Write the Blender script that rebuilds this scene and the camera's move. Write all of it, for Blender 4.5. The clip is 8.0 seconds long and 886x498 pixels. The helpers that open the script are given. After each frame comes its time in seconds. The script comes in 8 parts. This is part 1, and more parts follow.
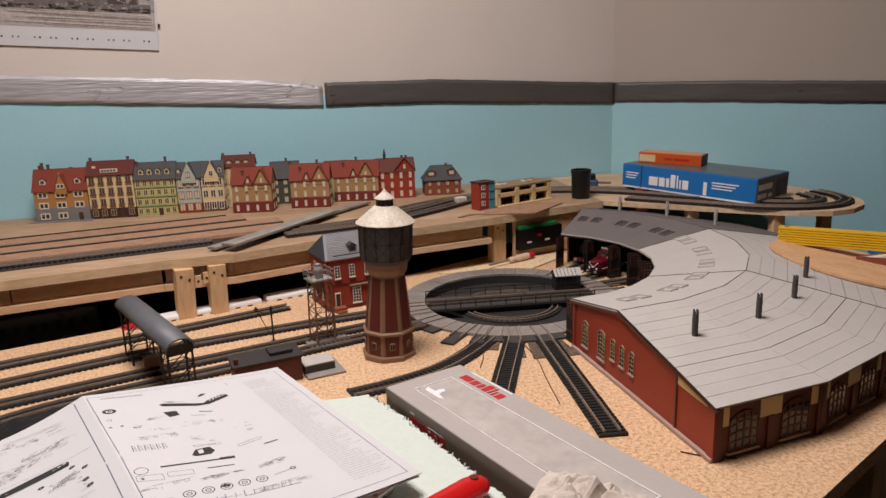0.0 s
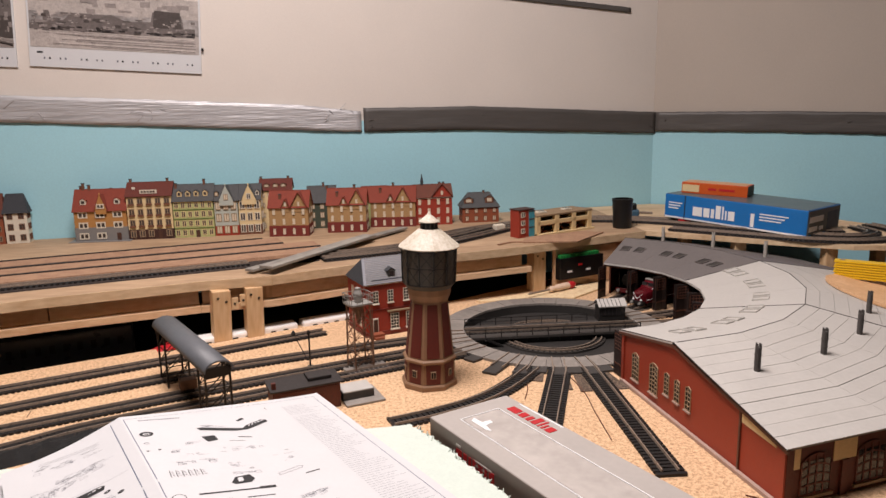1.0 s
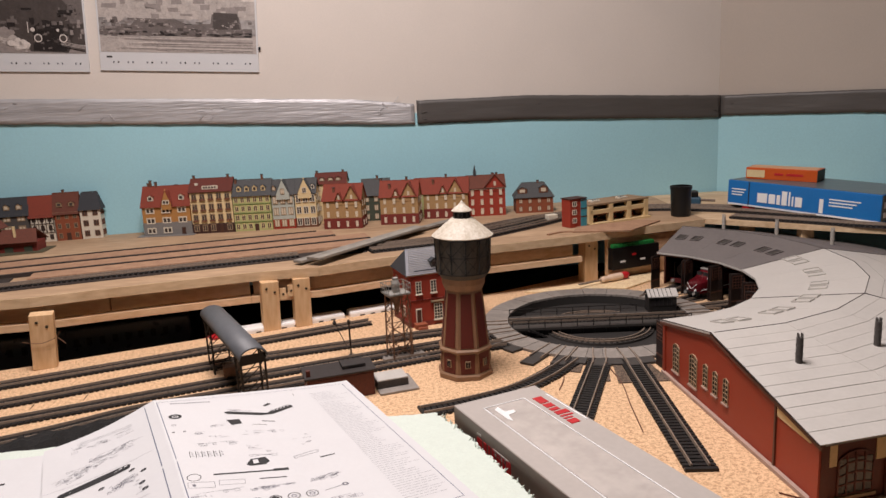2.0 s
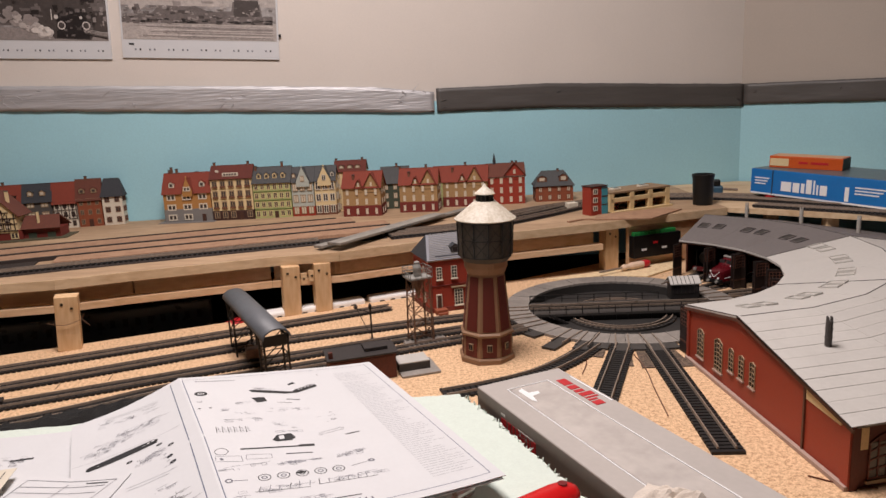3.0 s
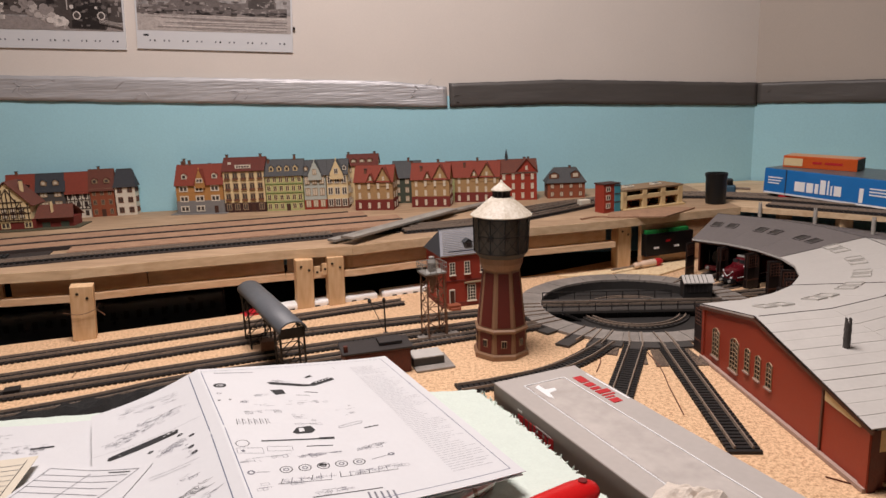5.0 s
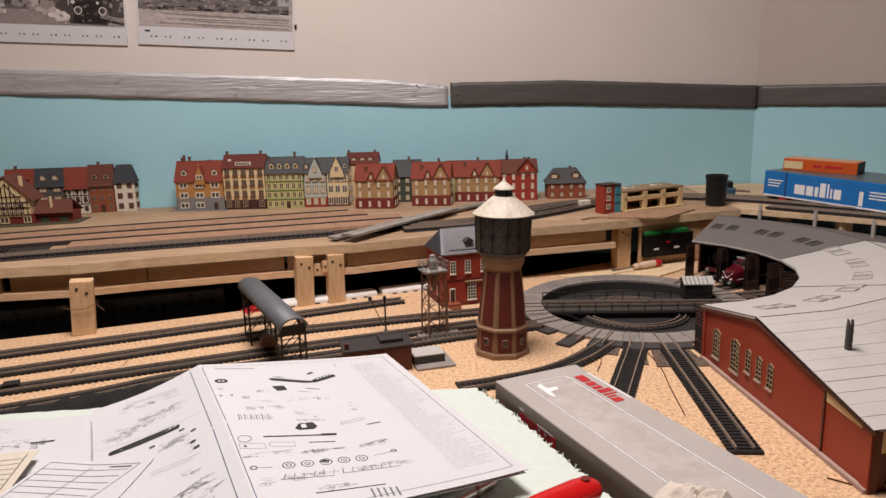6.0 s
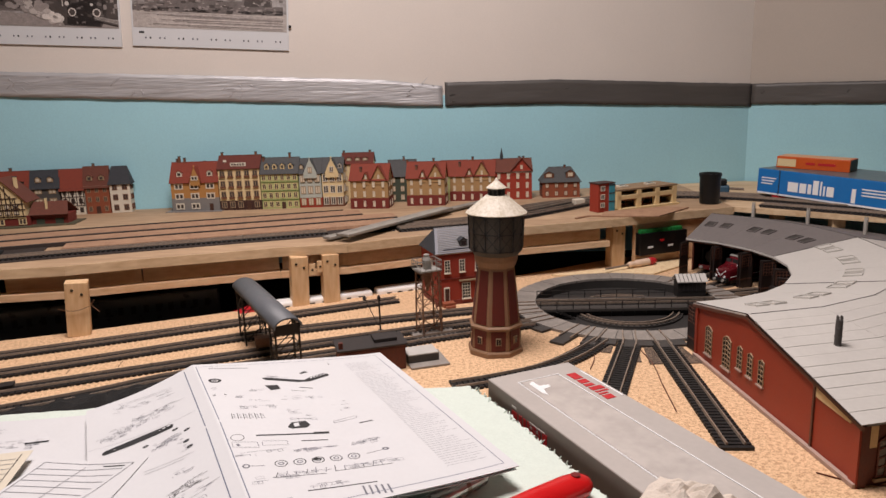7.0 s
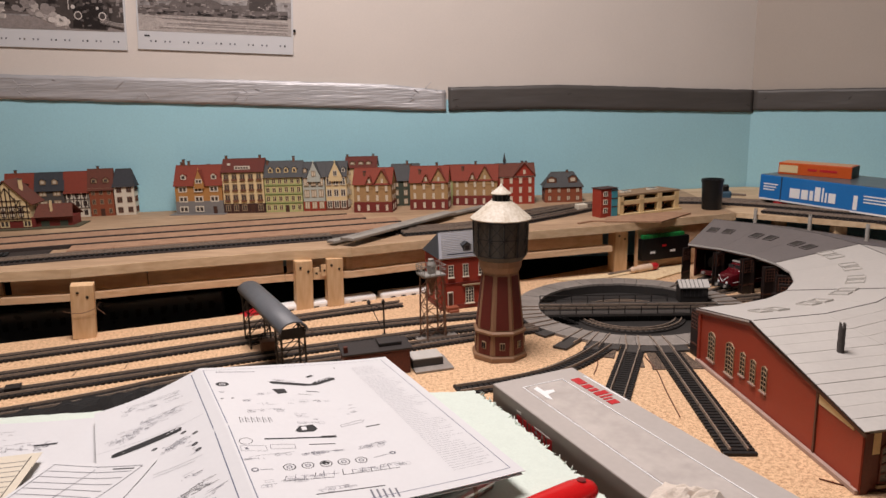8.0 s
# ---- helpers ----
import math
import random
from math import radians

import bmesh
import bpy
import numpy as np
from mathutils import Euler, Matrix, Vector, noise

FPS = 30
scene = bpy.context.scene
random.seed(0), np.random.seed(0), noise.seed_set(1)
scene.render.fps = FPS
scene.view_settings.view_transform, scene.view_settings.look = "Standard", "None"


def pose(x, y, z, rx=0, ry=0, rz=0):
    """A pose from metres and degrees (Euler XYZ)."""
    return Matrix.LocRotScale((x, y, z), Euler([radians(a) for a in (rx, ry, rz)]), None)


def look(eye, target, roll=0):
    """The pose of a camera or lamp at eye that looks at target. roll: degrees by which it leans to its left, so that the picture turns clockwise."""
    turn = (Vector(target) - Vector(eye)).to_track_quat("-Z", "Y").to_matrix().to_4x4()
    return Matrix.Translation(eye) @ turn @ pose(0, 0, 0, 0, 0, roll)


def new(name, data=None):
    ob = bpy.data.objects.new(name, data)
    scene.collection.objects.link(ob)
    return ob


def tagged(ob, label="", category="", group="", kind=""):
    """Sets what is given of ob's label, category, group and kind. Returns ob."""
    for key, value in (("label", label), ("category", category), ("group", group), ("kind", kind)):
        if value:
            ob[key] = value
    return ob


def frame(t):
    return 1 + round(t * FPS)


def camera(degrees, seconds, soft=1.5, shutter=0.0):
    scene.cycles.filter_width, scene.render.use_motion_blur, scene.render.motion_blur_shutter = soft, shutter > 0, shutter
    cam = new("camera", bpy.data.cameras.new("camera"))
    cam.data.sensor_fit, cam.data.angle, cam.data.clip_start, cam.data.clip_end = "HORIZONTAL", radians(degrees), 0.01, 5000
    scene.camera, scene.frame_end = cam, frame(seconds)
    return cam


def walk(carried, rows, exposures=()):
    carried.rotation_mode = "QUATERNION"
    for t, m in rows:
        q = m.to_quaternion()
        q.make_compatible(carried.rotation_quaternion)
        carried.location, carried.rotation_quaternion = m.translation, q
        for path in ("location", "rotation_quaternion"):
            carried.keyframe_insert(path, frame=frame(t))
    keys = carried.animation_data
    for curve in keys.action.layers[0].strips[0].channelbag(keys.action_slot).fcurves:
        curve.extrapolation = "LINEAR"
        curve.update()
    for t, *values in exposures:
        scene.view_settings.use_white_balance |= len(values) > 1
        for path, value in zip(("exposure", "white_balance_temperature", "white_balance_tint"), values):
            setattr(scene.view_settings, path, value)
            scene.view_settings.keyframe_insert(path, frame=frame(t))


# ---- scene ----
cam = camera(64.6, 8.0)

PATH = [
    (0, (0.142, 0.047, 0.375), (0.455, 1.965, -0.097), -1.9),
    (0.5, (0.09, 0.065, 0.387), (0.445, 1.995, 0.001), -2.3),
    (1, (0.121, 0.076, 0.362), (0.366, 2.023, -0.022), -1.2),
    (1.2, (0.145, 0.07, 0.361), (0.247, 2.027, -0.035), -1.5),
    (2.5, (0.182, 0.076, 0.345), (0.192, 2.038, -0.047), -3.0),
    (3, (0.169, 0.074, 0.339), (0.148, 2.032, -0.068), -2.9),
    (3.5, (0.163, 0.071, 0.338), (0.102, 2.023, -0.09), -3.0),
    (4, (0.162, 0.069, 0.338), (0.118, 2.022, -0.089), -2.3),
    (4.5, (0.159, 0.073, 0.341), (0.12, 2.027, -0.082), -2.4),
    (6, (0.148, 0.073, 0.338), (0.122, 2.028, -0.082), -1.5),
    (6.5, (0.153, 0.071, 0.336), (0.134, 2.027, -0.083), -1.8),
    (7, (0.154, 0.069, 0.338), (0.134, 2.024, -0.083), -1.8),
    (7.5, (0.151, 0.065, 0.341), (0.131, 2.021, -0.076), -1.6),
    (8, (0.148, 0.064, 0.342), (0.128, 2.021, -0.071), -1.5),
]
walk(cam, [(t, look(eye, target, roll)) for t, eye, target, roll in PATH], [(0, -0.12), (0.5, 0.12), (1.0, 0.16), (2.5, 0.0), (8, 0.0)])

# ---- world and light ----
world = bpy.data.worlds.new("world")
scene.world = world
world.use_nodes = True
world.node_tree.nodes["Background"].inputs[0].default_value = (0.9, 0.8, 0.7, 1)
world.node_tree.nodes["Background"].inputs[1].default_value = 0.01
scene.view_settings.exposure = 0.0


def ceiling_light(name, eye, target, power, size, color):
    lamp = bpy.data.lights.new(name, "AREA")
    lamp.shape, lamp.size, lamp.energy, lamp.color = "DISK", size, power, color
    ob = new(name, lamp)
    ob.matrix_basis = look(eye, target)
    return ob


# The only lamp, assumed overhead and out of view; no fixture is built.
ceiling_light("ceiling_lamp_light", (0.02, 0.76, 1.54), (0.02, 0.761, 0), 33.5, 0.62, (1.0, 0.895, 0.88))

# ---- materials ----


def srgb(h):
    c = [int(h[i:i + 2], 16) / 255 for i in (0, 2, 4)]
    return tuple(v / 12.92 if v <= 0.04045 else ((v + 0.055) / 1.055) ** 2.4 for v in c) + (1,)


def mat(name, dark, light, scale=40, rough=0.6, bump=0.15, metal=0.0, fine=8, stretch=(1, 1, 1), vary=0.0, contrast=(0.3, 0.7), dist=0.001):
    """A surface of two tones: broad blotches, fine grain, relief and some spread from piece to piece."""
    m = bpy.data.materials.new(name)
    m.use_nodes = True
    nt = m.node_tree
    n, l = nt.nodes, nt.links
    bsdf = n["Principled BSDF"]
    tc = n.new("ShaderNodeTexCoord")
    mp = n.new("ShaderNodeMapping")
    mp.inputs["Scale"].default_value = stretch
    l.new(tc.outputs["Object"], mp.inputs["Vector"])
    a = n.new("ShaderNodeTexNoise")
    a.inputs["Scale"].default_value = scale
    a.inputs["Detail"].default_value = 5
    b = n.new("ShaderNodeTexNoise")
    b.inputs["Scale"].default_value = scale * fine
    b.inputs["Detail"].default_value = 3
    for t in (a, b):
        l.new(mp.outputs["Vector"], t.inputs["Vector"])
    mix = n.new("ShaderNodeMath")
    mix.operation = "MULTIPLY_ADD"
    mix.inputs[1].default_value = 0.5
    half = n.new("ShaderNodeMath")
    half.operation = "MULTIPLY"
    half.inputs[1].default_value = 0.5
    l.new(b.outputs["Fac"], half.inputs[0])
    l.new(a.outputs["Fac"], mix.inputs[0])
    l.new(half.outputs[0], mix.inputs[2])
    ramp = n.new("ShaderNodeValToRGB")
    ramp.color_ramp.elements[0].position, ramp.color_ramp.elements[1].position = contrast
    ramp.color_ramp.elements[0].color, ramp.color_ramp.elements[1].color = dark, light
    l.new(mix.outputs[0], ramp.inputs["Fac"])
    out = ramp.outputs["Color"]
    if vary:
        info = n.new("ShaderNodeObjectInfo")
        hsv = n.new("ShaderNodeHueSaturation")
        rng = n.new("ShaderNodeMapRange")
        rng.inputs["To Min"].default_value, rng.inputs["To Max"].default_value = 1 - vary, 1 + vary
        l.new(info.outputs["Random"], rng.inputs["Value"])
        l.new(rng.outputs["Result"], hsv.inputs["Value"])
        l.new(out, hsv.inputs["Color"])
        out = hsv.outputs["Color"]
    l.new(out, bsdf.inputs["Base Color"])
    bsdf.inputs["Metallic"].default_value = metal
    rr = n.new("ShaderNodeMapRange")
    rr.inputs["To Min"].default_value, rr.inputs["To Max"].default_value = max(0.03, rough - 0.1), min(1, rough + 0.1)
    l.new(a.outputs["Fac"], rr.inputs["Value"])
    l.new(rr.outputs["Result"], bsdf.inputs["Roughness"])
    if bump:
        bp = n.new("ShaderNodeBump")
        bp.inputs["Strength"].default_value = bump
        bp.inputs["Distance"].default_value = dist
        l.new(b.outputs["Fac"], bp.inputs["Height"])
        l.new(bp.outputs["Normal"], bsdf.inputs["Normal"])
    return m


def tone(name, h, spread=0.18, **k):
    """A material round one colour."""
    c = srgb(h)
    return mat(name, tuple(v * (1 - spread) for v in c[:3]) + (1,), tuple(min(1, v * (1 + spread)) for v in c[:3]) + (1,), **k)


WALL = tone("wall_paint", "d6cdc4", 0.04, scale=6, rough=0.85, bump=0.25, fine=60, dist=0.0006)
BLUE = tone("sky_blue_paint", "a3d3de", 0.06, scale=4, rough=0.8, bump=0.15, fine=60, dist=0.0005)
TAPE = tone("grey_duct_tape", "bcbabb", 0.16, scale=25, rough=0.48, bump=0.6, fine=3, metal=0.35, stretch=(0.25, 1, 3), dist=0.003)
TAPE_B = tone("dark_duct_tape", "56524f", 0.10, scale=25, rough=0.5, bump=0.3, fine=3, metal=0.1, stretch=(0.25, 1, 2), dist=0.002)
CHIP = mat("chipboard", srgb("966c4a"), srgb("e3bf97"), scale=230, rough=0.75, bump=0.3, fine=3, contrast=(0.34, 0.56), dist=0.0006)
PLY = mat("raw_plywood", srgb("8e7256"), srgb("bfa181"), scale=14, rough=0.7, bump=0.12, fine=9, stretch=(0.18, 1, 1), contrast=(0.3, 0.7), dist=0.0005)
PINE = mat("pine_batten", srgb("c79b6c"), srgb("ebcda4"), scale=22, rough=0.6, bump=0.1, fine=7, stretch=(1, 1, 0.15), dist=0.0004)
PINE_X = mat("pine_beam", srgb("c59a70"), srgb("ebcba6"), scale=22, rough=0.6, bump=0.1, fine=7, stretch=(0.12, 1, 1), dist=0.0004)
CORK = mat("cork_roadbed", srgb("86634c"), srgb("b08d70"), scale=60, rough=0.85, bump=0.25, fine=5, dist=0.0005)
SLEEPER = tone("dark_plastic_sleeper", "120d0b", 0.3, scale=200, rough=0.6, bump=0.1, vary=0.25)
RAIL = tone("weathered_rail", "8a7a6c", 0.25, scale=150, rough=0.30, bump=0.0, metal=0.1)
FLOOR = tone("dark_floor", "3a322c", 0.2, scale=12, rough=0.6)
# Closing walls out of view, darkened so that they throw back less light.
DIMWALL = tone("low_bounce_wall_paint", "7d756c", 0.06, scale=6, rough=0.85)
# East wall paint is the north wall's, greyed to put its shade into colour.
SHADED_WALL = tone("shaded_wall_paint", "b7aca1", 0.05, scale=6, rough=0.85, bump=0.25, fine=60, dist=0.0006)
# Unseen ceiling, greyed to weaken the fill it would bounce down.
CEIL = tone("low_bounce_ceiling_paint", "918b84", 0.03, scale=6, rough=0.9, bump=0.2)
BLACKISH = tone("black_plastic", "0d0d0e", 0.3, scale=60, rough=0.4, bump=0.1)

# ---- mesh helpers ----


def part(name, bm, material, parent=None, label=""):
    """Links a bmesh as one mesh object under a thing or part."""
    me = bpy.data.meshes.new(name)
    bm.to_mesh(me)
    bm.free()
    me.materials.append(material)
    ob = new(name, me)
    ob.parent = parent
    if label:
        tagged(ob, label)
    return ob


def thing(name, label, category, m=None, group="", kind=""):
    ob = new(name)
    ob.empty_display_size = 0.02
    if m is not None:
        ob.matrix_basis = m
    return tagged(ob, label, category, group, kind)


def solo(name, bm, material, label, category, group="", kind="", m=None):
    ob = part(name, bm, material)
    if m is not None:
        ob.matrix_basis = m
    return tagged(ob, label, category, group, kind)


def share(name, mesh, parent, m):
    """One more piece on a mesh that alike pieces share."""
    ob = new(name, mesh)
    ob.parent = parent
    ob.matrix_basis = m
    return ob


def box(x0, x1, y0, y1, z0, z1, bm=None, bevel=0.0, m=None):
    bm = bm or bmesh.new()
    vs = [bm.verts.new((x, y, z)) for z in (z0, z1) for y in (y0, y1) for x in (x0, x1)]
    fs = [bm.faces.new([vs[i] for i in q]) for q in ((0, 2, 3, 1), (4, 5, 7, 6), (0, 1, 5, 4), (2, 6, 7, 3), (0, 4, 6, 2), (1, 3, 7, 5))]
    if bevel:
        es = list({e for f in fs for e in f.edges})
        r = bmesh.ops.bevel(bm, geom=es, offset=bevel, segments=2, profile=0.5, affect="EDGES")
        vs = list({v for f in r["faces"] for v in f.verts} | {v for v in vs if v.is_valid})
    if m is not None:
        bmesh.ops.transform(bm, matrix=m, verts=[v for v in vs if v.is_valid])
    return bm


def prism(poly, z0, z1, bm=None):
    """A flat plate: a polygon, counter-clockwise from above, with thickness; z1 may be one height a corner."""
    bm = bm or bmesh.new()
    tops = z1 if isinstance(z1, (list, tuple)) else [z1] * len(poly)
    lows = z0 if isinstance(z0, (list, tuple)) else [z0] * len(poly)
    lo = [bm.verts.new((x, y, z)) for (x, y), z in zip(poly, lows)]
    hi = [bm.verts.new((x, y, z)) for (x, y), z in zip(poly, tops)]
    bm.faces.new(lo[::-1])
    bm.faces.new(hi)
    for i in range(len(poly)):
        j = (i + 1) % len(poly)
        bm.faces.new((lo[i], lo[j], hi[j], hi[i]))
    return bm


def lathe(profile, n=24, bm=None, m=None, turn=0.0, caps=True):
    """A turned body from (radius, height) pairs, bottom to top."""
    bm = bm or bmesh.new()
    rings, made = [], []
    for r, z in profile:
        ring = [bm.verts.new((r * math.cos(turn + math.tau * i / n), r * math.sin(turn + math.tau * i / n), z)) for i in range(n)]
        rings.append(ring)
        made += ring
    for a, b in zip(rings, rings[1:]):
        for i in range(n):
            j = (i + 1) % n
            bm.faces.new((a[i], a[j], b[j], b[i]))
    if caps:
        bm.faces.new(rings[0][::-1])
        bm.faces.new(rings[-1])
    if m is not None:
        bmesh.ops.transform(bm, matrix=m, verts=made)
    return bm


def rod(a, b, r, n=6, bm=None, r2=None):
    """A round bar from a to b."""
    bm = bm or bmesh.new()
    a, b = Vector(a), Vector(b)
    q = (b - a).to_track_quat("Z", "Y").to_matrix().to_4x4()
    return lathe([(r, 0), (r if r2 is None else r2, (b - a).length)], n, bm, Matrix.Translation(a) @ q)


def bar(a, b, w, h, bm=None):
    """A square bar from a to b, w across and h high."""
    bm = bm or bmesh.new()
    a, b = Vector(a), Vector(b)
    d = b - a
    x = d.normalized()
    up = Vector((0, 0, 1)) if abs(x.z) < 0.95 else Vector((0, 1, 0))
    y = up.cross(x).normalized()
    z = x.cross(y)
    m = Matrix((x, y, z)).transposed().to_4x4()
    m.translation = a
    return box(0, d.length, -w / 2, w / 2, -h / 2, h / 2, bm, m=m)


def spline(pts, step):
    """Points at even steps along a smooth curve through the given points, each with its heading."""
    p = [Vector((x, y, 0)) for x, y in pts]
    p = [p[0] * 2 - p[1]] + p + [p[-1] * 2 - p[-2]]
    dense = []
    for i in range(1, len(p) - 2):
        for k in range(60):
            t = k / 60
            a, b, c, d = p[i - 1:i + 3]
            dense.append(0.5 * ((2 * b) + (c - a) * t + (2 * a - 5 * b + 4 * c - d) * t * t + (3 * b - a - 3 * c + d) * t ** 3))
    dense.append(p[-2])
    out, run, nxt = [], 0.0, 0.0
    for a, b in zip(dense, dense[1:]):
        d = (b - a).length
        while d > 0 and nxt <= run + d:
            q = a.lerp(b, (nxt - run) / d)
            out.append((q.x, q.y, math.atan2(b.y - a.y, b.x - a.x)))
            nxt += step
        run += d
    return out


def sweep(line, section, bm=None, z=0.0):
    """A section (across, up) drawn along the points of a spline."""
    bm = bm or bmesh.new()
    rings = []
    for x, y, h in line:
        rings.append([bm.verts.new((x - math.sin(h) * u, y + math.cos(h) * u, z + v)) for u, v in section])
    k = len(section)
    for a, b in zip(rings, rings[1:]):
        for i in range(k):
            j = (i + 1) % k
            bm.faces.new((a[i], b[i], b[j], a[j]))
    bm.faces.new(rings[0])
    bm.faces.new(rings[-1][::-1])
    bmesh.ops.recalc_face_normals(bm, faces=bm.faces)
    return bm


# ---- the room ----
WY, CX = 1.9287, 0.9398
WALL_TURN = math.atan(0.13)
WALL_M = Matrix.Translation((0, 1.8065, 0)) @ Matrix.Rotation(WALL_TURN, 4, "Z")
WEST = (-2.4, 1.4945)
RA = math.radians(-33)
RDX, RDY = math.cos(RA), math.sin(RA)
FZ, CZ = -0.86, 1.62
far_r = (CX + 2.0 * RDX, WY + 2.0 * RDY)


def structure(name, bm, material, label, category):
    return solo(name, bm, material, label, category, kind="structure")


structure("wall_north", prism([WEST, (CX, WY), (CX + 0.06, WY + 0.12), (WEST[0], WEST[1] + 0.12)], FZ, CZ), WALL, "off-white painted plaster wall above the layout", "wall")
structure("wall_east", prism([(CX, WY), far_r, (far_r[0] + 0.1, far_r[1] + 0.1), (CX + 0.06, WY + 0.12)], FZ, CZ), SHADED_WALL, "plaster wall with a doorway, greyed to stand for its shade", "wall")
structure("wall_side", prism([far_r, (far_r[0], -1.8), (far_r[0] + 0.1, -1.8), (far_r[0] + 0.1, far_r[1] + 0.1)], FZ, CZ), DIMWALL, "plain painted side wall closing the room", "wall")
structure("wall_south", prism([(-2.4, -1.9), (far_r[0] + 0.1, -1.9), (far_r[0] + 0.1, -1.8), (-2.4, -1.8)], FZ, CZ), DIMWALL, "plain painted back wall closing the room", "wall")
structure("wall_west", prism([(-2.5, -1.9), (-2.4, -1.9), (-2.4, WEST[1] + 0.12), (-2.5, WEST[1] + 0.12)], FZ, CZ), DIMWALL, "plain painted west wall closing the room", "wall")
structure("floor", box(-2.5, 3.0, -1.9, 2.1, FZ - 0.05, FZ), FLOOR, "dark floor under the layout table", "floor")
structure("ceiling", box(-2.5, 3.0, -1.9, 2.1, CZ, CZ + 0.05), CEIL, "grey ceiling out of view, darkened to cut bounce light", "ceiling")

# blue backdrop boards, 3 mm proud of the plaster
q = prism([(-2.0447, -0.2), (0.9477, -0.2), (0.9477, 0.3238), (0.1513, 0.3451), (-0.3549, 0.3744), (-0.869, 0.3986), (-2.0447, 0.4257)], 0, 0.003)
bmesh.ops.transform(q, matrix=WALL_M @ Matrix.Rotation(math.pi / 2, 4, "X"), verts=q.verts)
structure("backdrop", q, BLUE, "light blue painted backdrop behind the town", "backdrop")
bm = box(-0.002, 0.7195, -0.003, 0, -0.2, 0.3184, m=Matrix.Translation((CX, WY, 0)) @ Matrix.Rotation(RA, 4, "Z"))
structure("backdrop", bm, BLUE, "light blue painted backdrop beside the corner", "backdrop")


def tape(name, tops, lows, material, label, m=None, seed=0):
    """A strip of adhesive tape on a wall: (run, height) along both edges, with a slightly ragged edge and creases."""
    bm = bmesh.new()
    rnd = random.Random(seed)
    x0, x1 = tops[0][0], tops[-1][0]
    n = max(8, int((x1 - x0) / 0.012))

    def at(pts, x):
        for (a, za), (b, zb) in zip(pts, pts[1:]):
            if x <= b:
                return za + (zb - za) * (x - a) / (b - a)
        return pts[-1][1]
    grid = []
    for i in range(n + 1):
        x = x0 + (x1 - x0) * i / n
        hi, lo = at(tops, x) + rnd.uniform(-1, 1) * 0.0006, at(lows, x) + rnd.uniform(-1, 1) * 0.0006
        col = []
        for k in range(7):
            z = lo + (hi - lo) * k / 6
            lift = 0.0045 + 0.0016 * noise.noise((x * 7, z * 90, seed)) + 0.0008 * noise.noise((x * 40, z * 60, seed + 3))
            col.append(bm.verts.new((x, -lift, z)))
        grid.append(col)
    for a, b in zip(grid, grid[1:]):
        for k in range(6):
            bm.faces.new((a[k], b[k], b[k + 1], a[k + 1]))
    r = bmesh.ops.extrude_face_region(bm, geom=list(bm.faces))
    for v in r["geom"]:
        if isinstance(v, bmesh.types.BMVert):
            v.co.y = -0.0002
    bmesh.ops.recalc_face_normals(bm, faces=bm.faces)
    ob = solo(name, bm, material, label, "tape", m=m)
    for p in ob.data.polygons:
        p.use_smooth = True
    return ob


wall_m = WALL_M @ Matrix.Translation((0, -0.003, 0))
silver = tape("duct_tape", [(-1.9791, 0.4521), (-0.8664, 0.427), (-0.3549, 0.404), (-0.0016, 0.3855), (0.1471, 0.3666)], [(-1.9791, 0.4004), (-0.8778, 0.3721), (-0.3549, 0.3449), (0.1471, 0.3175)], TAPE, "shiny creased silver-grey duct tape along the backdrop edge", wall_m, 1)
crease = random.Random(12)
for cx, n in ((-0.80, 9), (-0.35, 8), (0.10, 6), (-0.58, 3)):
    for k in range(n):
        x, z = cx + crease.uniform(-0.045, 0.045), 0.372 - 0.045 * (cx + 0.36) + crease.uniform(-0.018, 0.024)
        dx, dz = crease.uniform(0.006, 0.022), crease.uniform(-0.016, 0.016)
        part("crease", rod((x, -0.0052, z), (x + dx, -0.0058, z + dz), 0.0011, 5, r2=0.0004), TAPE, silver)
dark_strip = tape("duct_tape", [(0.1533, 0.3748), (0.4354, 0.3744), (0.95, 0.3497)], [(0.1533, 0.3185), (0.4354, 0.315), (0.95, 0.2924)], TAPE_B, "dark grey duct tape strip with a torn end", wall_m, 2)
side_strip = tape("duct_tape", [(0.0065, 0.3497), (0.3029, 0.3465), (0.714, 0.3346)], [(0.0065, 0.2978), (0.3029, 0.2935), (0.714, 0.2816)], TAPE_B, "dark grey duct tape on the side wall", Matrix.Translation((CX, WY, 0)) @ Matrix.Rotation(RA, 4, "Z") @ Matrix.Translation((0, -0.003, 0)), 3)
for strip_ob, spots in ((dark_strip, ((0.165, 0.345), (0.170, 0.330), (0.455, 0.352), (0.90, 0.326), (0.93, 0.315))), (side_strip, ((0.03, 0.325), (0.22, 0.322), (0.46, 0.316)))):
    for x, z in spots:
        part("crease", rod((x, -0.0054, z), (x + crease.uniform(0.004, 0.016), -0.0058, z + crease.uniform(-0.010, 0.010)), 0.0010, 5, r2=0.0004), TAPE_B, strip_ob)

# ---- layout table and upper deck ----
DZ = 0.10
table = thing("layout_table", "chipboard model railway table top on pine legs", "table")
TX, TY, TR, PR = 0.44, 1.172, 0.187, 0.160


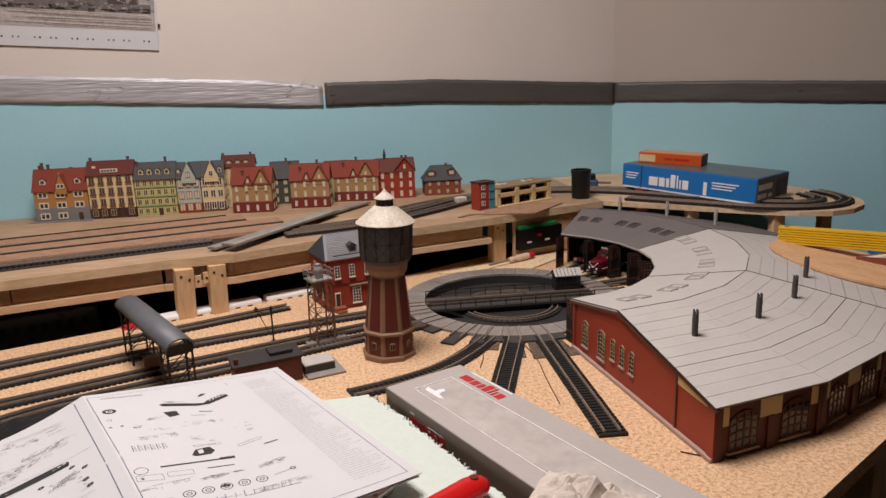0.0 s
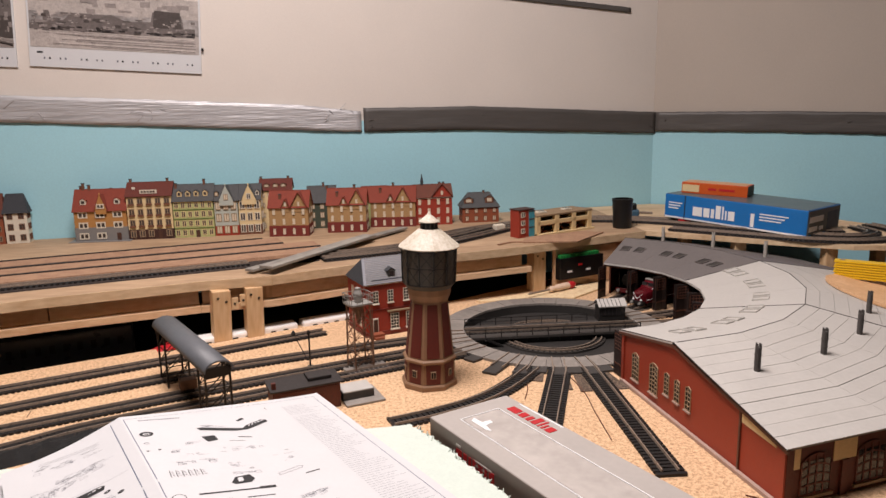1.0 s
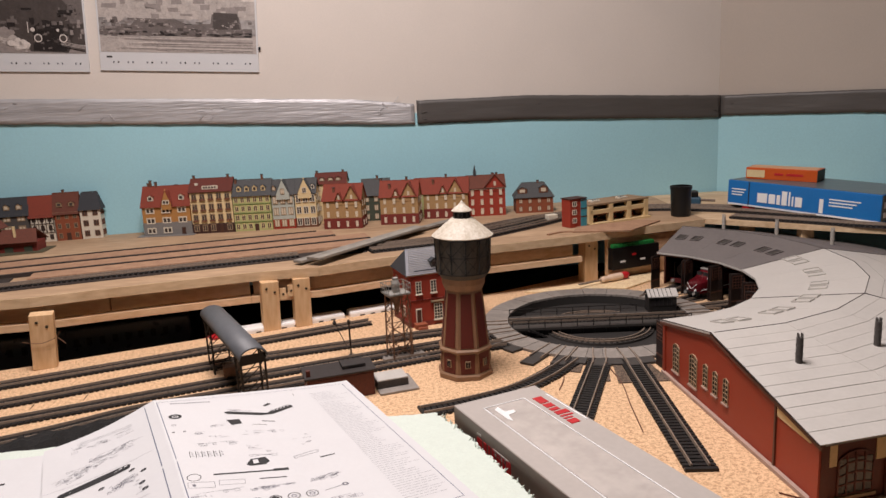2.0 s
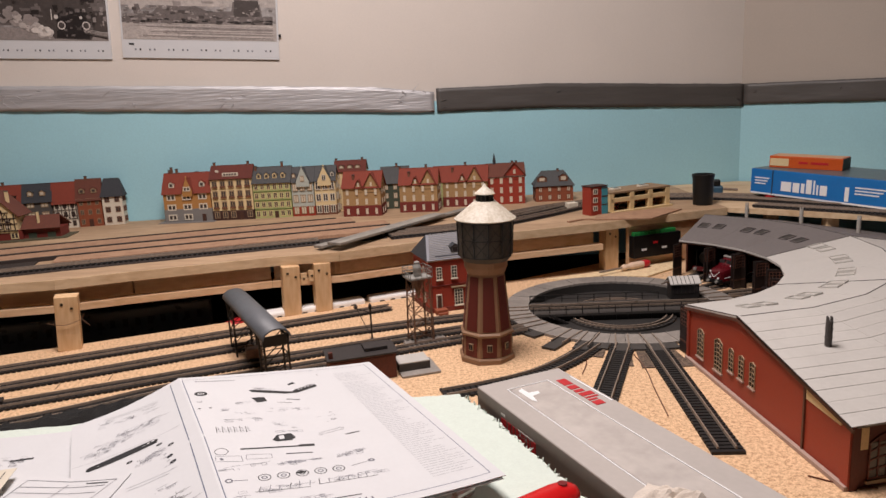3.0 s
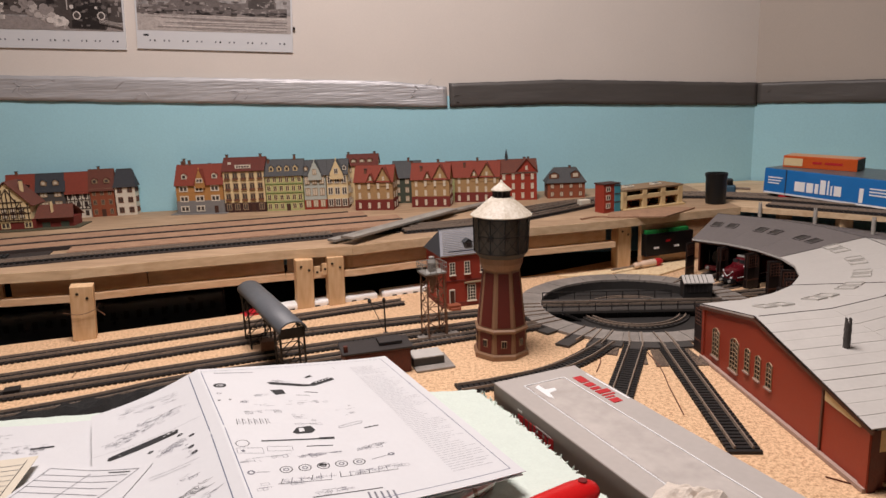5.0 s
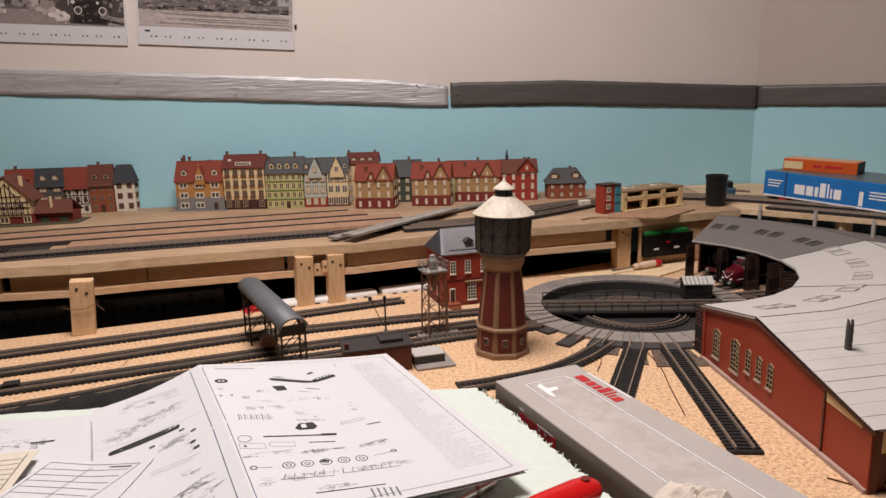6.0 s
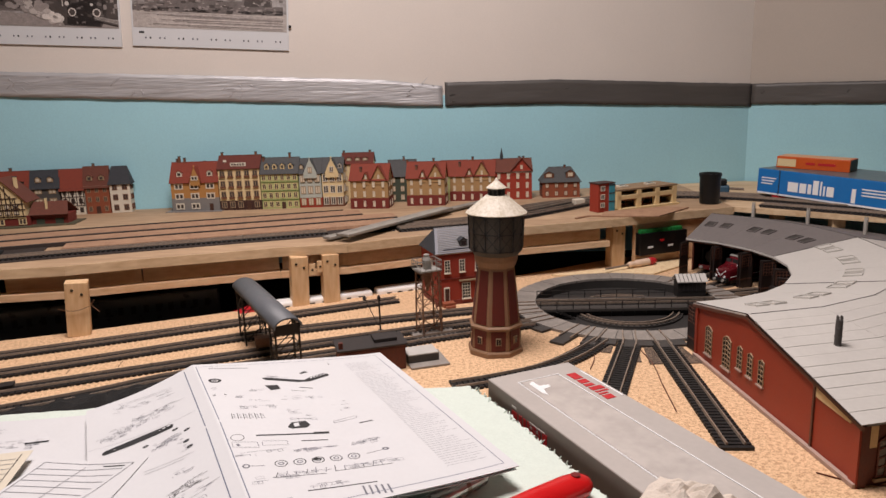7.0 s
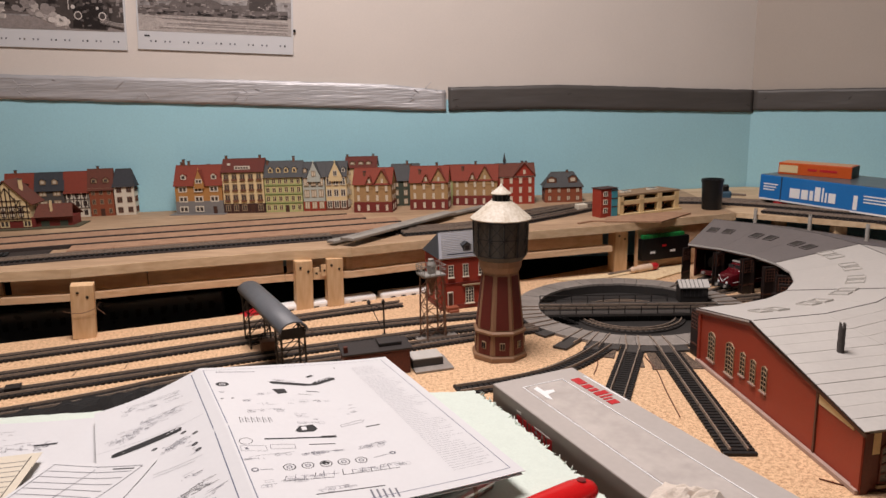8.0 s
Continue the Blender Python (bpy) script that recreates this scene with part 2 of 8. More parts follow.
def plate_with_hole(poly, cx, cy, r, z0, z1):
    """A board with a round hole sawn through it."""
    bm = bmesh.new()
    outer = [bm.verts.new((x, y, z1)) for x, y in poly]
    inner = [bm.verts.new((cx + r * math.cos(math.tau * i / 64), cy + r * math.sin(math.tau * i / 64), z1)) for i in range(64)]
    es = [bm.edges.new((v[i], v[(i + 1) % len(v)])) for v in (outer, inner) for i in range(len(v))]
    bmesh.ops.triangle_fill(bm, use_beauty=True, edges=es, normal=(0, 0, 1))
    r = bmesh.ops.extrude_face_region(bm, geom=list(bm.faces))
    for v in r["geom"]:
        if isinstance(v, bmesh.types.BMVert):
            v.co.z = z0
    bmesh.ops.recalc_face_normals(bm, faces=bm.faces)
    return bm


part("tabletop", plate_with_hole([(-1.5, 0.20), (0.0, 0.22), (0.55, 0.535), (1.0, 0.80), (1.22, 0.95), (1.26, 1.17), (1.05, 1.26), (0.90, 1.36), (0.78, 1.46), (0.70, 1.57), (0.50, 1.50), (0.30, 1.385), (0.10, 1.31), (-0.05, 1.262), (-0.20, 1.195), (-0.43, 1.105), (-0.80, 0.98), (-1.5, 0.77)], TX, TY, 0.168, -0.019, 0.0), CHIP, table)
for x, y in ((-1.3, 0.3), (0.0, 0.35), (0.95, 0.9), (-1.3, 1.6), (0.8, 1.6)):
    part("leg", box(x - 0.035, x + 0.035, y - 0.035, y + 0.035, FZ, -0.019, bevel=0.002), PINE, table)

PLY_L = mat("pale_plywood", srgb("b89874"), srgb("e4caa6"), scale=14, rough=0.7, bump=0.12, fine=9, stretch=(0.18, 1, 1), dist=0.0005)
# Added board; its black stands for the deep shade below the deck.
SHADE_BOARD = tone("shade_black_board", "17130f", 0.3, scale=20, rough=0.8)
solo("staging_board", prism([(-1.5, 0.70), (-0.43, 1.04), (0.5, 1.44), (0.7, 1.50), (1.1, 1.15), (1.3, 1.1), (1.28, 1.50), (0.87, 1.77), (0.0, 1.77), (-1.5, 1.60)], -0.06, -0.045), SHADE_BOARD, "added board under the upper deck, black to stand for shade", "shelf")
EDGE = [(-1.5, 0.78), (-0.80, 1.005), (-0.557, 1.115), (-0.448, 1.130), (-0.349, 1.164), (-0.135, 1.224), (-0.021, 1.240), (0.131, 1.305), (0.364, 1.370), (0.465, 1.400), (0.60, 1.455), (0.742, 1.505)]
deck = thing("upper_deck", "raw plywood upper deck on pine posts with screws", "shelf")
loop_edge = [(0.80, 1.455), (0.86, 1.405), (0.96, 1.325), (1.05, 1.262), (1.11, 1.245), (1.165, 1.255), (1.215, 1.288), (1.250, 1.335), (1.264, 1.390), (1.255, 1.450), (1.225, 1.545)]
part("deck_board", prism(EDGE + [(0.752, 1.898), (-1.5, 1.606)], DZ - 0.016, DZ), PLY, deck)
part("loop_board", prism([(0.7423, 1.5052)] + loop_edge + [(1.185, 1.755), (0.932, 1.918), (0.7523, 1.898)], DZ - 0.010, DZ), PLY_L, deck, "thin plywood turning loop")


def along(pts, back, run=0.0):
    """The polyline moved back from the deck's front edge."""
    out = []
    for (ax, ay), (bx, by) in zip(pts, pts[1:]):
        d = math.hypot(bx - ax, by - ay)
        nx, ny = -(by - ay) / d, (bx - ax) / d
        out.append(((ax + nx * back, ay + ny * back), (bx + nx * back, by + ny * back)))
    return out


for a, b in along(EDGE, -0.0010):
    part("edge_strip", bar((*a, DZ - 0.0078), (*b, DZ - 0.0078), 0.0018, 0.0152), PLY_L, deck, "pale plywood edge")
for a, b in along(EDGE[:-2], 0.050):
    part("beam", bar((*a, DZ - 0.035), (*b, DZ - 0.035), 0.018, 0.038), PINE_X, deck)
for a, b in along(EDGE[:-2], 0.012):
    part("lower_rail", bar((*a, DZ - 0.048), (*b, DZ - 0.048), 0.020, 0.011), PINE_X, deck)
# posts: centre of the foot, width
SCREW = tone("steel_screw", "4a4338", 0.2, scale=300, rough=0.4, metal=0.7, bump=0)
HEAD = math.radians(22)
for x, y, w, lean in ((-0.414, 1.082, 0.032, 4.0), (-0.1015, 1.213, 0.029, 2.0), (-0.0505, 1.228, 0.028, 1.2), (0.487, 1.424, 0.030, 0.5), (-0.86, 0.92, 0.032, 4.0), (0.728, 1.516, 0.030, 0)):
    m = Matrix.Translation((x, y, 0)) @ Matrix.Rotation(math.radians(lean), 4, "Y") @ Matrix.Rotation(HEAD, 4, "Z")
    post = part("post", box(-w / 2, w / 2, 0, 0.024, 0, DZ - 0.016, bevel=0.0008), PINE, deck)
    post.matrix_basis = m
    for u, v in ((-0.006, 0.073), (0.007, 0.066)):
        s = part("screw", lathe([(0.0022, 0), (0.0022, 0.0006), (0.001, 0.0002)], 10, m=Matrix.Translation((u, -0.0003, v)) @ Matrix.Rotation(math.pi / 2, 4, "X")), SCREW, post)
for dx, dz in ((0.020, 0.060), (0.033, 0.064)):
    p = part("bracket", box(-0.0055, 0.0055, -0.002, 0.0, -0.010, 0.010, bevel=0.0006), PINE, deck, "short pine packing block with a screw")
    p.matrix_basis = Matrix.Translation((-0.1015 + dx, 1.226 + 0.3 * (dx - 0.020), dz)) @ Matrix.Rotation(HEAD, 4, "Z")
    part("screw", lathe([(0.0020, 0), (0.0020, 0.0006), (0.001, 0.0002)], 10, m=Matrix.Translation((0, -0.0023, 0)) @ Matrix.Rotation(math.pi / 2, 4, "X")), SCREW, p)
part("facing_board", bar((0.519, 1.434, 0.042), (0.720, 1.511, 0.042), 0.010, 0.080), PINE_X, deck)
for x, y in ((0.90, 1.40), (1.03, 1.30), (1.20, 1.38), (0.82, 1.475)):
    part("post", box(x - 0.012, x + 0.012, y - 0.008, y + 0.012, 0, DZ - 0.010, bevel=0.001), PINE, deck)

# ---- tracks ----
bm = box(-0.0025, 0.0025, -0.0160, 0.0160, 0, 0.0036, bevel=0.0003)
bm.normal_update()
sleeper_mesh = bpy.data.meshes.new("sleeper")
bm.to_mesh(sleeper_mesh)
bm.free()
sleeper_mesh.materials.append(SLEEPER)


def track(pts, z=0.0, label="dark model railway track with plastic sleepers", pitch=0.0072, bed=None):
    """Track through the given points: two rails on single sleepers."""
    line = spline(pts, pitch)
    t = thing("railway_track", label, "track", group="model railway tracks")
    for x, y, h in line:
        share("sleeper", sleeper_mesh, t, Matrix.Translation((x, y, z)) @ Matrix.Rotation(h, 4, "Z"))
    fine = spline(pts, 0.02)
    # Added dark strip that stands for the shade between the sleepers.
    part("track_web", sweep(fine, [(-0.0136, 0.0003), (0.0136, 0.0003), (0.0130, 0.0016), (-0.0130, 0.0016)], z=z), SLEEPER, t)
    for side in (-0.0086, 0.0086):
        sec = [(side - 0.0012, 0.0036), (side + 0.0012, 0.0036), (side + 0.0007, 0.0064), (side - 0.0007, 0.0064)]
        part("rail", sweep(fine, sec, z=z), RAIL, t)
    return t


track([(-1.05, 0.775), (-0.49, 0.997), (-0.165, 1.130), (0.062, 1.227)])
track([(-1.05, 0.690), (-0.447, 0.929), (-0.15, 1.055), (0.085, 1.125), (0.255, 1.165)])
track([(-1.00, 0.640), (-0.41, 0.870), (-0.13, 0.980), (0.10, 1.062), (0.262, 1.118)])
track([(-0.95, 0.590), (-0.37, 0.815), (-0.20, 0.905), (-0.03, 0.965), (0.06, 1.000), (0.20, 1.052), (0.285, 1.078)])
track([(0.362, 0.996), (0.318, 0.942), (0.268, 0.898), (0.205, 0.868), (0.15, 0.850)], label="curved dark track leading off the turntable")
track([(0.400, 0.990), (0.340, 0.832), (0.325, 0.790)], label="short straight dark track stub off the turntable")
track([(0.440, 0.988), (0.423, 0.685)], label="long straight dark track stub beside the engine shed")

# ---- turntable ----
CONC = tone("grey_concrete_plastic", "857e77", 0.2, scale=60, rough=0.75, bump=0.3, fine=5, vary=0.12)
CONC_D = tone("dark_grey_plastic", "3d3936", 0.25, scale=60, rough=0.6, bump=0.2)
# Pit colour is taken almost to black to hold the shade inside it.
CONC_P = tone("shaded_pit_concrete", "262321", 0.3, scale=60, rough=0.7, bump=0.3)
STEEL = tone("dark_bridge_plastic", "211f1e", 0.25, scale=90, rough=0.55, bump=0.15)
GRAVEL = mat("brown_gravel_mat", srgb("35281f"), srgb("7c6a5a"), scale=350, rough=0.9, bump=0.8, fine=2, contrast=(0.42, 0.58), dist=0.001)
GREY_ROOF = tone("light_grey_roof_plastic", "bab6b0", 0.05, scale=30, rough=0.6, bump=0.12, fine=6)
DARK_ROOF = tone("slate_grey_roof_plastic", "6c6664", 0.12, scale=30, rough=0.6, bump=0.15, fine=6)
BRICK = tone("red_brick_plastic", "963822", 0.16, scale=260, rough=0.55, bump=0.35, fine=2, stretch=(1, 1, 3))
BRICK_D = tone("brown_and_shaded_brick", "582519", 0.2, scale=200, rough=0.6, bump=0.3, fine=2)
GATE = tone("dark_brown_gate", "20120f", 0.2, scale=100, rough=0.6)
TRIM = tone("brown_trim_plastic", "5e3a2c", 0.15, scale=100, rough=0.55)
FRAME = tone("beige_window_frame", "9c8468", 0.1, scale=100, rough=0.55, bump=0)
PANE = tone("dim_window_pane", "2c2a2b", 0.3, scale=80, rough=0.12, bump=0)
CREAM = tone("cream_plastic", "d9bf8f", 0.1, scale=80, rough=0.6)
LIGHT_STACK = tone("pale_grey_stack", "a9a49c", 0.12, scale=120, rough=0.6)
DARK_STACK = tone("sooty_stack", "4b4643", 0.3, scale=160, rough=0.7, bump=0.3)

turntable = thing("turntable", "dark grey turntable pit with girder bridge and control cabin", "turntable", Matrix.Translation((TX, TY, 0)))
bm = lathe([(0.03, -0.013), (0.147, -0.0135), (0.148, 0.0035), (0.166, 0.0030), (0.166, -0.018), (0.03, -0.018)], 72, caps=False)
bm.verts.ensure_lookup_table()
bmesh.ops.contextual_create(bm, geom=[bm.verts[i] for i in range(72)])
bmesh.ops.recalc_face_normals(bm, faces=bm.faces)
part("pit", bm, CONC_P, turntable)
for r0, r1, z0, z1, nm, mt in ((0.068, 0.088, -0.0134, -0.0098, "ring_bed", CONC_D), (0.072, 0.0740, -0.0099, -0.0070, "ring_rail", RAIL), (0.0810, 0.0830, -0.0099, -0.0070, "ring_rail", RAIL)):
    bm = lathe([(r0, z0), (r0, z1), (r1, z1), (r1, z0)], 72, caps=False)
    part(nm, bm, mt, turntable)
for k in range(60):
    p = part("sleeper", box(0.069, 0.087, -0.0016, 0.0016, -0.0100, -0.0088), SLEEPER, turntable)
    p.matrix_basis = Matrix.Rotation(math.tau * k / 60, 4, "Z")
N = 48
bm = bmesh.new()
h = math.pi / N * 0.97
pts = [(r * math.cos(a), r * math.sin(a)) for r, a in ((0.1475, -h), (TR, -h), (TR + 0.0004, 0), (TR, h), (0.1475, h), (0.1478, 0))]
prism(pts, 0.0004, 0.0042, bm)
seg = bpy.data.meshes.new("rim_segment")
bm.to_mesh(seg)
bm.free()
seg.materials.append(CONC)
for i in range(N):
    share("rim_segment", seg, turntable, Matrix.Rotation(math.tau * i / N, 4, "Z") @ Matrix.Translation((0, 0, 0.0002 * (i % 3))))
# exit plates in front of the rim
for deg, ln in ((-118, 0.034), (-103, 0.030), (-111, 0.024), (-90, 0.030), (-97, 0.024), (-84, 0.024), (-76, 0.026), (-128, 0.050), (-142, 0.024), (-152, 0.030), (-166, 0.026), (180, 0.026), (170, 0.022)):
    p = part("exit_plate", box(TR - 0.004, TR - 0.004 + ln, -0.0105, 0.0105, 0.0006, 0.0038, bevel=0.0005), CONC_D, turntable)
    p.matrix_basis = Matrix.Rotation(math.radians(deg), 4, "Z")
for deg in (-118, -103, -90, -128, -152, -166, 180, 44, 30, 16, 2):
    for off in (-0.0086, 0.0086):
        r = part("rail", box(0.149, TR + 0.022, off - 0.0008, off + 0.0008, 0.004, 0.0062), RAIL, turntable)
        r.matrix_basis = Matrix.Rotation(math.radians(deg), 4, "Z")

BRIDGE_TURN = math.radians(-2)
bridge = part("bridge", box(-0.1455, 0.1455, -0.034, 0.034, -0.0035, 0.0005), CONC_D, turntable)
bridge.matrix_basis = Matrix.Translation((0, 0.006, 0.0)) @ Matrix.Rotation(BRIDGE_TURN, 4, "Z")
for y in (-0.027, 0.027):
    bm = prism([(-0.1445, 0), (-0.130, -0.0094), (0.130, -0.0094), (0.1445, 0)], -0.0015, 0.0015)
    bmesh.ops.rotate(bm, cent=(0, 0, 0), matrix=Matrix.Rotation(math.pi / 2, 3, "X"), verts=bm.verts)
    bmesh.ops.translate(bm, vec=(0, y, -0.0035), verts=bm.verts)
    for k in range(14):
        x = -0.12 + 0.24 * k / 13
        box(x - 0.0008, x + 0.0008, y - 0.003, y + 0.003, -0.0122, -0.0035, bm)
    # Girders are blackened to deepen the shade under the bridge.
    part("girder", bm, BLACKISH, bridge)
for y in (-0.0085, 0.0085):
    part("rail", box(-0.1458, 0.1458, y - 0.001, y + 0.001, 0.002, 0.005), RAIL, bridge)
for k in range(44):
    x = -0.143 + 0.286 * k / 43
    part("sleeper", box(x - 0.0016, x + 0.0016, -0.0135, 0.0135, 0.0006, 0.002), SLEEPER, bridge)
for y, xa, xb in ((-0.0325, -0.142, 0.143), (0.0325, -0.142, 0.072)):
    bm = bmesh.new()
    n = int((xb - xa) / 0.024)
    for k in range(n + 1):
        x = xa + (xb - xa) * k / n
        box(x - 0.0007, x + 0.0007, y - 0.0007, y + 0.0007, 0.0, 0.0135, bm)
    box(xa, xb, y - 0.0006, y + 0.0006, 0.0125, 0.0138, bm)
    box(xa, xb, y - 0.0004, y + 0.0004, 0.0065, 0.0073, bm)
    part("handrail", bm, STEEL, bridge)
bm = bmesh.new()
for k in range(5):
    box(-0.118 + 0.006 * k, -0.112 + 0.006 * k, -0.044, -0.034, -0.003 - 0.0025 * k, -0.0018 - 0.0025 * k, bm)
bar((-0.118, -0.0445, 0.002), (-0.088, -0.0445, -0.013), 0.001, 0.003, bm)
part("step", bm, STEEL, bridge, "small dark access steps")
cabin = part("cabin", box(0.090, 0.136, 0.020, 0.046, 0.0, 0.027, bevel=0.0008), STEEL, bridge)
part("cabin_roof", prism([(0.088, 0.017), (0.138, 0.017), (0.138, 0.033), (0.088, 0.033)], [0.027, 0.027, 0.037, 0.037], [0.0285, 0.0285, 0.0385, 0.0385]), GREY_ROOF, cabin, "pale grey glazed roof slope")
part("cabin_roof", prism([(0.088, 0.033), (0.138, 0.033), (0.138, 0.049), (0.088, 0.049)], [0.037, 0.037, 0.027, 0.027], [0.0385, 0.0385, 0.0285, 0.0285]), GREY_ROOF, cabin)
for k in range(6):
    x = 0.094 + 0.0068 * k
    part("cabin_window", box(x, x + 0.0052, 0.0192, 0.0202, 0.012, 0.024), PANE, cabin)
    part("glazing_bar", bar((x - 0.001, 0.0168, 0.0288), (x - 0.001, 0.033, 0.0388), 0.0008, 0.0008), STEEL, cabin)

# gravel strips in front of the rim
for a0, a1, r0, r1 in ((-107, -100, 0.194, 0.262), (-98, -84, 0.194, 0.268), (-82, -70, 0.198, 0.262), (-118, -109, 0.194, 0.236)):
    pts = [((r * math.cos(math.radians(a))), (r * math.sin(math.radians(a)))) for r, a in ((r0, a0), (r1, a0), (r1, a1), (r0, a1))]
    solo("gravel_mat", prism(pts, 0.0003, 0.0013), GRAVEL, "brown printed gravel mat between the stub tracks", "gravel mat", "gravel mats", m=Matrix.Translation((TX, TY, 0)))

# ---- roundhouse in three sections ----
SX = TX + 0.012
RI, RM, RO = 0.236, 0.366, 0.558
RJ = 0.493
ZI, ZM, ZO = 0.071, 0.096, 0.062


def polar(r, deg):
    return (r * math.cos(math.radians(deg)), r * math.sin(math.radians(deg)))


def roof_height(r):
    return ZI + (ZM - ZI) * (r - RI) / (RM - RI) if r < RM else ZM + (ZO - ZM) * (r - RM) / (RO - RM)


def slab(r0, r1, a0, a1, lift=0.0, thick=0.0022):
    """A flat roof piece between two radii and two angles."""
    c = [polar(r0, a0), polar(r1, a0), polar(r1, a1), polar(r0, a1)]
    z = [roof_height(r) + lift for r in (r0, r1, r1, r0)]
    return prism(c, [v - thick for v in z], z)


def wall_strip(r0, r1, deg, thick=0.003):
    """A radial wall with its top following the roof."""
    bm = bmesh.new()
    rs = [r0] + [r for r in (RM,) if r0 < r < r1] + [r1]
    loop = [(r, 0.0) for r in rs] + [(r, roof_height(r) - 0.003) for r in rs[::-1]]
    a = [bm.verts.new((r, -thick / 2, z)) for r, z in loop]
    b = [bm.verts.new((r, thick / 2, z)) for r, z in loop]
    bm.faces.new(a)
    bm.faces.new(b[::-1])
    for i in range(len(loop)):
        j = (i + 1) % len(loop)
        bm.faces.new((a[i], b[i], b[j], a[j]))
    bmesh.ops.recalc_face_normals(bm, faces=bm.faces)
    bmesh.ops.rotate(bm, cent=(0, 0, 0), matrix=Matrix.Rotation(math.radians(deg), 3, "Z"), verts=bm.verts)
    return bm


def lattice(w, h, nx, ny, t, d0, d1, arch=0.0):
    """One window frame in the xz plane with a hole for each pane, from depth d0 to d1 towards -y; arch rounds its head."""
    def axis(lo, hi, n):
        out = []
        for k in range(n + 1):
            c = lo + (hi - lo) * k / n
            out += [c - t / 2, c + t / 2]
        return out
    xs, zs = axis(-w / 2, w / 2, nx), axis(0, h, ny)
    bm = bmesh.new()

    def lift(x, z):
        return z - arch * (2 * x / w) ** 2 * max(0.0, z / h)
    grid = [[[bm.verts.new((x, -d, lift(x, z))) for z in zs] for x in xs] for d in (d0, d1)]
    solid = [[not (i % 2 and k % 2) for k in range(len(zs) - 1)] for i in range(len(xs) - 1)]
    for i in range(len(xs) - 1):
        for k in range(len(zs) - 1):
            if not solid[i][k]:
                continue
            for lay, turn in ((0, 1), (1, -1)):
                g = grid[lay]
                bm.faces.new([g[i][k], g[i][k + 1], g[i + 1][k + 1], g[i + 1][k]][::turn])
            for di, dk, e in ((-1, 0, ((i, k), (i, k + 1))), (1, 0, ((i + 1, k), (i + 1, k + 1))), (0, -1, ((i, k), (i + 1, k))), (0, 1, ((i, k + 1), (i + 1, k + 1)))):
                p, q = i + di, k + dk
                if not (0 <= p < len(xs) - 1 and 0 <= q < len(zs) - 1 and solid[p][q]):
                    (a, b), (c, d) = e
                    bm.faces.new((grid[0][a][b], grid[0][c][d], grid[1][c][d], grid[1][a][b]))
    bmesh.ops.recalc_face_normals(bm, faces=bm.faces)
    return bm


def lattice_window(w, h, nx, ny, parent, m, frame=FRAME, d=0.0012, arch=0.0, sill=None):
    """A window: a lattice frame, a sill and a pane behind. It stands in the xz plane and looks to -y."""
    t = min(w / nx, h / ny) * 0.18
    win = part("window", lattice(w, h, nx, ny, t, -0.0002, d, arch), frame, parent)
    win.matrix_basis = m
    part("pane", box(-w / 2, w / 2, -0.0004, 0.0003, 0, h - arch), PANE, win)
    part("sill", box(-w / 2 - t * 1.5, w / 2 + t * 1.5, -d * 2.4, 0.0002, -t * 2.6, -t * 0.7), sill or frame, win)
    return win


ROOF_JOINT = tone("dark_roof_joint", "8d8882", 0.2, scale=120, rough=0.8, bump=0.1)
SILL = tone("worn_pale_sill", "a58c80", 0.14, scale=120, rough=0.65)


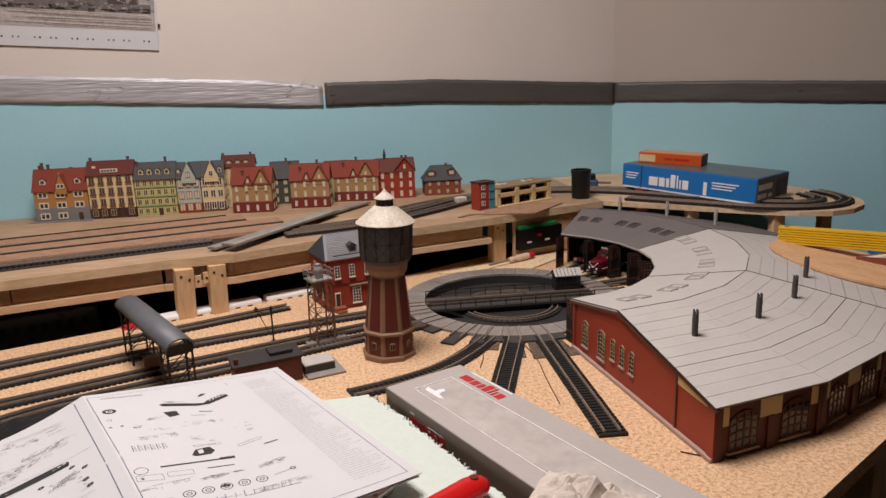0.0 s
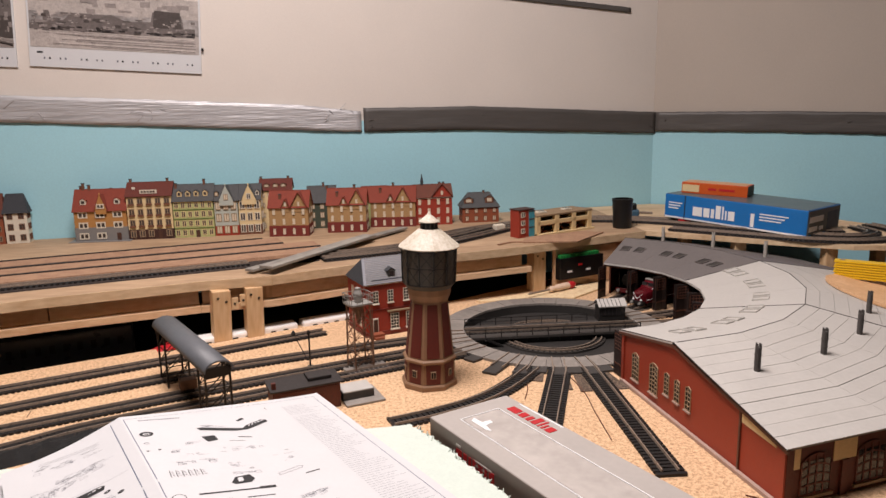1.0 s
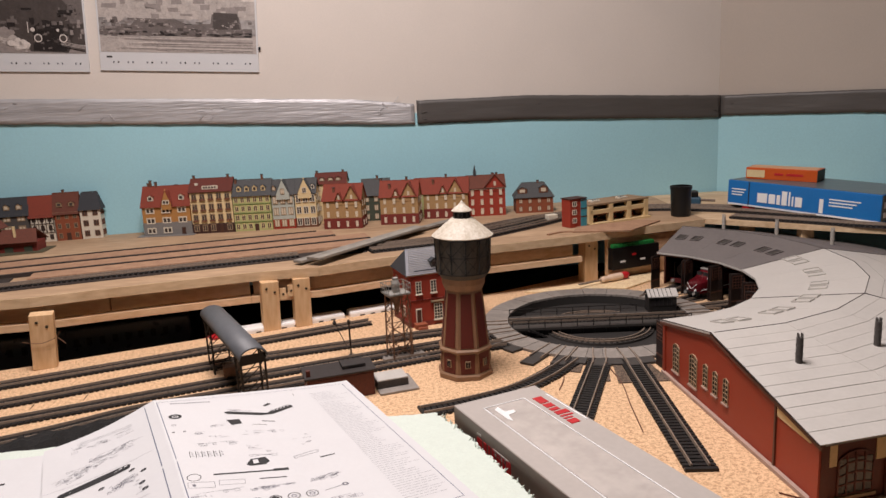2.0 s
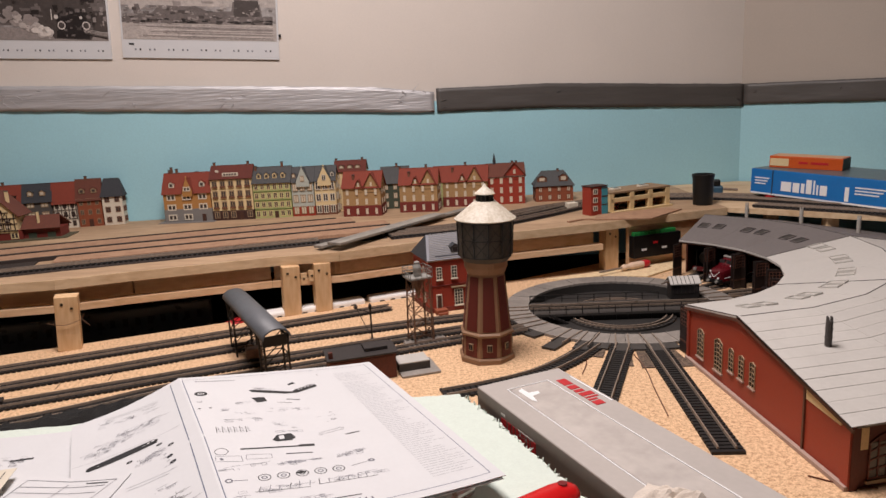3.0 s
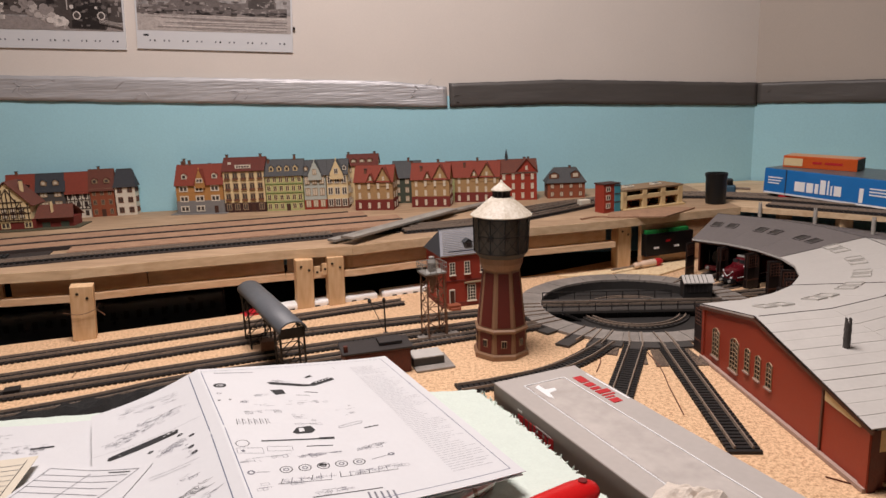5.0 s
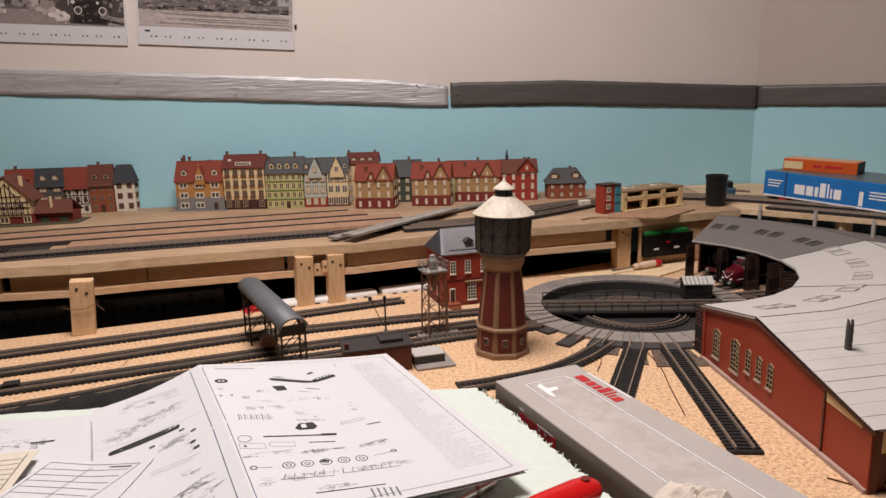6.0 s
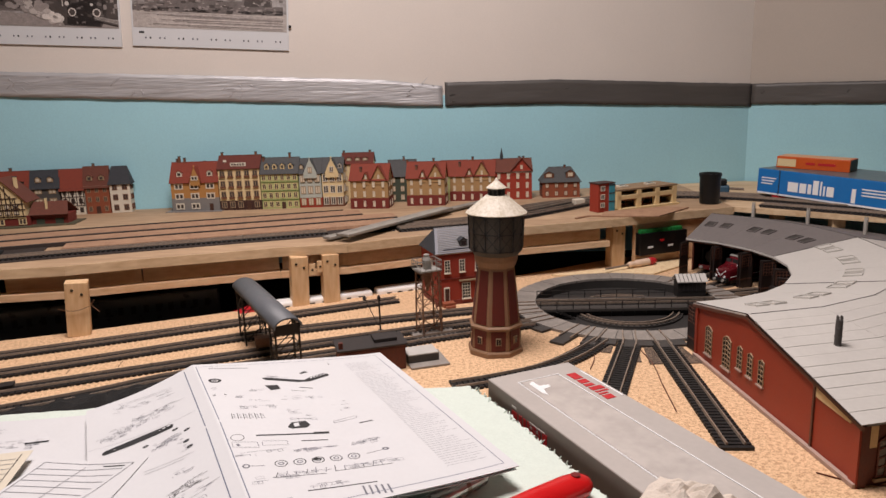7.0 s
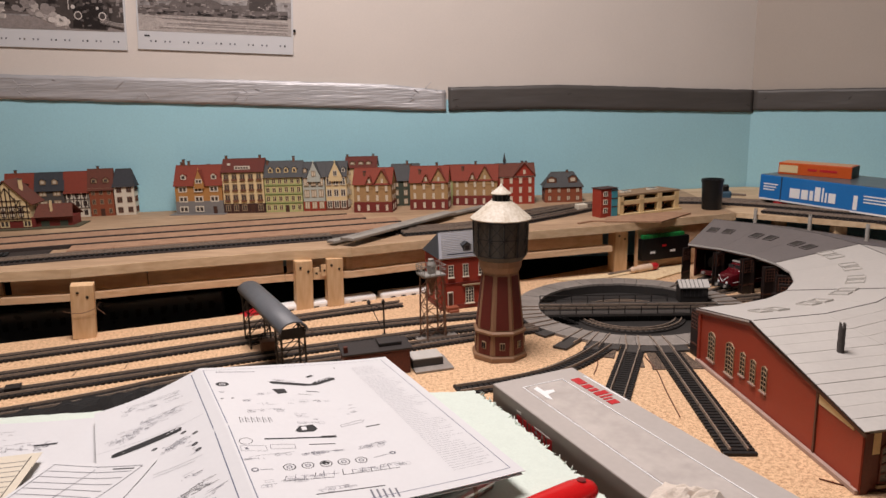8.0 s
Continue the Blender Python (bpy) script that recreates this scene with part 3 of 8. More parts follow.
def engine_shed(a0, roof, label, near_end, stacks, step, lights, glazing):
    """Three stalls of the roundhouse from the angle a0 on: roofs, gates, walls, skylights and roof flues."""
    shed = thing("engine_shed", label, "engine shed", Matrix.Translation((SX, TY, 0)), "roundhouse sections")
    for k in range(3):
        b0, b1 = a0 + step * k, a0 + step * (k + 1)
        over = 0.8 if near_end and k == 0 else 0
        part("roof_panel", slab(RI - 0.008, RM - 0.0006, b0 - over, b1 - 0.04), roof, shed)
        part("roof_deck", slab(RM - 0.004, RO + 0.005, b0, b1, lift=-0.0011, thick=0.0012), ROOF_JOINT, shed, "dark joint between the roof boards")
        edges = [RM + (RJ - RM) * i / 7 for i in range(8)] + [RJ + (RO + 0.006 - RJ) * i / 4 for i in range(1, 5)]
        for i, (r0, r1) in enumerate(zip(edges, edges[1:])):
            gap = 0.0011 if i == 6 else 0.00045
            part("roof_board", slab(r0, r1 - gap, b0 - over * 0.75, b1 - 0.03, lift=0.00012 * (i % 2), thick=0.0010), roof, shed)
        # two flat skylights a stall
        for off in lights:
            m = Matrix.Rotation(math.radians(b0 + step * off), 4, "Z")
            m = m @ Matrix.Translation((0.305, 0, roof_height(0.305) + 0.0003)) @ Matrix.Rotation(math.atan2(ZI - ZM, RM - RI), 4, "Y")
            sl = part("skylight", box(-0.0105, 0.0105, -0.0078, 0.0078, 0, 0.0007), glazing, shed)
            sl.matrix_basis = m
            fr = part("skylight_frame", lattice(0.0166, 0.0222, 1, 1, 0.0012, 0, 0.0022), roof, sl)
            fr.matrix_basis = Matrix.Translation((-0.0111, 0, 0)) @ Matrix(((0, 0, 1, 0), (1, 0, 0, 0), (0, -1, 0, 0), (0, 0, 0, 1)))
        # gate posts, lintel and open gates
        for a in (b0, b1):
            c = polar(RI, a)
            part("gate_post", box(c[0] - 0.0022, c[0] + 0.0022, c[1] - 0.0022, c[1] + 0.0022, 0, ZI - 0.002), TRIM, shed)
        part("lintel", bar((*polar(RI, b0), ZI - 0.006), (*polar(RI, b1), ZI - 0.006), 0.003, 0.008), TRIM, shed)
        part("fascia", bar((*polar(RI - 0.008, b0), ZI - 0.0034), (*polar(RI - 0.008, b1), ZI - 0.0034), 0.0012, 0.003), GREY_ROOF, shed, "pale eave edge")
        for a, s in ((b0 + 0.4, 1), (b1 - 0.4, -1)):
            swing = 2 if over and s == 1 else 10
            m = Matrix.Translation((*polar(RI - 0.001, a), 0.002)) @ Matrix.Rotation(math.radians(a + 180 + s * swing), 4, "Z")
            g = part("gate", box(0, 0.027, -0.0009, 0.0009, 0, 0.061), GATE, shed)
            g.matrix_basis = m
            for side in (0.0010, -0.0010):
                w = part("gate_window", lattice(0.021, 0.020, 4, 4, 0.0009, -0.0003, 0.0005), TRIM, g)
                w.matrix_basis = Matrix.Translation((0.0135, side, 0.037)) @ Matrix.Rotation(0 if side < 0 else math.pi, 4, "Z")
                part("pane", box(0.003, 0.024, side - 0.0002, side + 0.0002, 0.037, 0.057), PANE, g)
                part("brace", box(0.001, 0.026, side - 0.0003, side + 0.0003, 0.014, 0.0165), TRIM, g)
        # outer wall with round-headed windows under a pale band; darker brick paints in its shade
        c0, c1 = polar(RO - 0.002, b0), polar(RO - 0.002, b1)
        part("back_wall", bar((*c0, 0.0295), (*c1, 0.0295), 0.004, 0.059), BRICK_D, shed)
        reach = (RO - 0.002) * math.cos(math.radians(step / 2)) + 0.0022
        face = Matrix.Translation((*polar(reach, (b0 + b1) / 2), 0)) @ Matrix.Rotation(math.radians((b0 + b1) / 2) + math.pi / 2, 4, "Z")
        for u in (-0.034, 0.034):
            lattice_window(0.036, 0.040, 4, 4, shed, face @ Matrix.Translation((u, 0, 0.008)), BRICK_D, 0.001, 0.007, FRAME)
        for u0, u1 in ((-0.064, -0.054), (-0.014, 0.014), (0.054, 0.064)):
            p = part("pale_panel", box(u0, u1, -0.0009, 0.0002, 0.036, 0.056, bevel=0.0003), CREAM, shed)
            p.matrix_basis = face
        for u in (-0.067, 0.0, 0.067):
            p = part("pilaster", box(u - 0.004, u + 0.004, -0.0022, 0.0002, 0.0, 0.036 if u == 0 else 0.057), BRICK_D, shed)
            p.matrix_basis = face
    for r0, r1 in ((RI - 0.008, RM), (RM, RO + 0.006)):
        sm = part("seam", bar((r0, 0.0, roof_height(r0) + 0.0002), (r1, 0.0, roof_height(r1) + 0.0002), 0.0012, 0.0008), GATE, shed)
        sm.matrix_basis = Matrix.Rotation(math.radians(a0 - (0.7 if near_end else 0.05)), 4, "Z")
    for k in range(3):
        part("ridge_seam", bar((*polar(RM, a0 + step * k), ZM + 0.0001), (*polar(RM, a0 + step * (k + 1)), ZM + 0.0001), 0.0010, 0.0006), DARK_STACK, shed)
    if near_end:
        part("end_wall", wall_strip(RI + 0.002, RO, a0), BRICK, shed)
        face = Matrix.Rotation(math.radians(a0), 4, "Z") @ Matrix.Translation((0, -0.0017, 0))
        for u, w, z, h, nx, ny in ((0.038, 0.017, 0.0155, 0.036, 3, 6), (0.085, 0.019, 0.0155, 0.039, 3, 7), (0.1155, 0.0105, 0.0265, 0.027, 2, 5), (0.1385, 0.0105, 0.0265, 0.027, 2, 5), (0.162, 0.0105, 0.0265, 0.028, 2, 5)):
            lattice_window(w, h, nx, ny, shed, face @ Matrix.Translation((RI + u, 0, z)), FRAME, 0.0010, w * 0.22, SILL)
        p = part("plinth", box(RI + 0.002, RO + 0.002, -0.0045, 0.0, 0, 0.0045, bevel=0.0006), SILL, shed, "worn pinkish plinth")
        p.matrix_basis = face
        p = part("corner_pilaster", box(RO - 0.008, RO + 0.002, -0.002, 0.001, 0, ZO - 0.004), BRICK, shed)
        p.matrix_basis = face
        p = part("corner_pilaster", box(RI + 0.001, RI + 0.007, -0.002, 0.001, 0, ZI - 0.004), BRICK, shed)
        p.matrix_basis = face
        p = part("seam_strip", box(RI + 0.2550, RI + 0.2575, -0.0016, 0.0005, 0, 0.070), TRIM, shed)
        p.matrix_basis = face
        x0, x1 = RI + 0.259, RI + 0.310
        q = prism([(x0, 0.0560), (x1, 0.0535), (x1, 0.0580), (x0, roof_height(x0) - 0.0055)], -0.0006, 0.0006)
        bmesh.ops.rotate(q, cent=(0, 0, 0), matrix=Matrix.Rotation(math.pi / 2, 3, "X"), verts=q.verts)
        p = part("gable_panel", q, CREAM, shed, "bare cream plastic gable panel")
        p.matrix_basis = face @ Matrix.Translation((0, -0.0004, 0))
        for r0, r1 in ((RI - 0.006, RM), (RM, RO + 0.006)):
            p = part("verge_board", bar((r0, -0.004, roof_height(r0) - 0.0042), (r1, -0.004, roof_height(r1) - 0.0042), 0.0016, 0.0035), TRIM, shed)
            p.matrix_basis = Matrix.Rotation(math.radians(a0), 4, "Z")
    else:
        part("party_wall", wall_strip(RI + 0.06, RO, a0), BRICK_D, shed)
    for deg in stacks:
        c = polar(0.44, deg)
        pale = roof is DARK_ROOF
        z = roof_height(0.44)
        prof = [(0.0034, -0.003)]
        for q in (0.008, 0.017):
            prof += [(0.0034, q), (0.0038, q), (0.0038, q + 0.0012), (0.0034, q + 0.0012)]
        prof += [(0.0034, 0.025), (0.0031, 0.026)]
        flue = part("roof_flue", lathe(prof, 12, m=Matrix.Translation((*c, z))), LIGHT_STACK if pale else DARK_STACK, shed)
        for i in range(4):
            a = math.tau * i / 4 + 0.5
            part("prong", box(-0.0009, 0.0009, -0.0005, 0.0005, 0.0255, 0.0300, m=Matrix.Translation((*c, z)) @ Matrix.Rotation(a, 4, "Z") @ Matrix.Translation((0, 0.0026, 0))), LIGHT_STACK if pale else DARK_STACK, flue)
    return shed


engine_shed(-85.3, GREY_ROOF, "red brick engine shed with light grey boarded roof", True, (-78.2, -64.1, -50.4), 14.2, (0.56, 0.87), GREY_ROOF)
engine_shed(-42.7, GREY_ROOF, "engine shed section with plain light grey roof", False, (-36.2,), 15.2, (0.52, 0.84), GREY_ROOF)
far_shed = engine_shed(2.9, DARK_ROOF, "open engine shed section with dark slate grey roof", False, (13.5, 29.2, 43.6), 16.2, (0.43, 0.77), CONC_D)
part("end_wall", wall_strip(RI + 0.03, RO, 51.3), BRICK_D, far_shed)

# ---- water tower ----
TAN = tone("tan_stone_plastic", "8a6a50", 0.12, scale=90, rough=0.6, bump=0.15)
TANK = tone("grey_brown_tank_plastic", "3f3a33", 0.18, scale=90, rough=0.6, bump=0.15)
TOWER_RED = tone("dark_red_brick_panel", "5c1c14", 0.15, scale=260, rough=0.55, bump=0.3, fine=2, stretch=(1, 1, 3))
DIRTY_WHITE = mat("dirty_white_tin_roof", srgb("a99a80"), srgb("d3cbbd"), scale=35, rough=0.6, bump=0.1, contrast=(0.25, 0.6))
tower = thing("water_tower", "octagonal brick water tower with lattice tank and white roof", "water tower", Matrix.Translation((0.212, 0.977, 0)) @ Matrix.Rotation(math.radians(1.2), 4, "Y") @ Matrix.Rotation(math.radians(3), 4, "Z"))
E8 = math.pi / 8
K = 1 / math.cos(E8)
part("plinth", lathe([(0.0355 * K, 0), (0.0355 * K, 0.006), (0.034 * K, 0.008)], 8, turn=E8), TAN, tower)
part("shaft", lathe([(0.0325 * K, 0.007), (0.0315 * K, 0.038), (0.0235 * K, 0.117), (0.0235 * K, 0.128)], 8, turn=E8), TAN, tower)
part("cornice", lathe([(0.0330 * K, 0.0365), (0.0345 * K, 0.0380), (0.0345 * K, 0.0400), (0.0322 * K, 0.0420)], 8, turn=E8), TAN, tower)
part("collar", lathe([(0.0235 * K, 0.119), (0.0265 * K, 0.127), (0.0290, 0.134), (0.0290, 0.137)], 24), TAN, tower)
for i in range(8):
    rot = Matrix.Rotation(math.tau * i / 8, 4, "Z")
    for z0, z1, r0, r1, nm in ((0.009, 0.0355, 0.0325, 0.0317, "lower"), (0.044, 0.115, 0.0311, 0.0238, "upper")):
        w0, w1 = r0 * math.tan(E8) - 0.0042, r1 * math.tan(E8) - 0.0032
        bm = bmesh.new()
        vs = [bm.verts.new(c) for c in ((-w0, -r0 - 0.0006, z0), (w0, -r0 - 0.0006, z0), (w1, -r1 - 0.0006, z1), (-w1, -r1 - 0.0006, z1))]
        back = [bm.verts.new((v.co.x, v.co.y + 0.002, v.co.z)) for v in vs]
        bm.faces.new(vs)
        bm.faces.new(back[::-1])
        for a in range(4):
            b = (a + 1) % 4
            bm.faces.new((vs[a], back[a], back[b], vs[b]))
        bmesh.ops.recalc_face_normals(bm, faces=bm.faces)
        p = part("brick_panel", bm, TOWER_RED, tower)
        p.matrix_basis = rot
    win = part("window", box(-0.0036, 0.0036, -0.0342, -0.0325, 0.017, 0.027, bevel=0.0004), FRAME, tower)
    win.matrix_basis = rot
    for u in (-0.0016, 0.0016):
        part("pane", box(u - 0.0012, u + 0.0012, -0.0346, -0.0338, 0.018, 0.026), PANE, win)
part("tank", lathe([(0.030, 0.135), (0.0340, 0.140), (0.0350, 0.142), (0.0362, 0.186), (0.0366, 0.190)], 32), TANK, tower)
bm = bmesh.new()
for i in range(12):
    a = math.tau * i / 12
    b = math.tau * (i + 1) / 12
    f = lambda ang, r, z: (r * math.cos(ang), r * math.sin(ang), z)
    bar(f(a, 0.0356, 0.142), f(a, 0.0370, 0.187), 0.0014, 0.0014, bm)
    for z0, z1, q0, q1 in ((0.143, 0.165, 0.0359, 0.0365), (0.165, 0.187, 0.0365, 0.0371)):
        bar(f(a, q0, z0), f(b, q1, z1), 0.0008, 0.0008, bm)
        bar(f(b, q0, z0), f(a, q1, z1), 0.0008, 0.0008, bm)
    for z, q in ((0.1425, 0.0358), (0.165, 0.0365), (0.187, 0.0373)):
        bar(f(a, q, z), f(b, q, z), 0.0010, 0.0012, bm)
part("tank_lattice", bm, BLACKISH, tower, "dark riveted lattice frame")
part("roof", lathe([(0.0403, 0.1890), (0.0408, 0.1902), (0.014, 0.2125), (0.012, 0.2125)], 16), DIRTY_WHITE, tower, "dirty white cone roof with soft facets")
part("lantern", lathe([(0.0105, 0.210), (0.0105, 0.221)], 16), BLACKISH, tower)
for i in range(12):
    a = math.tau * i / 12
    part("lantern_slat", box(-0.0006, 0.0006, -0.0006, 0.0006, 0.211, 0.2215, m=Matrix.Translation((0.011 * math.cos(a), 0.011 * math.sin(a), 0))), TANK, tower)
part("cap", lathe([(0.0135, 0.2212), (0.0137, 0.2222), (0.0030, 0.2310), (0.0008, 0.2350)], 16), DIRTY_WHITE, tower)

# ---- model houses on the upper deck ----
RED_ROOF = tone("bright_red_tile_plastic", "7e3727", 0.18, scale=160, rough=0.85, bump=0.4, fine=2, stretch=(3, 1, 1))
MAROON_ROOF = tone("maroon_tile_plastic", "5e2a20", 0.18, scale=160, rough=0.85, bump=0.4, fine=2)
BROWN_ROOF = tone("brown_tile_plastic", "63372a", 0.18, scale=160, rough=0.85, bump=0.4, fine=2)
GREY_TILE = tone("grey_slate_plastic", "4b4b4b", 0.18, scale=160, rough=0.85, bump=0.4, fine=2)
DARK_TILE = tone("charcoal_slate_plastic", "36383c", 0.2, scale=160, rough=0.85, bump=0.4, fine=2)
W_ORANGE = tone("ochre_render", "ad7c44", 0.1, scale=80, rough=0.7)
W_CREAM = tone("cream_render", "d8c193", 0.08, scale=80, rough=0.7)
W_LIME = tone("pale_green_render", "b4b77c", 0.1, scale=80, rough=0.7)
W_GREY = tone("pale_grey_render", "b0b5ab", 0.1, scale=80, rough=0.7)
W_OLIVE = tone("olive_brown_brick", "a58358", 0.15, scale=200, rough=0.65)
W_RED = tone("brick_red_render", "963422", 0.15, scale=200, rough=0.65)
W_RUST = tone("rust_brick", "8a4a30", 0.15, scale=200, rough=0.65)
W_WHITE = tone("white_render", "d6cdbb", 0.06, scale=80, rough=0.7)
W_BROWN = tone("brown_render", "6d4632", 0.14, scale=80, rough=0.7)
W_SLATE = tone("slate_render", "4e4a47", 0.14, scale=80, rough=0.7)
W_MAROON = tone("maroon_plinth", "722a22", 0.14, scale=120, rough=0.65)
W_DARK = tone("dark_shopfront", "3f2620", 0.16, scale=120, rough=0.6)
W_GREENISH = tone("dark_green_render", "42493c", 0.14, scale=120, rough=0.65)
STONE = tone("grey_stone_plinth", "7d7a77", 0.12, scale=120, rough=0.7)
GREEN_BAND = tone("green_band", "566b33", 0.14, scale=120, rough=0.6)
BLIND = tone("cream_window_blind", "cdbfa8", 0.08, scale=120, rough=0.6, bump=0)
DIM = tone("dim_pane", "4a423e", 0.25, scale=120, rough=0.25, bump=0)
TIMBER = tone("dark_timber", "33211a", 0.2, scale=120, rough=0.65)
DOOR = tone("brown_door", "4a2f24", 0.15, scale=120, rough=0.55)
window_meshes = {}


def window_on(parent, x, z, w, h, y=0.0, frame=FRAME, pane=BLIND, m=None):
    """A small window on the front, with a frame that stands proud and a pane."""
    key = (round(w, 4), round(h, 4), frame.name, pane.name)
    if key not in window_meshes:
        t = w * 0.15
        bm = lattice(w + t, h + t, 2, 1, t, -0.0002, 0.0009)
        fm = bpy.data.meshes.new("window")
        bm.to_mesh(fm)
        bm.free()
        fm.materials.append(frame)
        bm = box(-w / 2, w / 2, -0.0003, 0.0002, 0, h)
        pm = bpy.data.meshes.new("pane")
        bm.to_mesh(pm)
        bm.free()
        pm.materials.append(pane)
        window_meshes[key] = (fm, pm)
    fm, pm = window_meshes[key]
    ob = share("window", fm, parent, (m or Matrix.Identity(4)) @ Matrix.Translation((x, y, z)))
    share("pane", pm, ob, Matrix.Identity(4))


def gable_body(w, d, eave, ridge, bm=None, cross=False):
    """Walls with a gable at each side end: the ridge runs along x, or along y with cross."""
    bm = bm or bmesh.new()
    if cross:
        prof = [(-w / 2, 0), (w / 2, 0), (w / 2, eave), (0, ridge), (-w / 2, eave)]
        a = [bm.verts.new((x, 0, z)) for x, z in prof]
        b = [bm.verts.new((x, d, z)) for x, z in prof]
    else:
        prof = [(0, 0), (d, 0), (d, eave), (d / 2, ridge), (0, eave)]
        a = [bm.verts.new((-w / 2, y, z)) for y, z in prof]
        b = [bm.verts.new((w / 2, y, z)) for y, z in prof]
    bm.faces.new(a)
    bm.faces.new(b[::-1])
    for i in range(5):
        j = (i + 1) % 5
        bm.faces.new((a[i], b[i], b[j], a[j]))
    bmesh.ops.recalc_face_normals(bm, faces=bm.faces)
    return bm


def roof_plane(p, t=0.0016):
    """A roof slope from its four corners, with thickness."""
    bm = bmesh.new()
    v = [Vector(c) for c in p]
    nrm = (v[1] - v[0]).cross(v[2] - v[0]).normalized()
    if nrm.z < 0:
        nrm = -nrm
    a = [bm.verts.new(c) for c in v]
    b = [bm.verts.new(c + nrm * t) for c in v]
    bm.faces.new(a[::-1])
    bm.faces.new(b)
    for i in range(len(v)):
        j = (i + 1) % len(v)
        bm.faces.new((a[i], a[j], b[j], b[i]))
    bmesh.ops.recalc_face_normals(bm, faces=bm.faces)
    return bm


def chimney(parent, x, y, z, h=0.012, w=0.005, material=None):
    c = part("chimney", box(x - w / 2, x + w / 2, y - w / 2, y + w / 2, z - 0.006, z + h, bevel=0.0004), material or W_BROWN, parent)
    part("cap", box(x - w * 0.62, x + w * 0.62, y - w * 0.62, y + w * 0.62, z + h, z + h + 0.0012), DARK_TILE, c)


def dormer(parent, x, y, z, w, h, wall, roof, pane=BLIND):
    d = part("dormer", gable_body(w, 0.012, h, h * 1.5, cross=True), wall, parent)
    d.matrix_basis = Matrix.Translation((x, y, z))
    part("dormer_roof", roof_plane([(-w / 2 - 0.001, -0.001, h * 0.97), (0, -0.001, h * 1.53), (0, 0.013, h * 1.53), (-w / 2 - 0.001, 0.013, h * 0.97)], 0.0009), roof, d)
    part("dormer_roof", roof_plane([(w / 2 + 0.001, -0.001, h * 0.97), (0, -0.001, h * 1.53), (0, 0.013, h * 1.53), (w / 2 + 0.001, 0.013, h * 0.97)], 0.0009), roof, d)
    part("dormer_window", box(-w * 0.28, w * 0.28, -0.0007, 0.0002, h * 0.25, h * 0.95), pane, d)


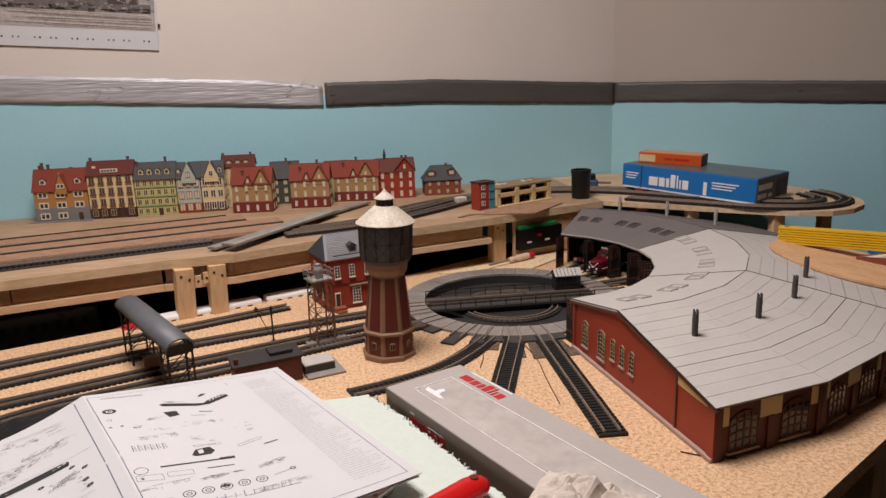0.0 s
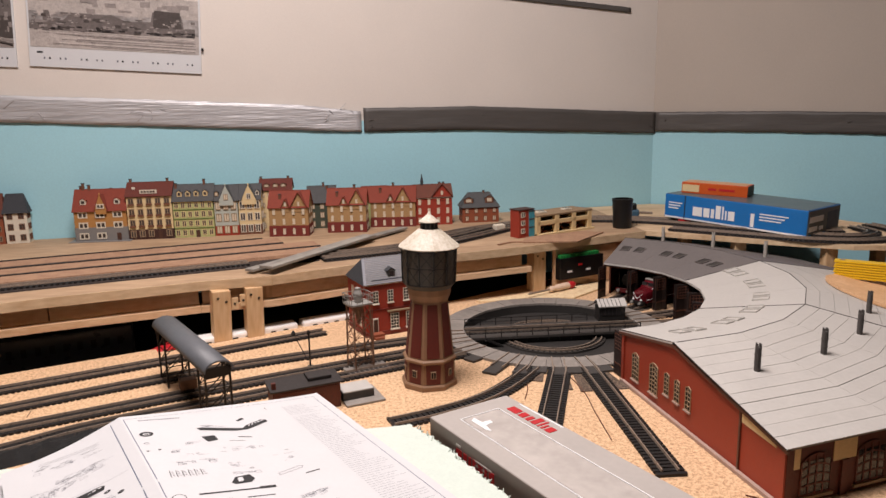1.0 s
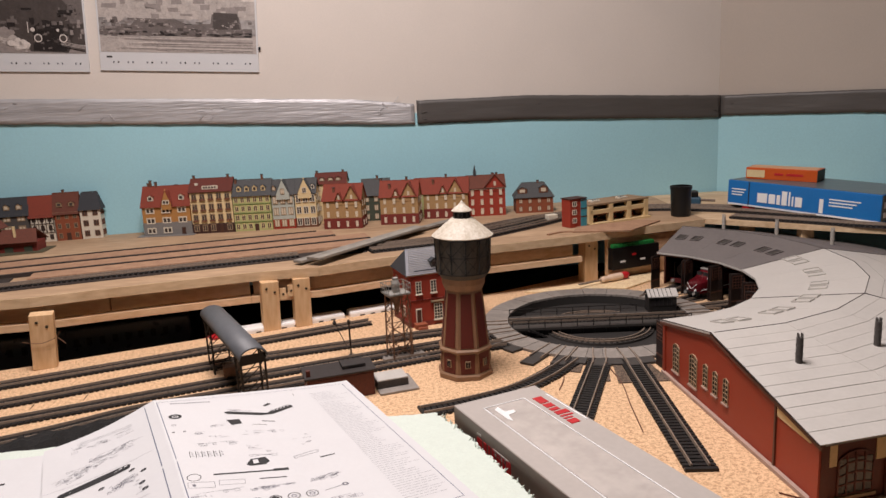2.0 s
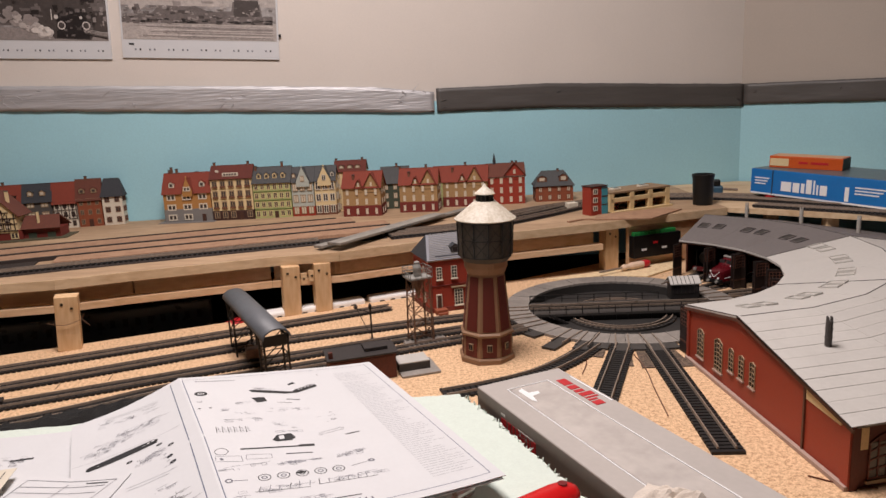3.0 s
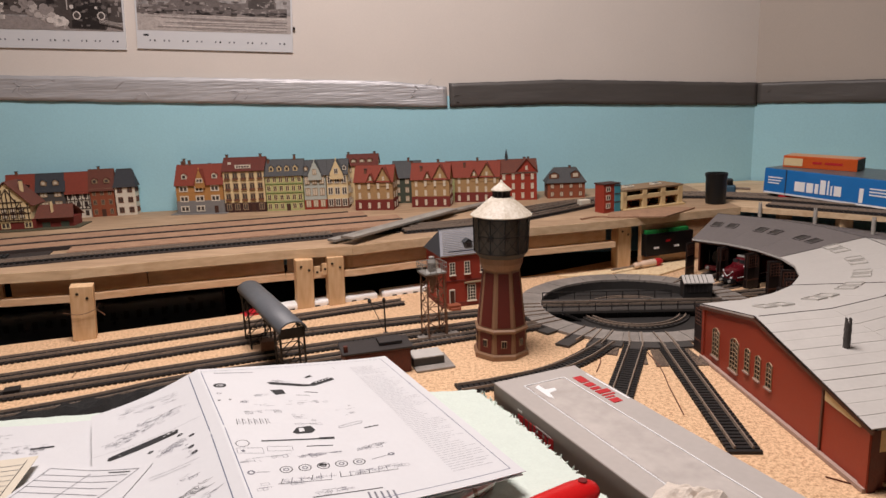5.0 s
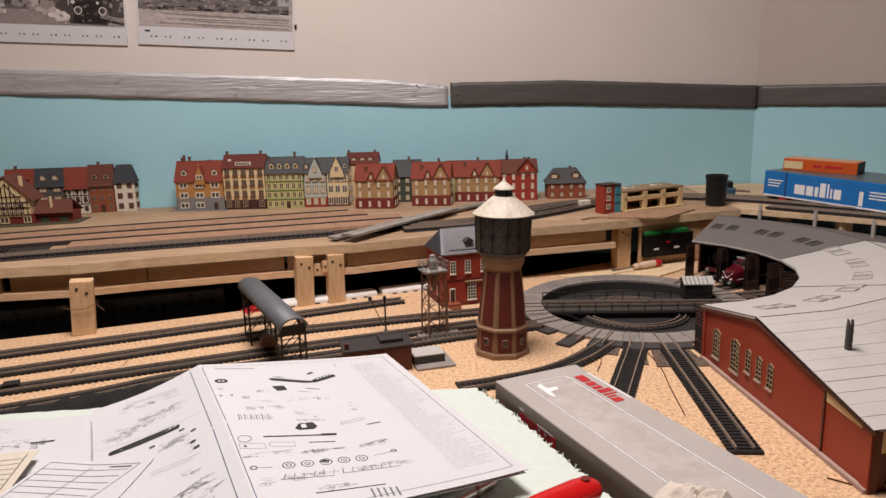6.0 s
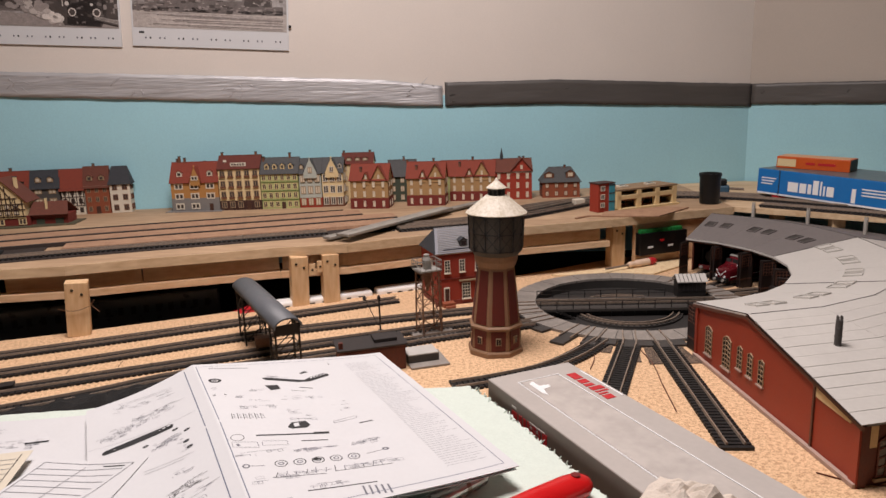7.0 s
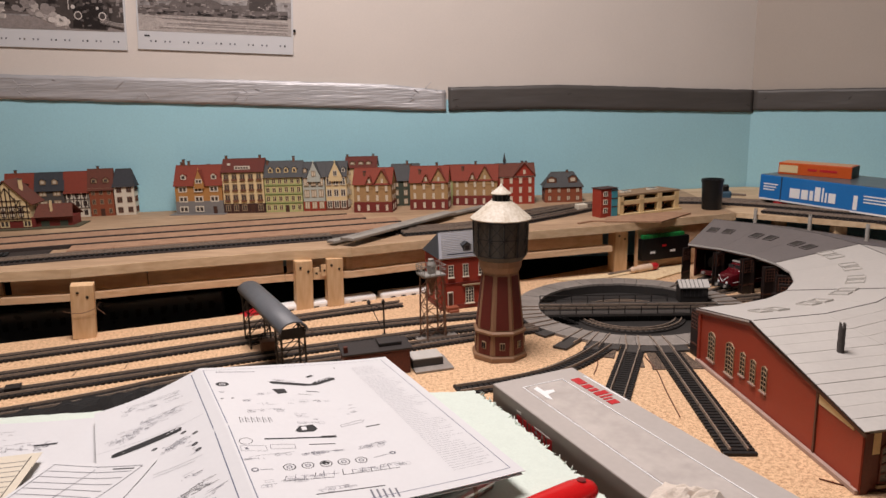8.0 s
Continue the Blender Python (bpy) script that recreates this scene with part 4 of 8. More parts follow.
def house(label, x0, x1, y, d, eave, ridge, wall, roof, floors, cols, base=None, base_h=0.0, turn=0.0, front_gable=(), dormers=(), chimneys=(), pane=BLIND, frame=FRAME, win=(0.006, 0.010), hip=0.0, door_at=None, bands=None, z=DZ, sides=True, show_gable=False, shaded_hip=None):
    """A plastic kit house facing the yard: walls, two roof slopes, each window, and what sits on the roof."""
    w = x1 - x0
    ob = thing("model_house", label, "model house", Matrix.Translation(((x0 + x1) / 2, y, z)) @ Matrix.Rotation(math.radians(turn), 4, "Z"), "model town houses")
    part("wall", gable_body(w, d, eave, ridge - 0.001) if not hip else box(-w / 2, w / 2, 0, d, 0, eave), wall, ob)
    o = 0.0025
    k = o * (ridge - eave) / (d / 2)
    hx = hip * w / 2
    part("roof", roof_plane([(-w / 2 - o, -o, eave - k), (w / 2 + o, -o, eave - k), (w / 2 + o - hx, d / 2, ridge), (-w / 2 - o + hx, d / 2, ridge)]), roof, ob)
    part("roof", roof_plane([(-w / 2 - o, d + o, eave - k), (w / 2 + o, d + o, eave - k), (w / 2 + o - hx, d / 2, ridge), (-w / 2 - o + hx, d / 2, ridge)]), roof, ob)
    part("ridge_tile", box(-w / 2 - o + hx, w / 2 + o - hx, d / 2 - 0.001, d / 2 + 0.001, ridge + 0.0005, ridge + 0.0022), roof, ob)
    if hip:
        for s in (-1, 1):
            part("roof", roof_plane([(s * (w / 2 + o), -o, eave - k), (s * (w / 2 + o), d + o, eave - k), (s * (w / 2 + o - hx), d / 2, ridge)]), shaded_hip or roof, ob)
    part("eave_board", box(-w / 2 - o, w / 2 + o, -0.0022, -0.0002, eave - 0.003, eave - 0.001), frame, ob)
    if base:
        part("ground_floor", box(-w / 2 - 0.0008, w / 2 + 0.0008, -0.0008, d + 0.0008, 0, base_h, bevel=0.0003), base, ob)
    for g, bw, bh, top in front_gable:
        part("front_gable", gable_body(bw, 0.014, 0.012, top - bh + 0.012, cross=True), wall, ob).matrix_basis = Matrix.Translation((g, -0.0052 if show_gable else -0.0012, bh - 0.012))
        for s in (-1, 1):
            part("gable_roof", roof_plane([(g + s * (bw / 2 + 0.002), -0.0045, bh - 0.003), (g, -0.0045, top), (g, d / 2, top), (g + s * (bw / 2 + 0.002), d / 2, bh - 0.003)], 0.0014), roof, ob)
        window_on(ob, g, bh + 0.001, win[0] * 0.8, win[1] * 0.7, -0.0054 if show_gable else -0.0014, frame, pane)
        if show_gable:
            part("gable_finial", lathe([(0.0016, top - 0.001), (0.0018, top + 0.002), (0.0006, top + 0.004)], 8, m=Matrix.Translation((g, -0.003, 0))), wall, ob)
    h = eave / floors
    for f in range(floors):
        zz = f * h + (h - win[1]) / 2
        if bands and f:
            part("string_course", box(-w / 2 - 0.0005, w / 2 + 0.0005, -0.0012, 0.0, f * h - 0.0008, f * h + 0.0008), bands, ob)
        for c in range(cols):
            xx = -w / 2 + w * (c + 0.5) / cols
            if f == 0 and door_at == c:
                part("door", box(xx - 0.0045, xx + 0.0045, -0.0014, 0.0, 0, h * 0.78, bevel=0.0003), DOOR, ob)
                continue
            proud = -0.0009 if f == 0 and base else -0.0013 if f == floors - 1 and any(abs(xx - g) < bw / 2 + win[0] for g, bw, bh, top in front_gable) else -0.0001
            window_on(ob, xx, zz, win[0], win[1], proud, frame, pane)
        if sides:
            for s in (-1, 1):
                for yy in (d * 0.3, d * 0.7):
                    window_on(ob, 0, 0, win[0] * 0.9, win[1], 0, frame, pane, Matrix.Translation((s * (w / 2 + (0.0009 if f == 0 and base else 0.0001)), yy, zz)) @ Matrix.Rotation(s * math.pi / 2, 4, "Z"))
    for dx, dw, dh in dormers:
        f = 0.30
        dormer(ob, dx, d / 2 * f - 0.004, eave + (ridge - eave) * f - 0.001, dw, dh, frame, roof, pane)
    for cx, cy, ch in chimneys:
        chimney(ob, cx, d * cy, eave + (ridge - eave) * (1 - abs(cy - 0.5) * 2), ch)
    return ob


# terrace on the town's west side
house("white-rendered town house with charcoal hipped roof", -0.630, -0.586, 1.685, 0.030, 0.071, 0.105, W_WHITE, DARK_TILE, 3, 2, hip=0.35, pane=DIM, frame=W_BROWN, win=(0.0085, 0.0105), turn=9)
house("brown town house with bay window and dormers", -0.684, -0.632, 1.677, 0.030, 0.066, 0.107, W_RUST, BROWN_ROOF, 3, 3, dormers=((-0.013, 0.012, 0.008), (0.013, 0.012, 0.008)), chimneys=((-0.005, 0.5, 0.007),), pane=DIM, door_at=1, turn=9)
half_a = house("half-timbered white house with red roof", -0.736, -0.686, 1.669, 0.030, 0.062, 0.103, W_WHITE, RED_ROOF, 3, 3, frame=TIMBER, pane=DIM, bands=TIMBER, turn=9)
house("slate grey town house with two dormers", -0.798, -0.738, 1.661, 0.030, 0.068, 0.103, W_SLATE, DARK_TILE, 3, 2, dormers=((-0.013, 0.012, 0.009), (0.013, 0.012, 0.009)), win=(0.012, 0.009), pane=BLIND, turn=9)
half_b = house("white half-timbered house with red roof and skylight", -0.862, -0.800, 1.653, 0.030, 0.066, 0.103, W_WHITE, RED_ROOF, 3, 3, frame=TIMBER, pane=DIM, dormers=((0.008, 0.022, 0.005),), chimneys=((-0.01, 0.5, 0.008),), turn=9)
for ob, w, eave in ((half_a, 0.050, 0.062), (half_b, 0.062, 0.066)):
    for c in range(7):
        x = -w / 2 + 0.001 + (w - 0.002) * c / 6
        part("timber", box(x - 0.0008, x + 0.0008, -0.0008, 0.0, eave / 3, eave - 0.002), TIMBER, ob)
    for f in (1, 2):
        for c in range(6):
            if c in (0, 2, 3, 5):
                x, s = -w / 2 + 0.001 + (w - 0.002) * c / 6, (w - 0.002) / 6
                a, b = (x, x + s) if (c + f) % 2 else (x + s, x)
                part("timber", bar((a, -0.0003, eave / 3 * f + 0.001), (b, -0.0003, eave / 3 * (f + 1) - 0.002), 0.0008, 0.0010), TIMBER, ob)
# the big row
house("ochre town house with red roof and stone ground floor", -0.481, -0.373, 1.665, 0.055, 0.069, 0.110, W_ORANGE, RED_ROOF, 3, 3, STONE, 0.031, front_gable=((0.004, 0.022, 0.072, 0.102),), dormers=((-0.034, 0.012, 0.009), (0.036, 0.012, 0.009)), chimneys=((-0.045, 0.6, 0.016), (-0.038, 0.5, 0.014), (-0.026, 0.5, 0.010), (0.018, 0.6, 0.010)), win=(0.0150, 0.0092), door_at=2, frame=W_WHITE, pane=DIM, show_gable=True)
hotel = house("cream five-storey town house with dark shopfront and red roof", -0.371, -0.277, 1.668, 0.055, 0.096, 0.122, W_CREAM, MAROON_ROOF, 4, 5, W_DARK, 0.022, chimneys=((-0.042, 0.5, 0.008), (0.036, 0.5, 0.008)), win=(0.009, 0.012), pane=DIM, door_at=3)
sign = part("roof_sign", box(-0.018, 0.018, 0.0015, 0.0030, 0.1005, 0.1085), W_WHITE, hotel, "pale roof sign with dark lettering bars")
for k in range(5):
    part("letter_bar", box(-0.015 + 0.0062 * k, -0.0108 + 0.0062 * k, 0.0010, 0.0016, 0.1025, 0.1065), W_DARK, sign)
part("skylight", box(-0.036, -0.029, 0.0100, 0.0125, 0.1095, 0.1145), W_WHITE, hotel)
for f in (1, 2, 3):
    for c in range(5):
        x = -0.047 + 0.094 * (c + 0.5) / 5
        part("balcony", box(x - 0.0062, x + 0.0062, -0.0032, -0.0002, 0.024 * f + 0.0030, 0.024 * f + 0.0070), W_BROWN, hotel)
house("pale green town house with balconied front and slate roof", -0.275, -0.190, 1.670, 0.055, 0.082, 0.114, W_LIME, GREY_TILE, 4, 6, None, 0, dormers=((-0.028, 0.010, 0.009), (-0.010, 0.010, 0.009), (0.008, 0.010, 0.009), (0.027, 0.010, 0.009)), chimneys=((-0.038, 0.4, 0.010), (0.022, 0.5, 0.011)), win=(0.007, 0.011), bands=GREEN_BAND, door_at=3, frame=W_CREAM, pane=DIM)
house("pale grey gabled town house with red shop window", -0.188, -0.138, 1.675, 0.05, 0.080, 0.110, W_GREY, GREY_TILE, 3, 3, W_RED, 0.022, front_gable=((0.002, 0.030, 0.080, 0.112),), dormers=((-0.019, 0.008, 0.008),), win=(0.009, 0.015), show_gable=True)
house("cream and grey gabled town house with brown shopfront", -0.136, -0.088, 1.678, 0.05, 0.080, 0.110, W_CREAM, GREY_TILE, 3, 3, W_BROWN, 0.022, front_gable=((0.000, 0.030, 0.080, 0.112),), dormers=((0.018, 0.008, 0.008),), win=(0.009, 0.015), pane=DIM, frame=W_WHITE, show_gable=True)
house("tall cream house with maroon roof behind the villa", -0.094, -0.022, 1.722, 0.05, 0.094, 0.116, W_CREAM, MAROON_ROOF, 4, 5, dormers=((-0.02, 0.012, 0.006), (0.0, 0.012, 0.006), (0.018, 0.012, 0.006)), chimneys=((-0.034, 0.5, 0.006), (0.028, 0.5, 0.006)))
house("olive brick villa with red gabled roof on maroon plinth", -0.066, 0.020, 1.628, 0.055, 0.065, 0.097, W_OLIVE, RED_ROOF, 3, 4, W_MAROON, 0.024, front_gable=((0.023, 0.034, 0.066, 0.096), (-0.006, 0.015, 0.066, 0.082)), chimneys=((-0.020, 0.25, 0.010),), win=(0.0042, 0.0115), frame=W_WHITE, turn=-7)
house("dark green house with grey slate roof", 0.014, 0.078, 1.722, 0.05, 0.062, 0.096, W_GREENISH, GREY_TILE, 3, 3, chimneys=((0.012, 0.4, 0.008), (0.004, 0.5, 0.008)), win=(0.007, 0.011))
house("olive brick villa with red roof and dark base", 0.060, 0.146, 1.648, 0.055, 0.064, 0.096, W_OLIVE, RED_ROOF, 3, 4, W_MAROON, 0.024, front_gable=((0.023, 0.034, 0.065, 0.095), (-0.006, 0.015, 0.065, 0.081)), chimneys=((-0.022, 0.25, 0.010), (0.016, 0.5, 0.008)), win=(0.0042, 0.0115), frame=W_WHITE, turn=-7)
house("pale house with red roof behind the brick villas", 0.140, 0.200, 1.735, 0.045, 0.060, 0.090, W_LIME, RED_ROOF, 3, 3, win=(0.0062, 0.011))
house("long olive brick villa with red gabled roof", 0.158, 0.262, 1.700, 0.055, 0.060, 0.092, W_OLIVE, RED_ROOF, 3, 5, W_MAROON, 0.023, front_gable=((0.023, 0.034, 0.061, 0.091), (-0.006, 0.015, 0.061, 0.077)), chimneys=((-0.030, 0.3, 0.010), (0.000, 0.5, 0.008)), win=(0.0042, 0.0115), frame=W_WHITE, turn=-7)
red_school = house("tall red brick house with front gable and ridge turret", 0.262, 0.350, 1.705, 0.06, 0.066, 0.092, W_RED, BROWN_ROOF, 3, 4, front_gable=((0.020, 0.046, 0.070, 0.096),), chimneys=((0.018, 0.6, 0.010), (0.028, 0.6, 0.010)), win=(0.0050, 0.012), frame=W_WHITE)
part("turret", lathe([(0.0035, 0.088), (0.0035, 0.098), (0.0042, 0.099), (0.0004, 0.118)], 8, m=Matrix.Translation((-0.024, 0.03, 0))), DARK_TILE, red_school)
house("low rust brick house with grey half-hipped roof", 0.376, 0.464, 1.715, 0.055, 0.038, 0.068, W_RUST, GREY_TILE, 2, 4, dormers=((-0.028, 0.022, 0.010), (0.022, 0.020, 0.012)), hip=0.45, win=(0.0062, 0.010), chimneys=((0.012, 0.5, 0.005),), frame=W_BROWN)
terr = thing("model_house", "half-timbered guest house with steep brown roof and shed wing", "model house", Matrix.Translation((-0.775, 1.520, DZ)) @ Matrix.Rotation(math.radians(8), 4, "Z"), "model town houses")
part("ground_floor", box(-0.07, 0.045, 0, 0.07, 0, 0.022, bevel=0.0005), W_MAROON, terr)
part("gable_wall", gable_body(0.085, 0.055, 0.040, 0.082, cross=True), W_CREAM, terr).matrix_basis = Matrix.Translation((-0.005, -0.002, 0.018))
for s in (-1, 1):
    part("roof", roof_plane([(-0.005 + s * 0.050, -0.006, 0.050), (-0.005, -0.006, 0.102), (-0.005, 0.06, 0.102), (-0.005 + s * 0.050, 0.06, 0.050)], 0.002), BROWN_ROOF, terr)
for a, b in (((-0.040, 0.036), (-0.022, 0.048)), ((0.030, 0.036), (0.012, 0.048)), ((-0.022, 0.060), (-0.005, 0.088)), ((0.012, 0.060), (-0.005, 0.088)), ((-0.040, 0.048), (-0.022, 0.036)), ((0.030, 0.048), (0.012, 0.036)), ((-0.022, 0.048), (-0.030, 0.060)), ((0.012, 0.048), (0.020, 0.060))):
    part("timber", bar((a[0], -0.0026, a[1]), (b[0], -0.0026, b[1]), 0.0012, 0.0014), TIMBER, terr)
for x in (-0.044, -0.031, -0.022, -0.0135, -0.005, 0.0035, 0.012, 0.021, 0.034):
    part("timber", box(x - 0.0009, x + 0.0009, -0.0032, -0.0018, 0.020, 0.056 + (0.030 if abs(x + 0.005) < 0.01 else 0.010 if abs(x + 0.005) < 0.02 else 0)), TIMBER, terr)
for z in (0.022, 0.036, 0.048, 0.060):
    w = 0.044 if z < 0.058 else 0.030
    part("timber", box(-0.005 - w, -0.005 + w, -0.0034, -0.0018, z - 0.0009, z + 0.0009), TIMBER, terr)
for x in (-0.032, -0.013, 0.004, 0.021):
    for z in (0.026, 0.039):
        window_on(terr, x, z, 0.008, 0.007, -0.0022, TIMBER, BLIND)
for x, wdt in ((-0.05, 0.012), (-0.015, 0.014), (0.03, 0.012)):
    window_on(terr, x, 0.005, wdt, 0.010, -0.0002, W_CREAM, DIM)
part("barn_wing", box(0.045, 0.118, 0.008, 0.055, 0, 0.022, bevel=0.0004), W_MAROON, terr)
part("roof", roof_plane([(0.042, 0.0, 0.021), (0.122, 0.0, 0.021), (0.112, 0.032, 0.046), (0.042, 0.032, 0.046)], 0.0018), BROWN_ROOF, terr)
part("roof", roof_plane([(0.042, 0.062, 0.021), (0.122, 0.062, 0.021), (0.112, 0.032, 0.046), (0.042, 0.032, 0.046)], 0.0018), BROWN_ROOF, terr)
part("chimney", box(0.073, 0.077, 0.012, 0.016, 0.026, 0.056), W_CREAM, terr)
chimney(terr, 0.018, 0.02, 0.085, 0.018, 0.006, W_CREAM)
for x in (0.062, 0.100):
    part("barn_door", box(x - 0.008, x + 0.008, 0.0068, 0.008, 0, 0.013), W_GREENISH, terr)
solo("ground_mat", prism([(-0.92, 1.478), (-0.74, 1.498), (-0.64, 1.528), (-0.65, 1.60), (-0.92, 1.58)], DZ, DZ + 0.002), tone("mossy_base", "4f4a36", 0.3, scale=150, rough=0.9, bump=0.4), "mossy brown base plate under the guest house", "base plate")
solo("base_plate", prism([(-0.495, 1.655), (-0.365, 1.650), (-0.365, 1.73), (-0.495, 1.73)], DZ, DZ + 0.0015), STONE, "thin grey base plate under the ochre house", "base plate")

# flat-roofed modern building with its block
MOD = Matrix.Translation((0.500, 1.494, DZ)) @ Matrix.Rotation(math.radians(27), 4, "Z")
TEAL = tone("teal_plastic", "3f8fa0", 0.1, scale=80, rough=0.5)
mod = thing("model_building", "cream flat-roofed model building with red and teal block", "model building", MOD)
part("floor_slab", box(0.0, 0.165, -0.006, 0.062, 0, 0.004), CREAM, mod)
part("back_wall", box(0.002, 0.160, 0.056, 0.060, 0.004, 0.040), CREAM, mod)
part("roof", box(-0.002, 0.163, 0.000, 0.064, 0.040, 0.044, bevel=0.0006), tone("brown_flat_roof", "8a7358", 0.12, scale=60, rough=0.8), mod, "dusty brown flat roof")
for x in (0.004, 0.058, 0.108, 0.156):
    part("pillar", box(x - 0.006, x + 0.006, 0.000, 0.010, 0.004, 0.040, bevel=0.0006), CREAM, mod)
part("balcony_front", box(0.002, 0.160, 0.000, 0.004, 0.022, 0.031, bevel=0.0005), CREAM, mod)
part("side_wall", box(0.001, 0.005, 0.004, 0.058, 0.004, 0.040), CREAM, mod)
part("side_wall", box(0.157, 0.161, 0.004, 0.058, 0.004, 0.040), CREAM, mod)
part("intermediate_floor", box(0.005, 0.157, 0.006, 0.056, 0.019, 0.022), W_RUST, mod)
for x in (0.03, 0.082, 0.132):
    part("shop_window", box(x - 0.016, x + 0.016, 0.030, 0.031, 0.005, 0.018), PANE, mod)
    part("display", box(x - 0.010, x + 0.010, 0.024, 0.028, 0.0042, 0.010), W_RUST, mod)
for x in (0.035, 0.110):
    sk = part("skylight", box(x - 0.011, x + 0.011, 0.020, 0.034, 0.044, 0.048, bevel=0.0006), W_WHITE, mod)
    part("pane", box(x - 0.008, x + 0.008, 0.023, 0.031, 0.048, 0.0484), PANE, sk)
part("block", box(-0.045, -0.004, 0.006, 0.034, 0.0, 0.058, bevel=0.0006), W_RED, mod, "dark red stair block")
part("teal_panel", box(-0.018, -0.0035, 0.0045, 0.0065, 0.001, 0.057), TEAL, mod)
part("block_roof", box(-0.046, -0.003, 0.004, 0.036, 0.058, 0.060), W_DARK, mod)
for z in (0.010, 0.027, 0.044):
    window_on(mod, -0.034, z, 0.008, 0.008, 0.0058, W_WHITE, PANE)
    part("teal_band", box(-0.0185, -0.003, 0.0040, 0.0050, z + 0.010, z + 0.012), W_DARK, mod)
solo("model_van", box(-0.012, 0.012, -0.008, 0.008, 0, 0.015, bevel=0.0015), W_WHITE, "small white model van beside the modern building", "model van", m=Matrix.Translation((0.435, 1.575, DZ + 0.001)) @ Matrix.Rotation(math.radians(20), 4, "Z"))
solo("card_sheet", prism([(0.452, 1.425), (0.560, 1.408), (0.648, 1.500), (0.600, 1.520), (0.470, 1.478)], DZ + 0.0004, DZ + 0.003), CORK, "loose brown card sheet lying under the building", "card")
solo("cork_offcut", sweep(spline([(0.40, 1.415), (0.43, 1.435), (0.46, 1.432)], 0.01), [(-0.003, 0), (0.003, 0), (0.003, 0.003), (-0.003, 0.003)], z=DZ), CORK, "short brown cork offcut on the deck", "offcut")

# black pot and clamp
jar = thing("black_pot", "matt black plastic pot standing on the deck", "pot", Matrix.Translation((0.712, 1.560, DZ)) @ Matrix.Diagonal((0.9, 0.9, 0.97, 1)))
part("body", lathe([(0.021, 0), (0.0225, 0.002), (0.0242, 0.062)], 32), BLACKISH, jar)
part("rim", lathe([(0.0252, 0.060), (0.0256, 0.061), (0.0256, 0.067), (0.0225, 0.0675), (0.0222, 0.060)], 32), BLACKISH, jar)
BLUE_METAL = tone("blue_grey_enamel", "3f5c6e", 0.15, scale=60, rough=0.4)
clamp = thing("bench_vice", "small blue-grey clamp with black jaws", "vice", Matrix.Translation((0.775, 1.690, DZ)) @ Matrix.Rotation(math.radians(-15), 4, "Z"))
part("body", box(-0.028, 0.028, -0.014, 0.014, 0, 0.022, bevel=0.004), BLUE_METAL, clamp)
part("jaw", box(-0.034, -0.014, -0.012, 0.012, 0.020, 0.040, bevel=0.003), BLACKISH, clamp)
part("jaw", box(0.006, 0.022, -0.012, 0.012, 0.020, 0.036, bevel=0.003), BLACKISH, clamp)
part("screw", rod((0.022, 0, 0.014), (0.060, 0, 0.012), 0.003, 10), RAIL, clamp)

# blue and orange cartons
B_BLUE = tone("blue_printed_card", "1f6fb5", 0.06, scale=30, rough=0.35, bump=0.03)
B_WHITE = tone("white_print", "e6e6e6", 0.03, scale=60, rough=0.4, bump=0)
B_GREY = tone("grey_photo_print", "5a6468", 0.3, scale=40, rough=0.35, bump=0)
B_ORANGE = tone("orange_printed_card", "c4541d", 0.08, scale=30, rough=0.4, bump=0.03)
B_RED = tone("red_print", "b8232a", 0.08, scale=60, rough=0.4, bump=0)
B_NAVY = tone("navy_print", "2a3d55", 0.1, scale=60, rough=0.4, bump=0)
CARTON = Matrix.Translation((0.836, 1.615, DZ + 0.0125)) @ Matrix.Rotation(math.radians(-58), 4, "Z") @ Matrix.Rotation(math.radians(2.0), 4, "Y")
carton = thing("carton", "long blue printed cardboard carton lying on the tracks", "carton", CARTON)
CL, CW, CH = 0.322, 0.150, 0.054
part("box", box(0, CL, 0, CW, 0, CH, bevel=0.0012), B_BLUE, carton)
part("lid_top", box(0.002, CL - 0.002, 0.002, CW - 0.002, CH, CH + 0.0006), B_GREY, carton, "grey photo print on the lid")
part("end_print", box(CL, CL + 0.0006, 0.002, CW - 0.002, 0.004, CH - 0.002), B_GREY, carton, "grey photo end panel")
part("white_edge", box(0.002, CL - 0.002, -0.0006, 0, 0.0005, 0.004), B_WHITE, carton)
# brand mark as plain upright strokes
x = 0.072
for wdt, hgt in ((0.025, 0.020), (0.017, 0.020), (0.010, 0.020), (0.014, 0.029), (0.006, 0.029), (0.006, 0.020), (0.017, 0.020)):
    part("brand_stroke", box(x, x + wdt - 0.0025, -0.0007, 0, 0.012, 0.012 + hgt), B_WHITE, carton)
    x += wdt + 0.001
for x0, w, zs in ((0.010, 0.034, (0.034, 0.028, 0.022)), (0.225, 0.060, (0.034, 0.028, 0.022))):
    for k, z in enumerate(zs):
        part("text_bar", box(x0, x0 + w * (1 - 0.12 * k), -0.0007, 0, z, z + 0.0025), B_WHITE, carton)
part("strap_line", box(0.050, 0.0525, -0.0008, 0, 0.002, CH), B_NAVY, carton)
part("white_figure", box(0.206, 0.214, -0.0007, 0, 0.006, 0.034), B_WHITE, carton)
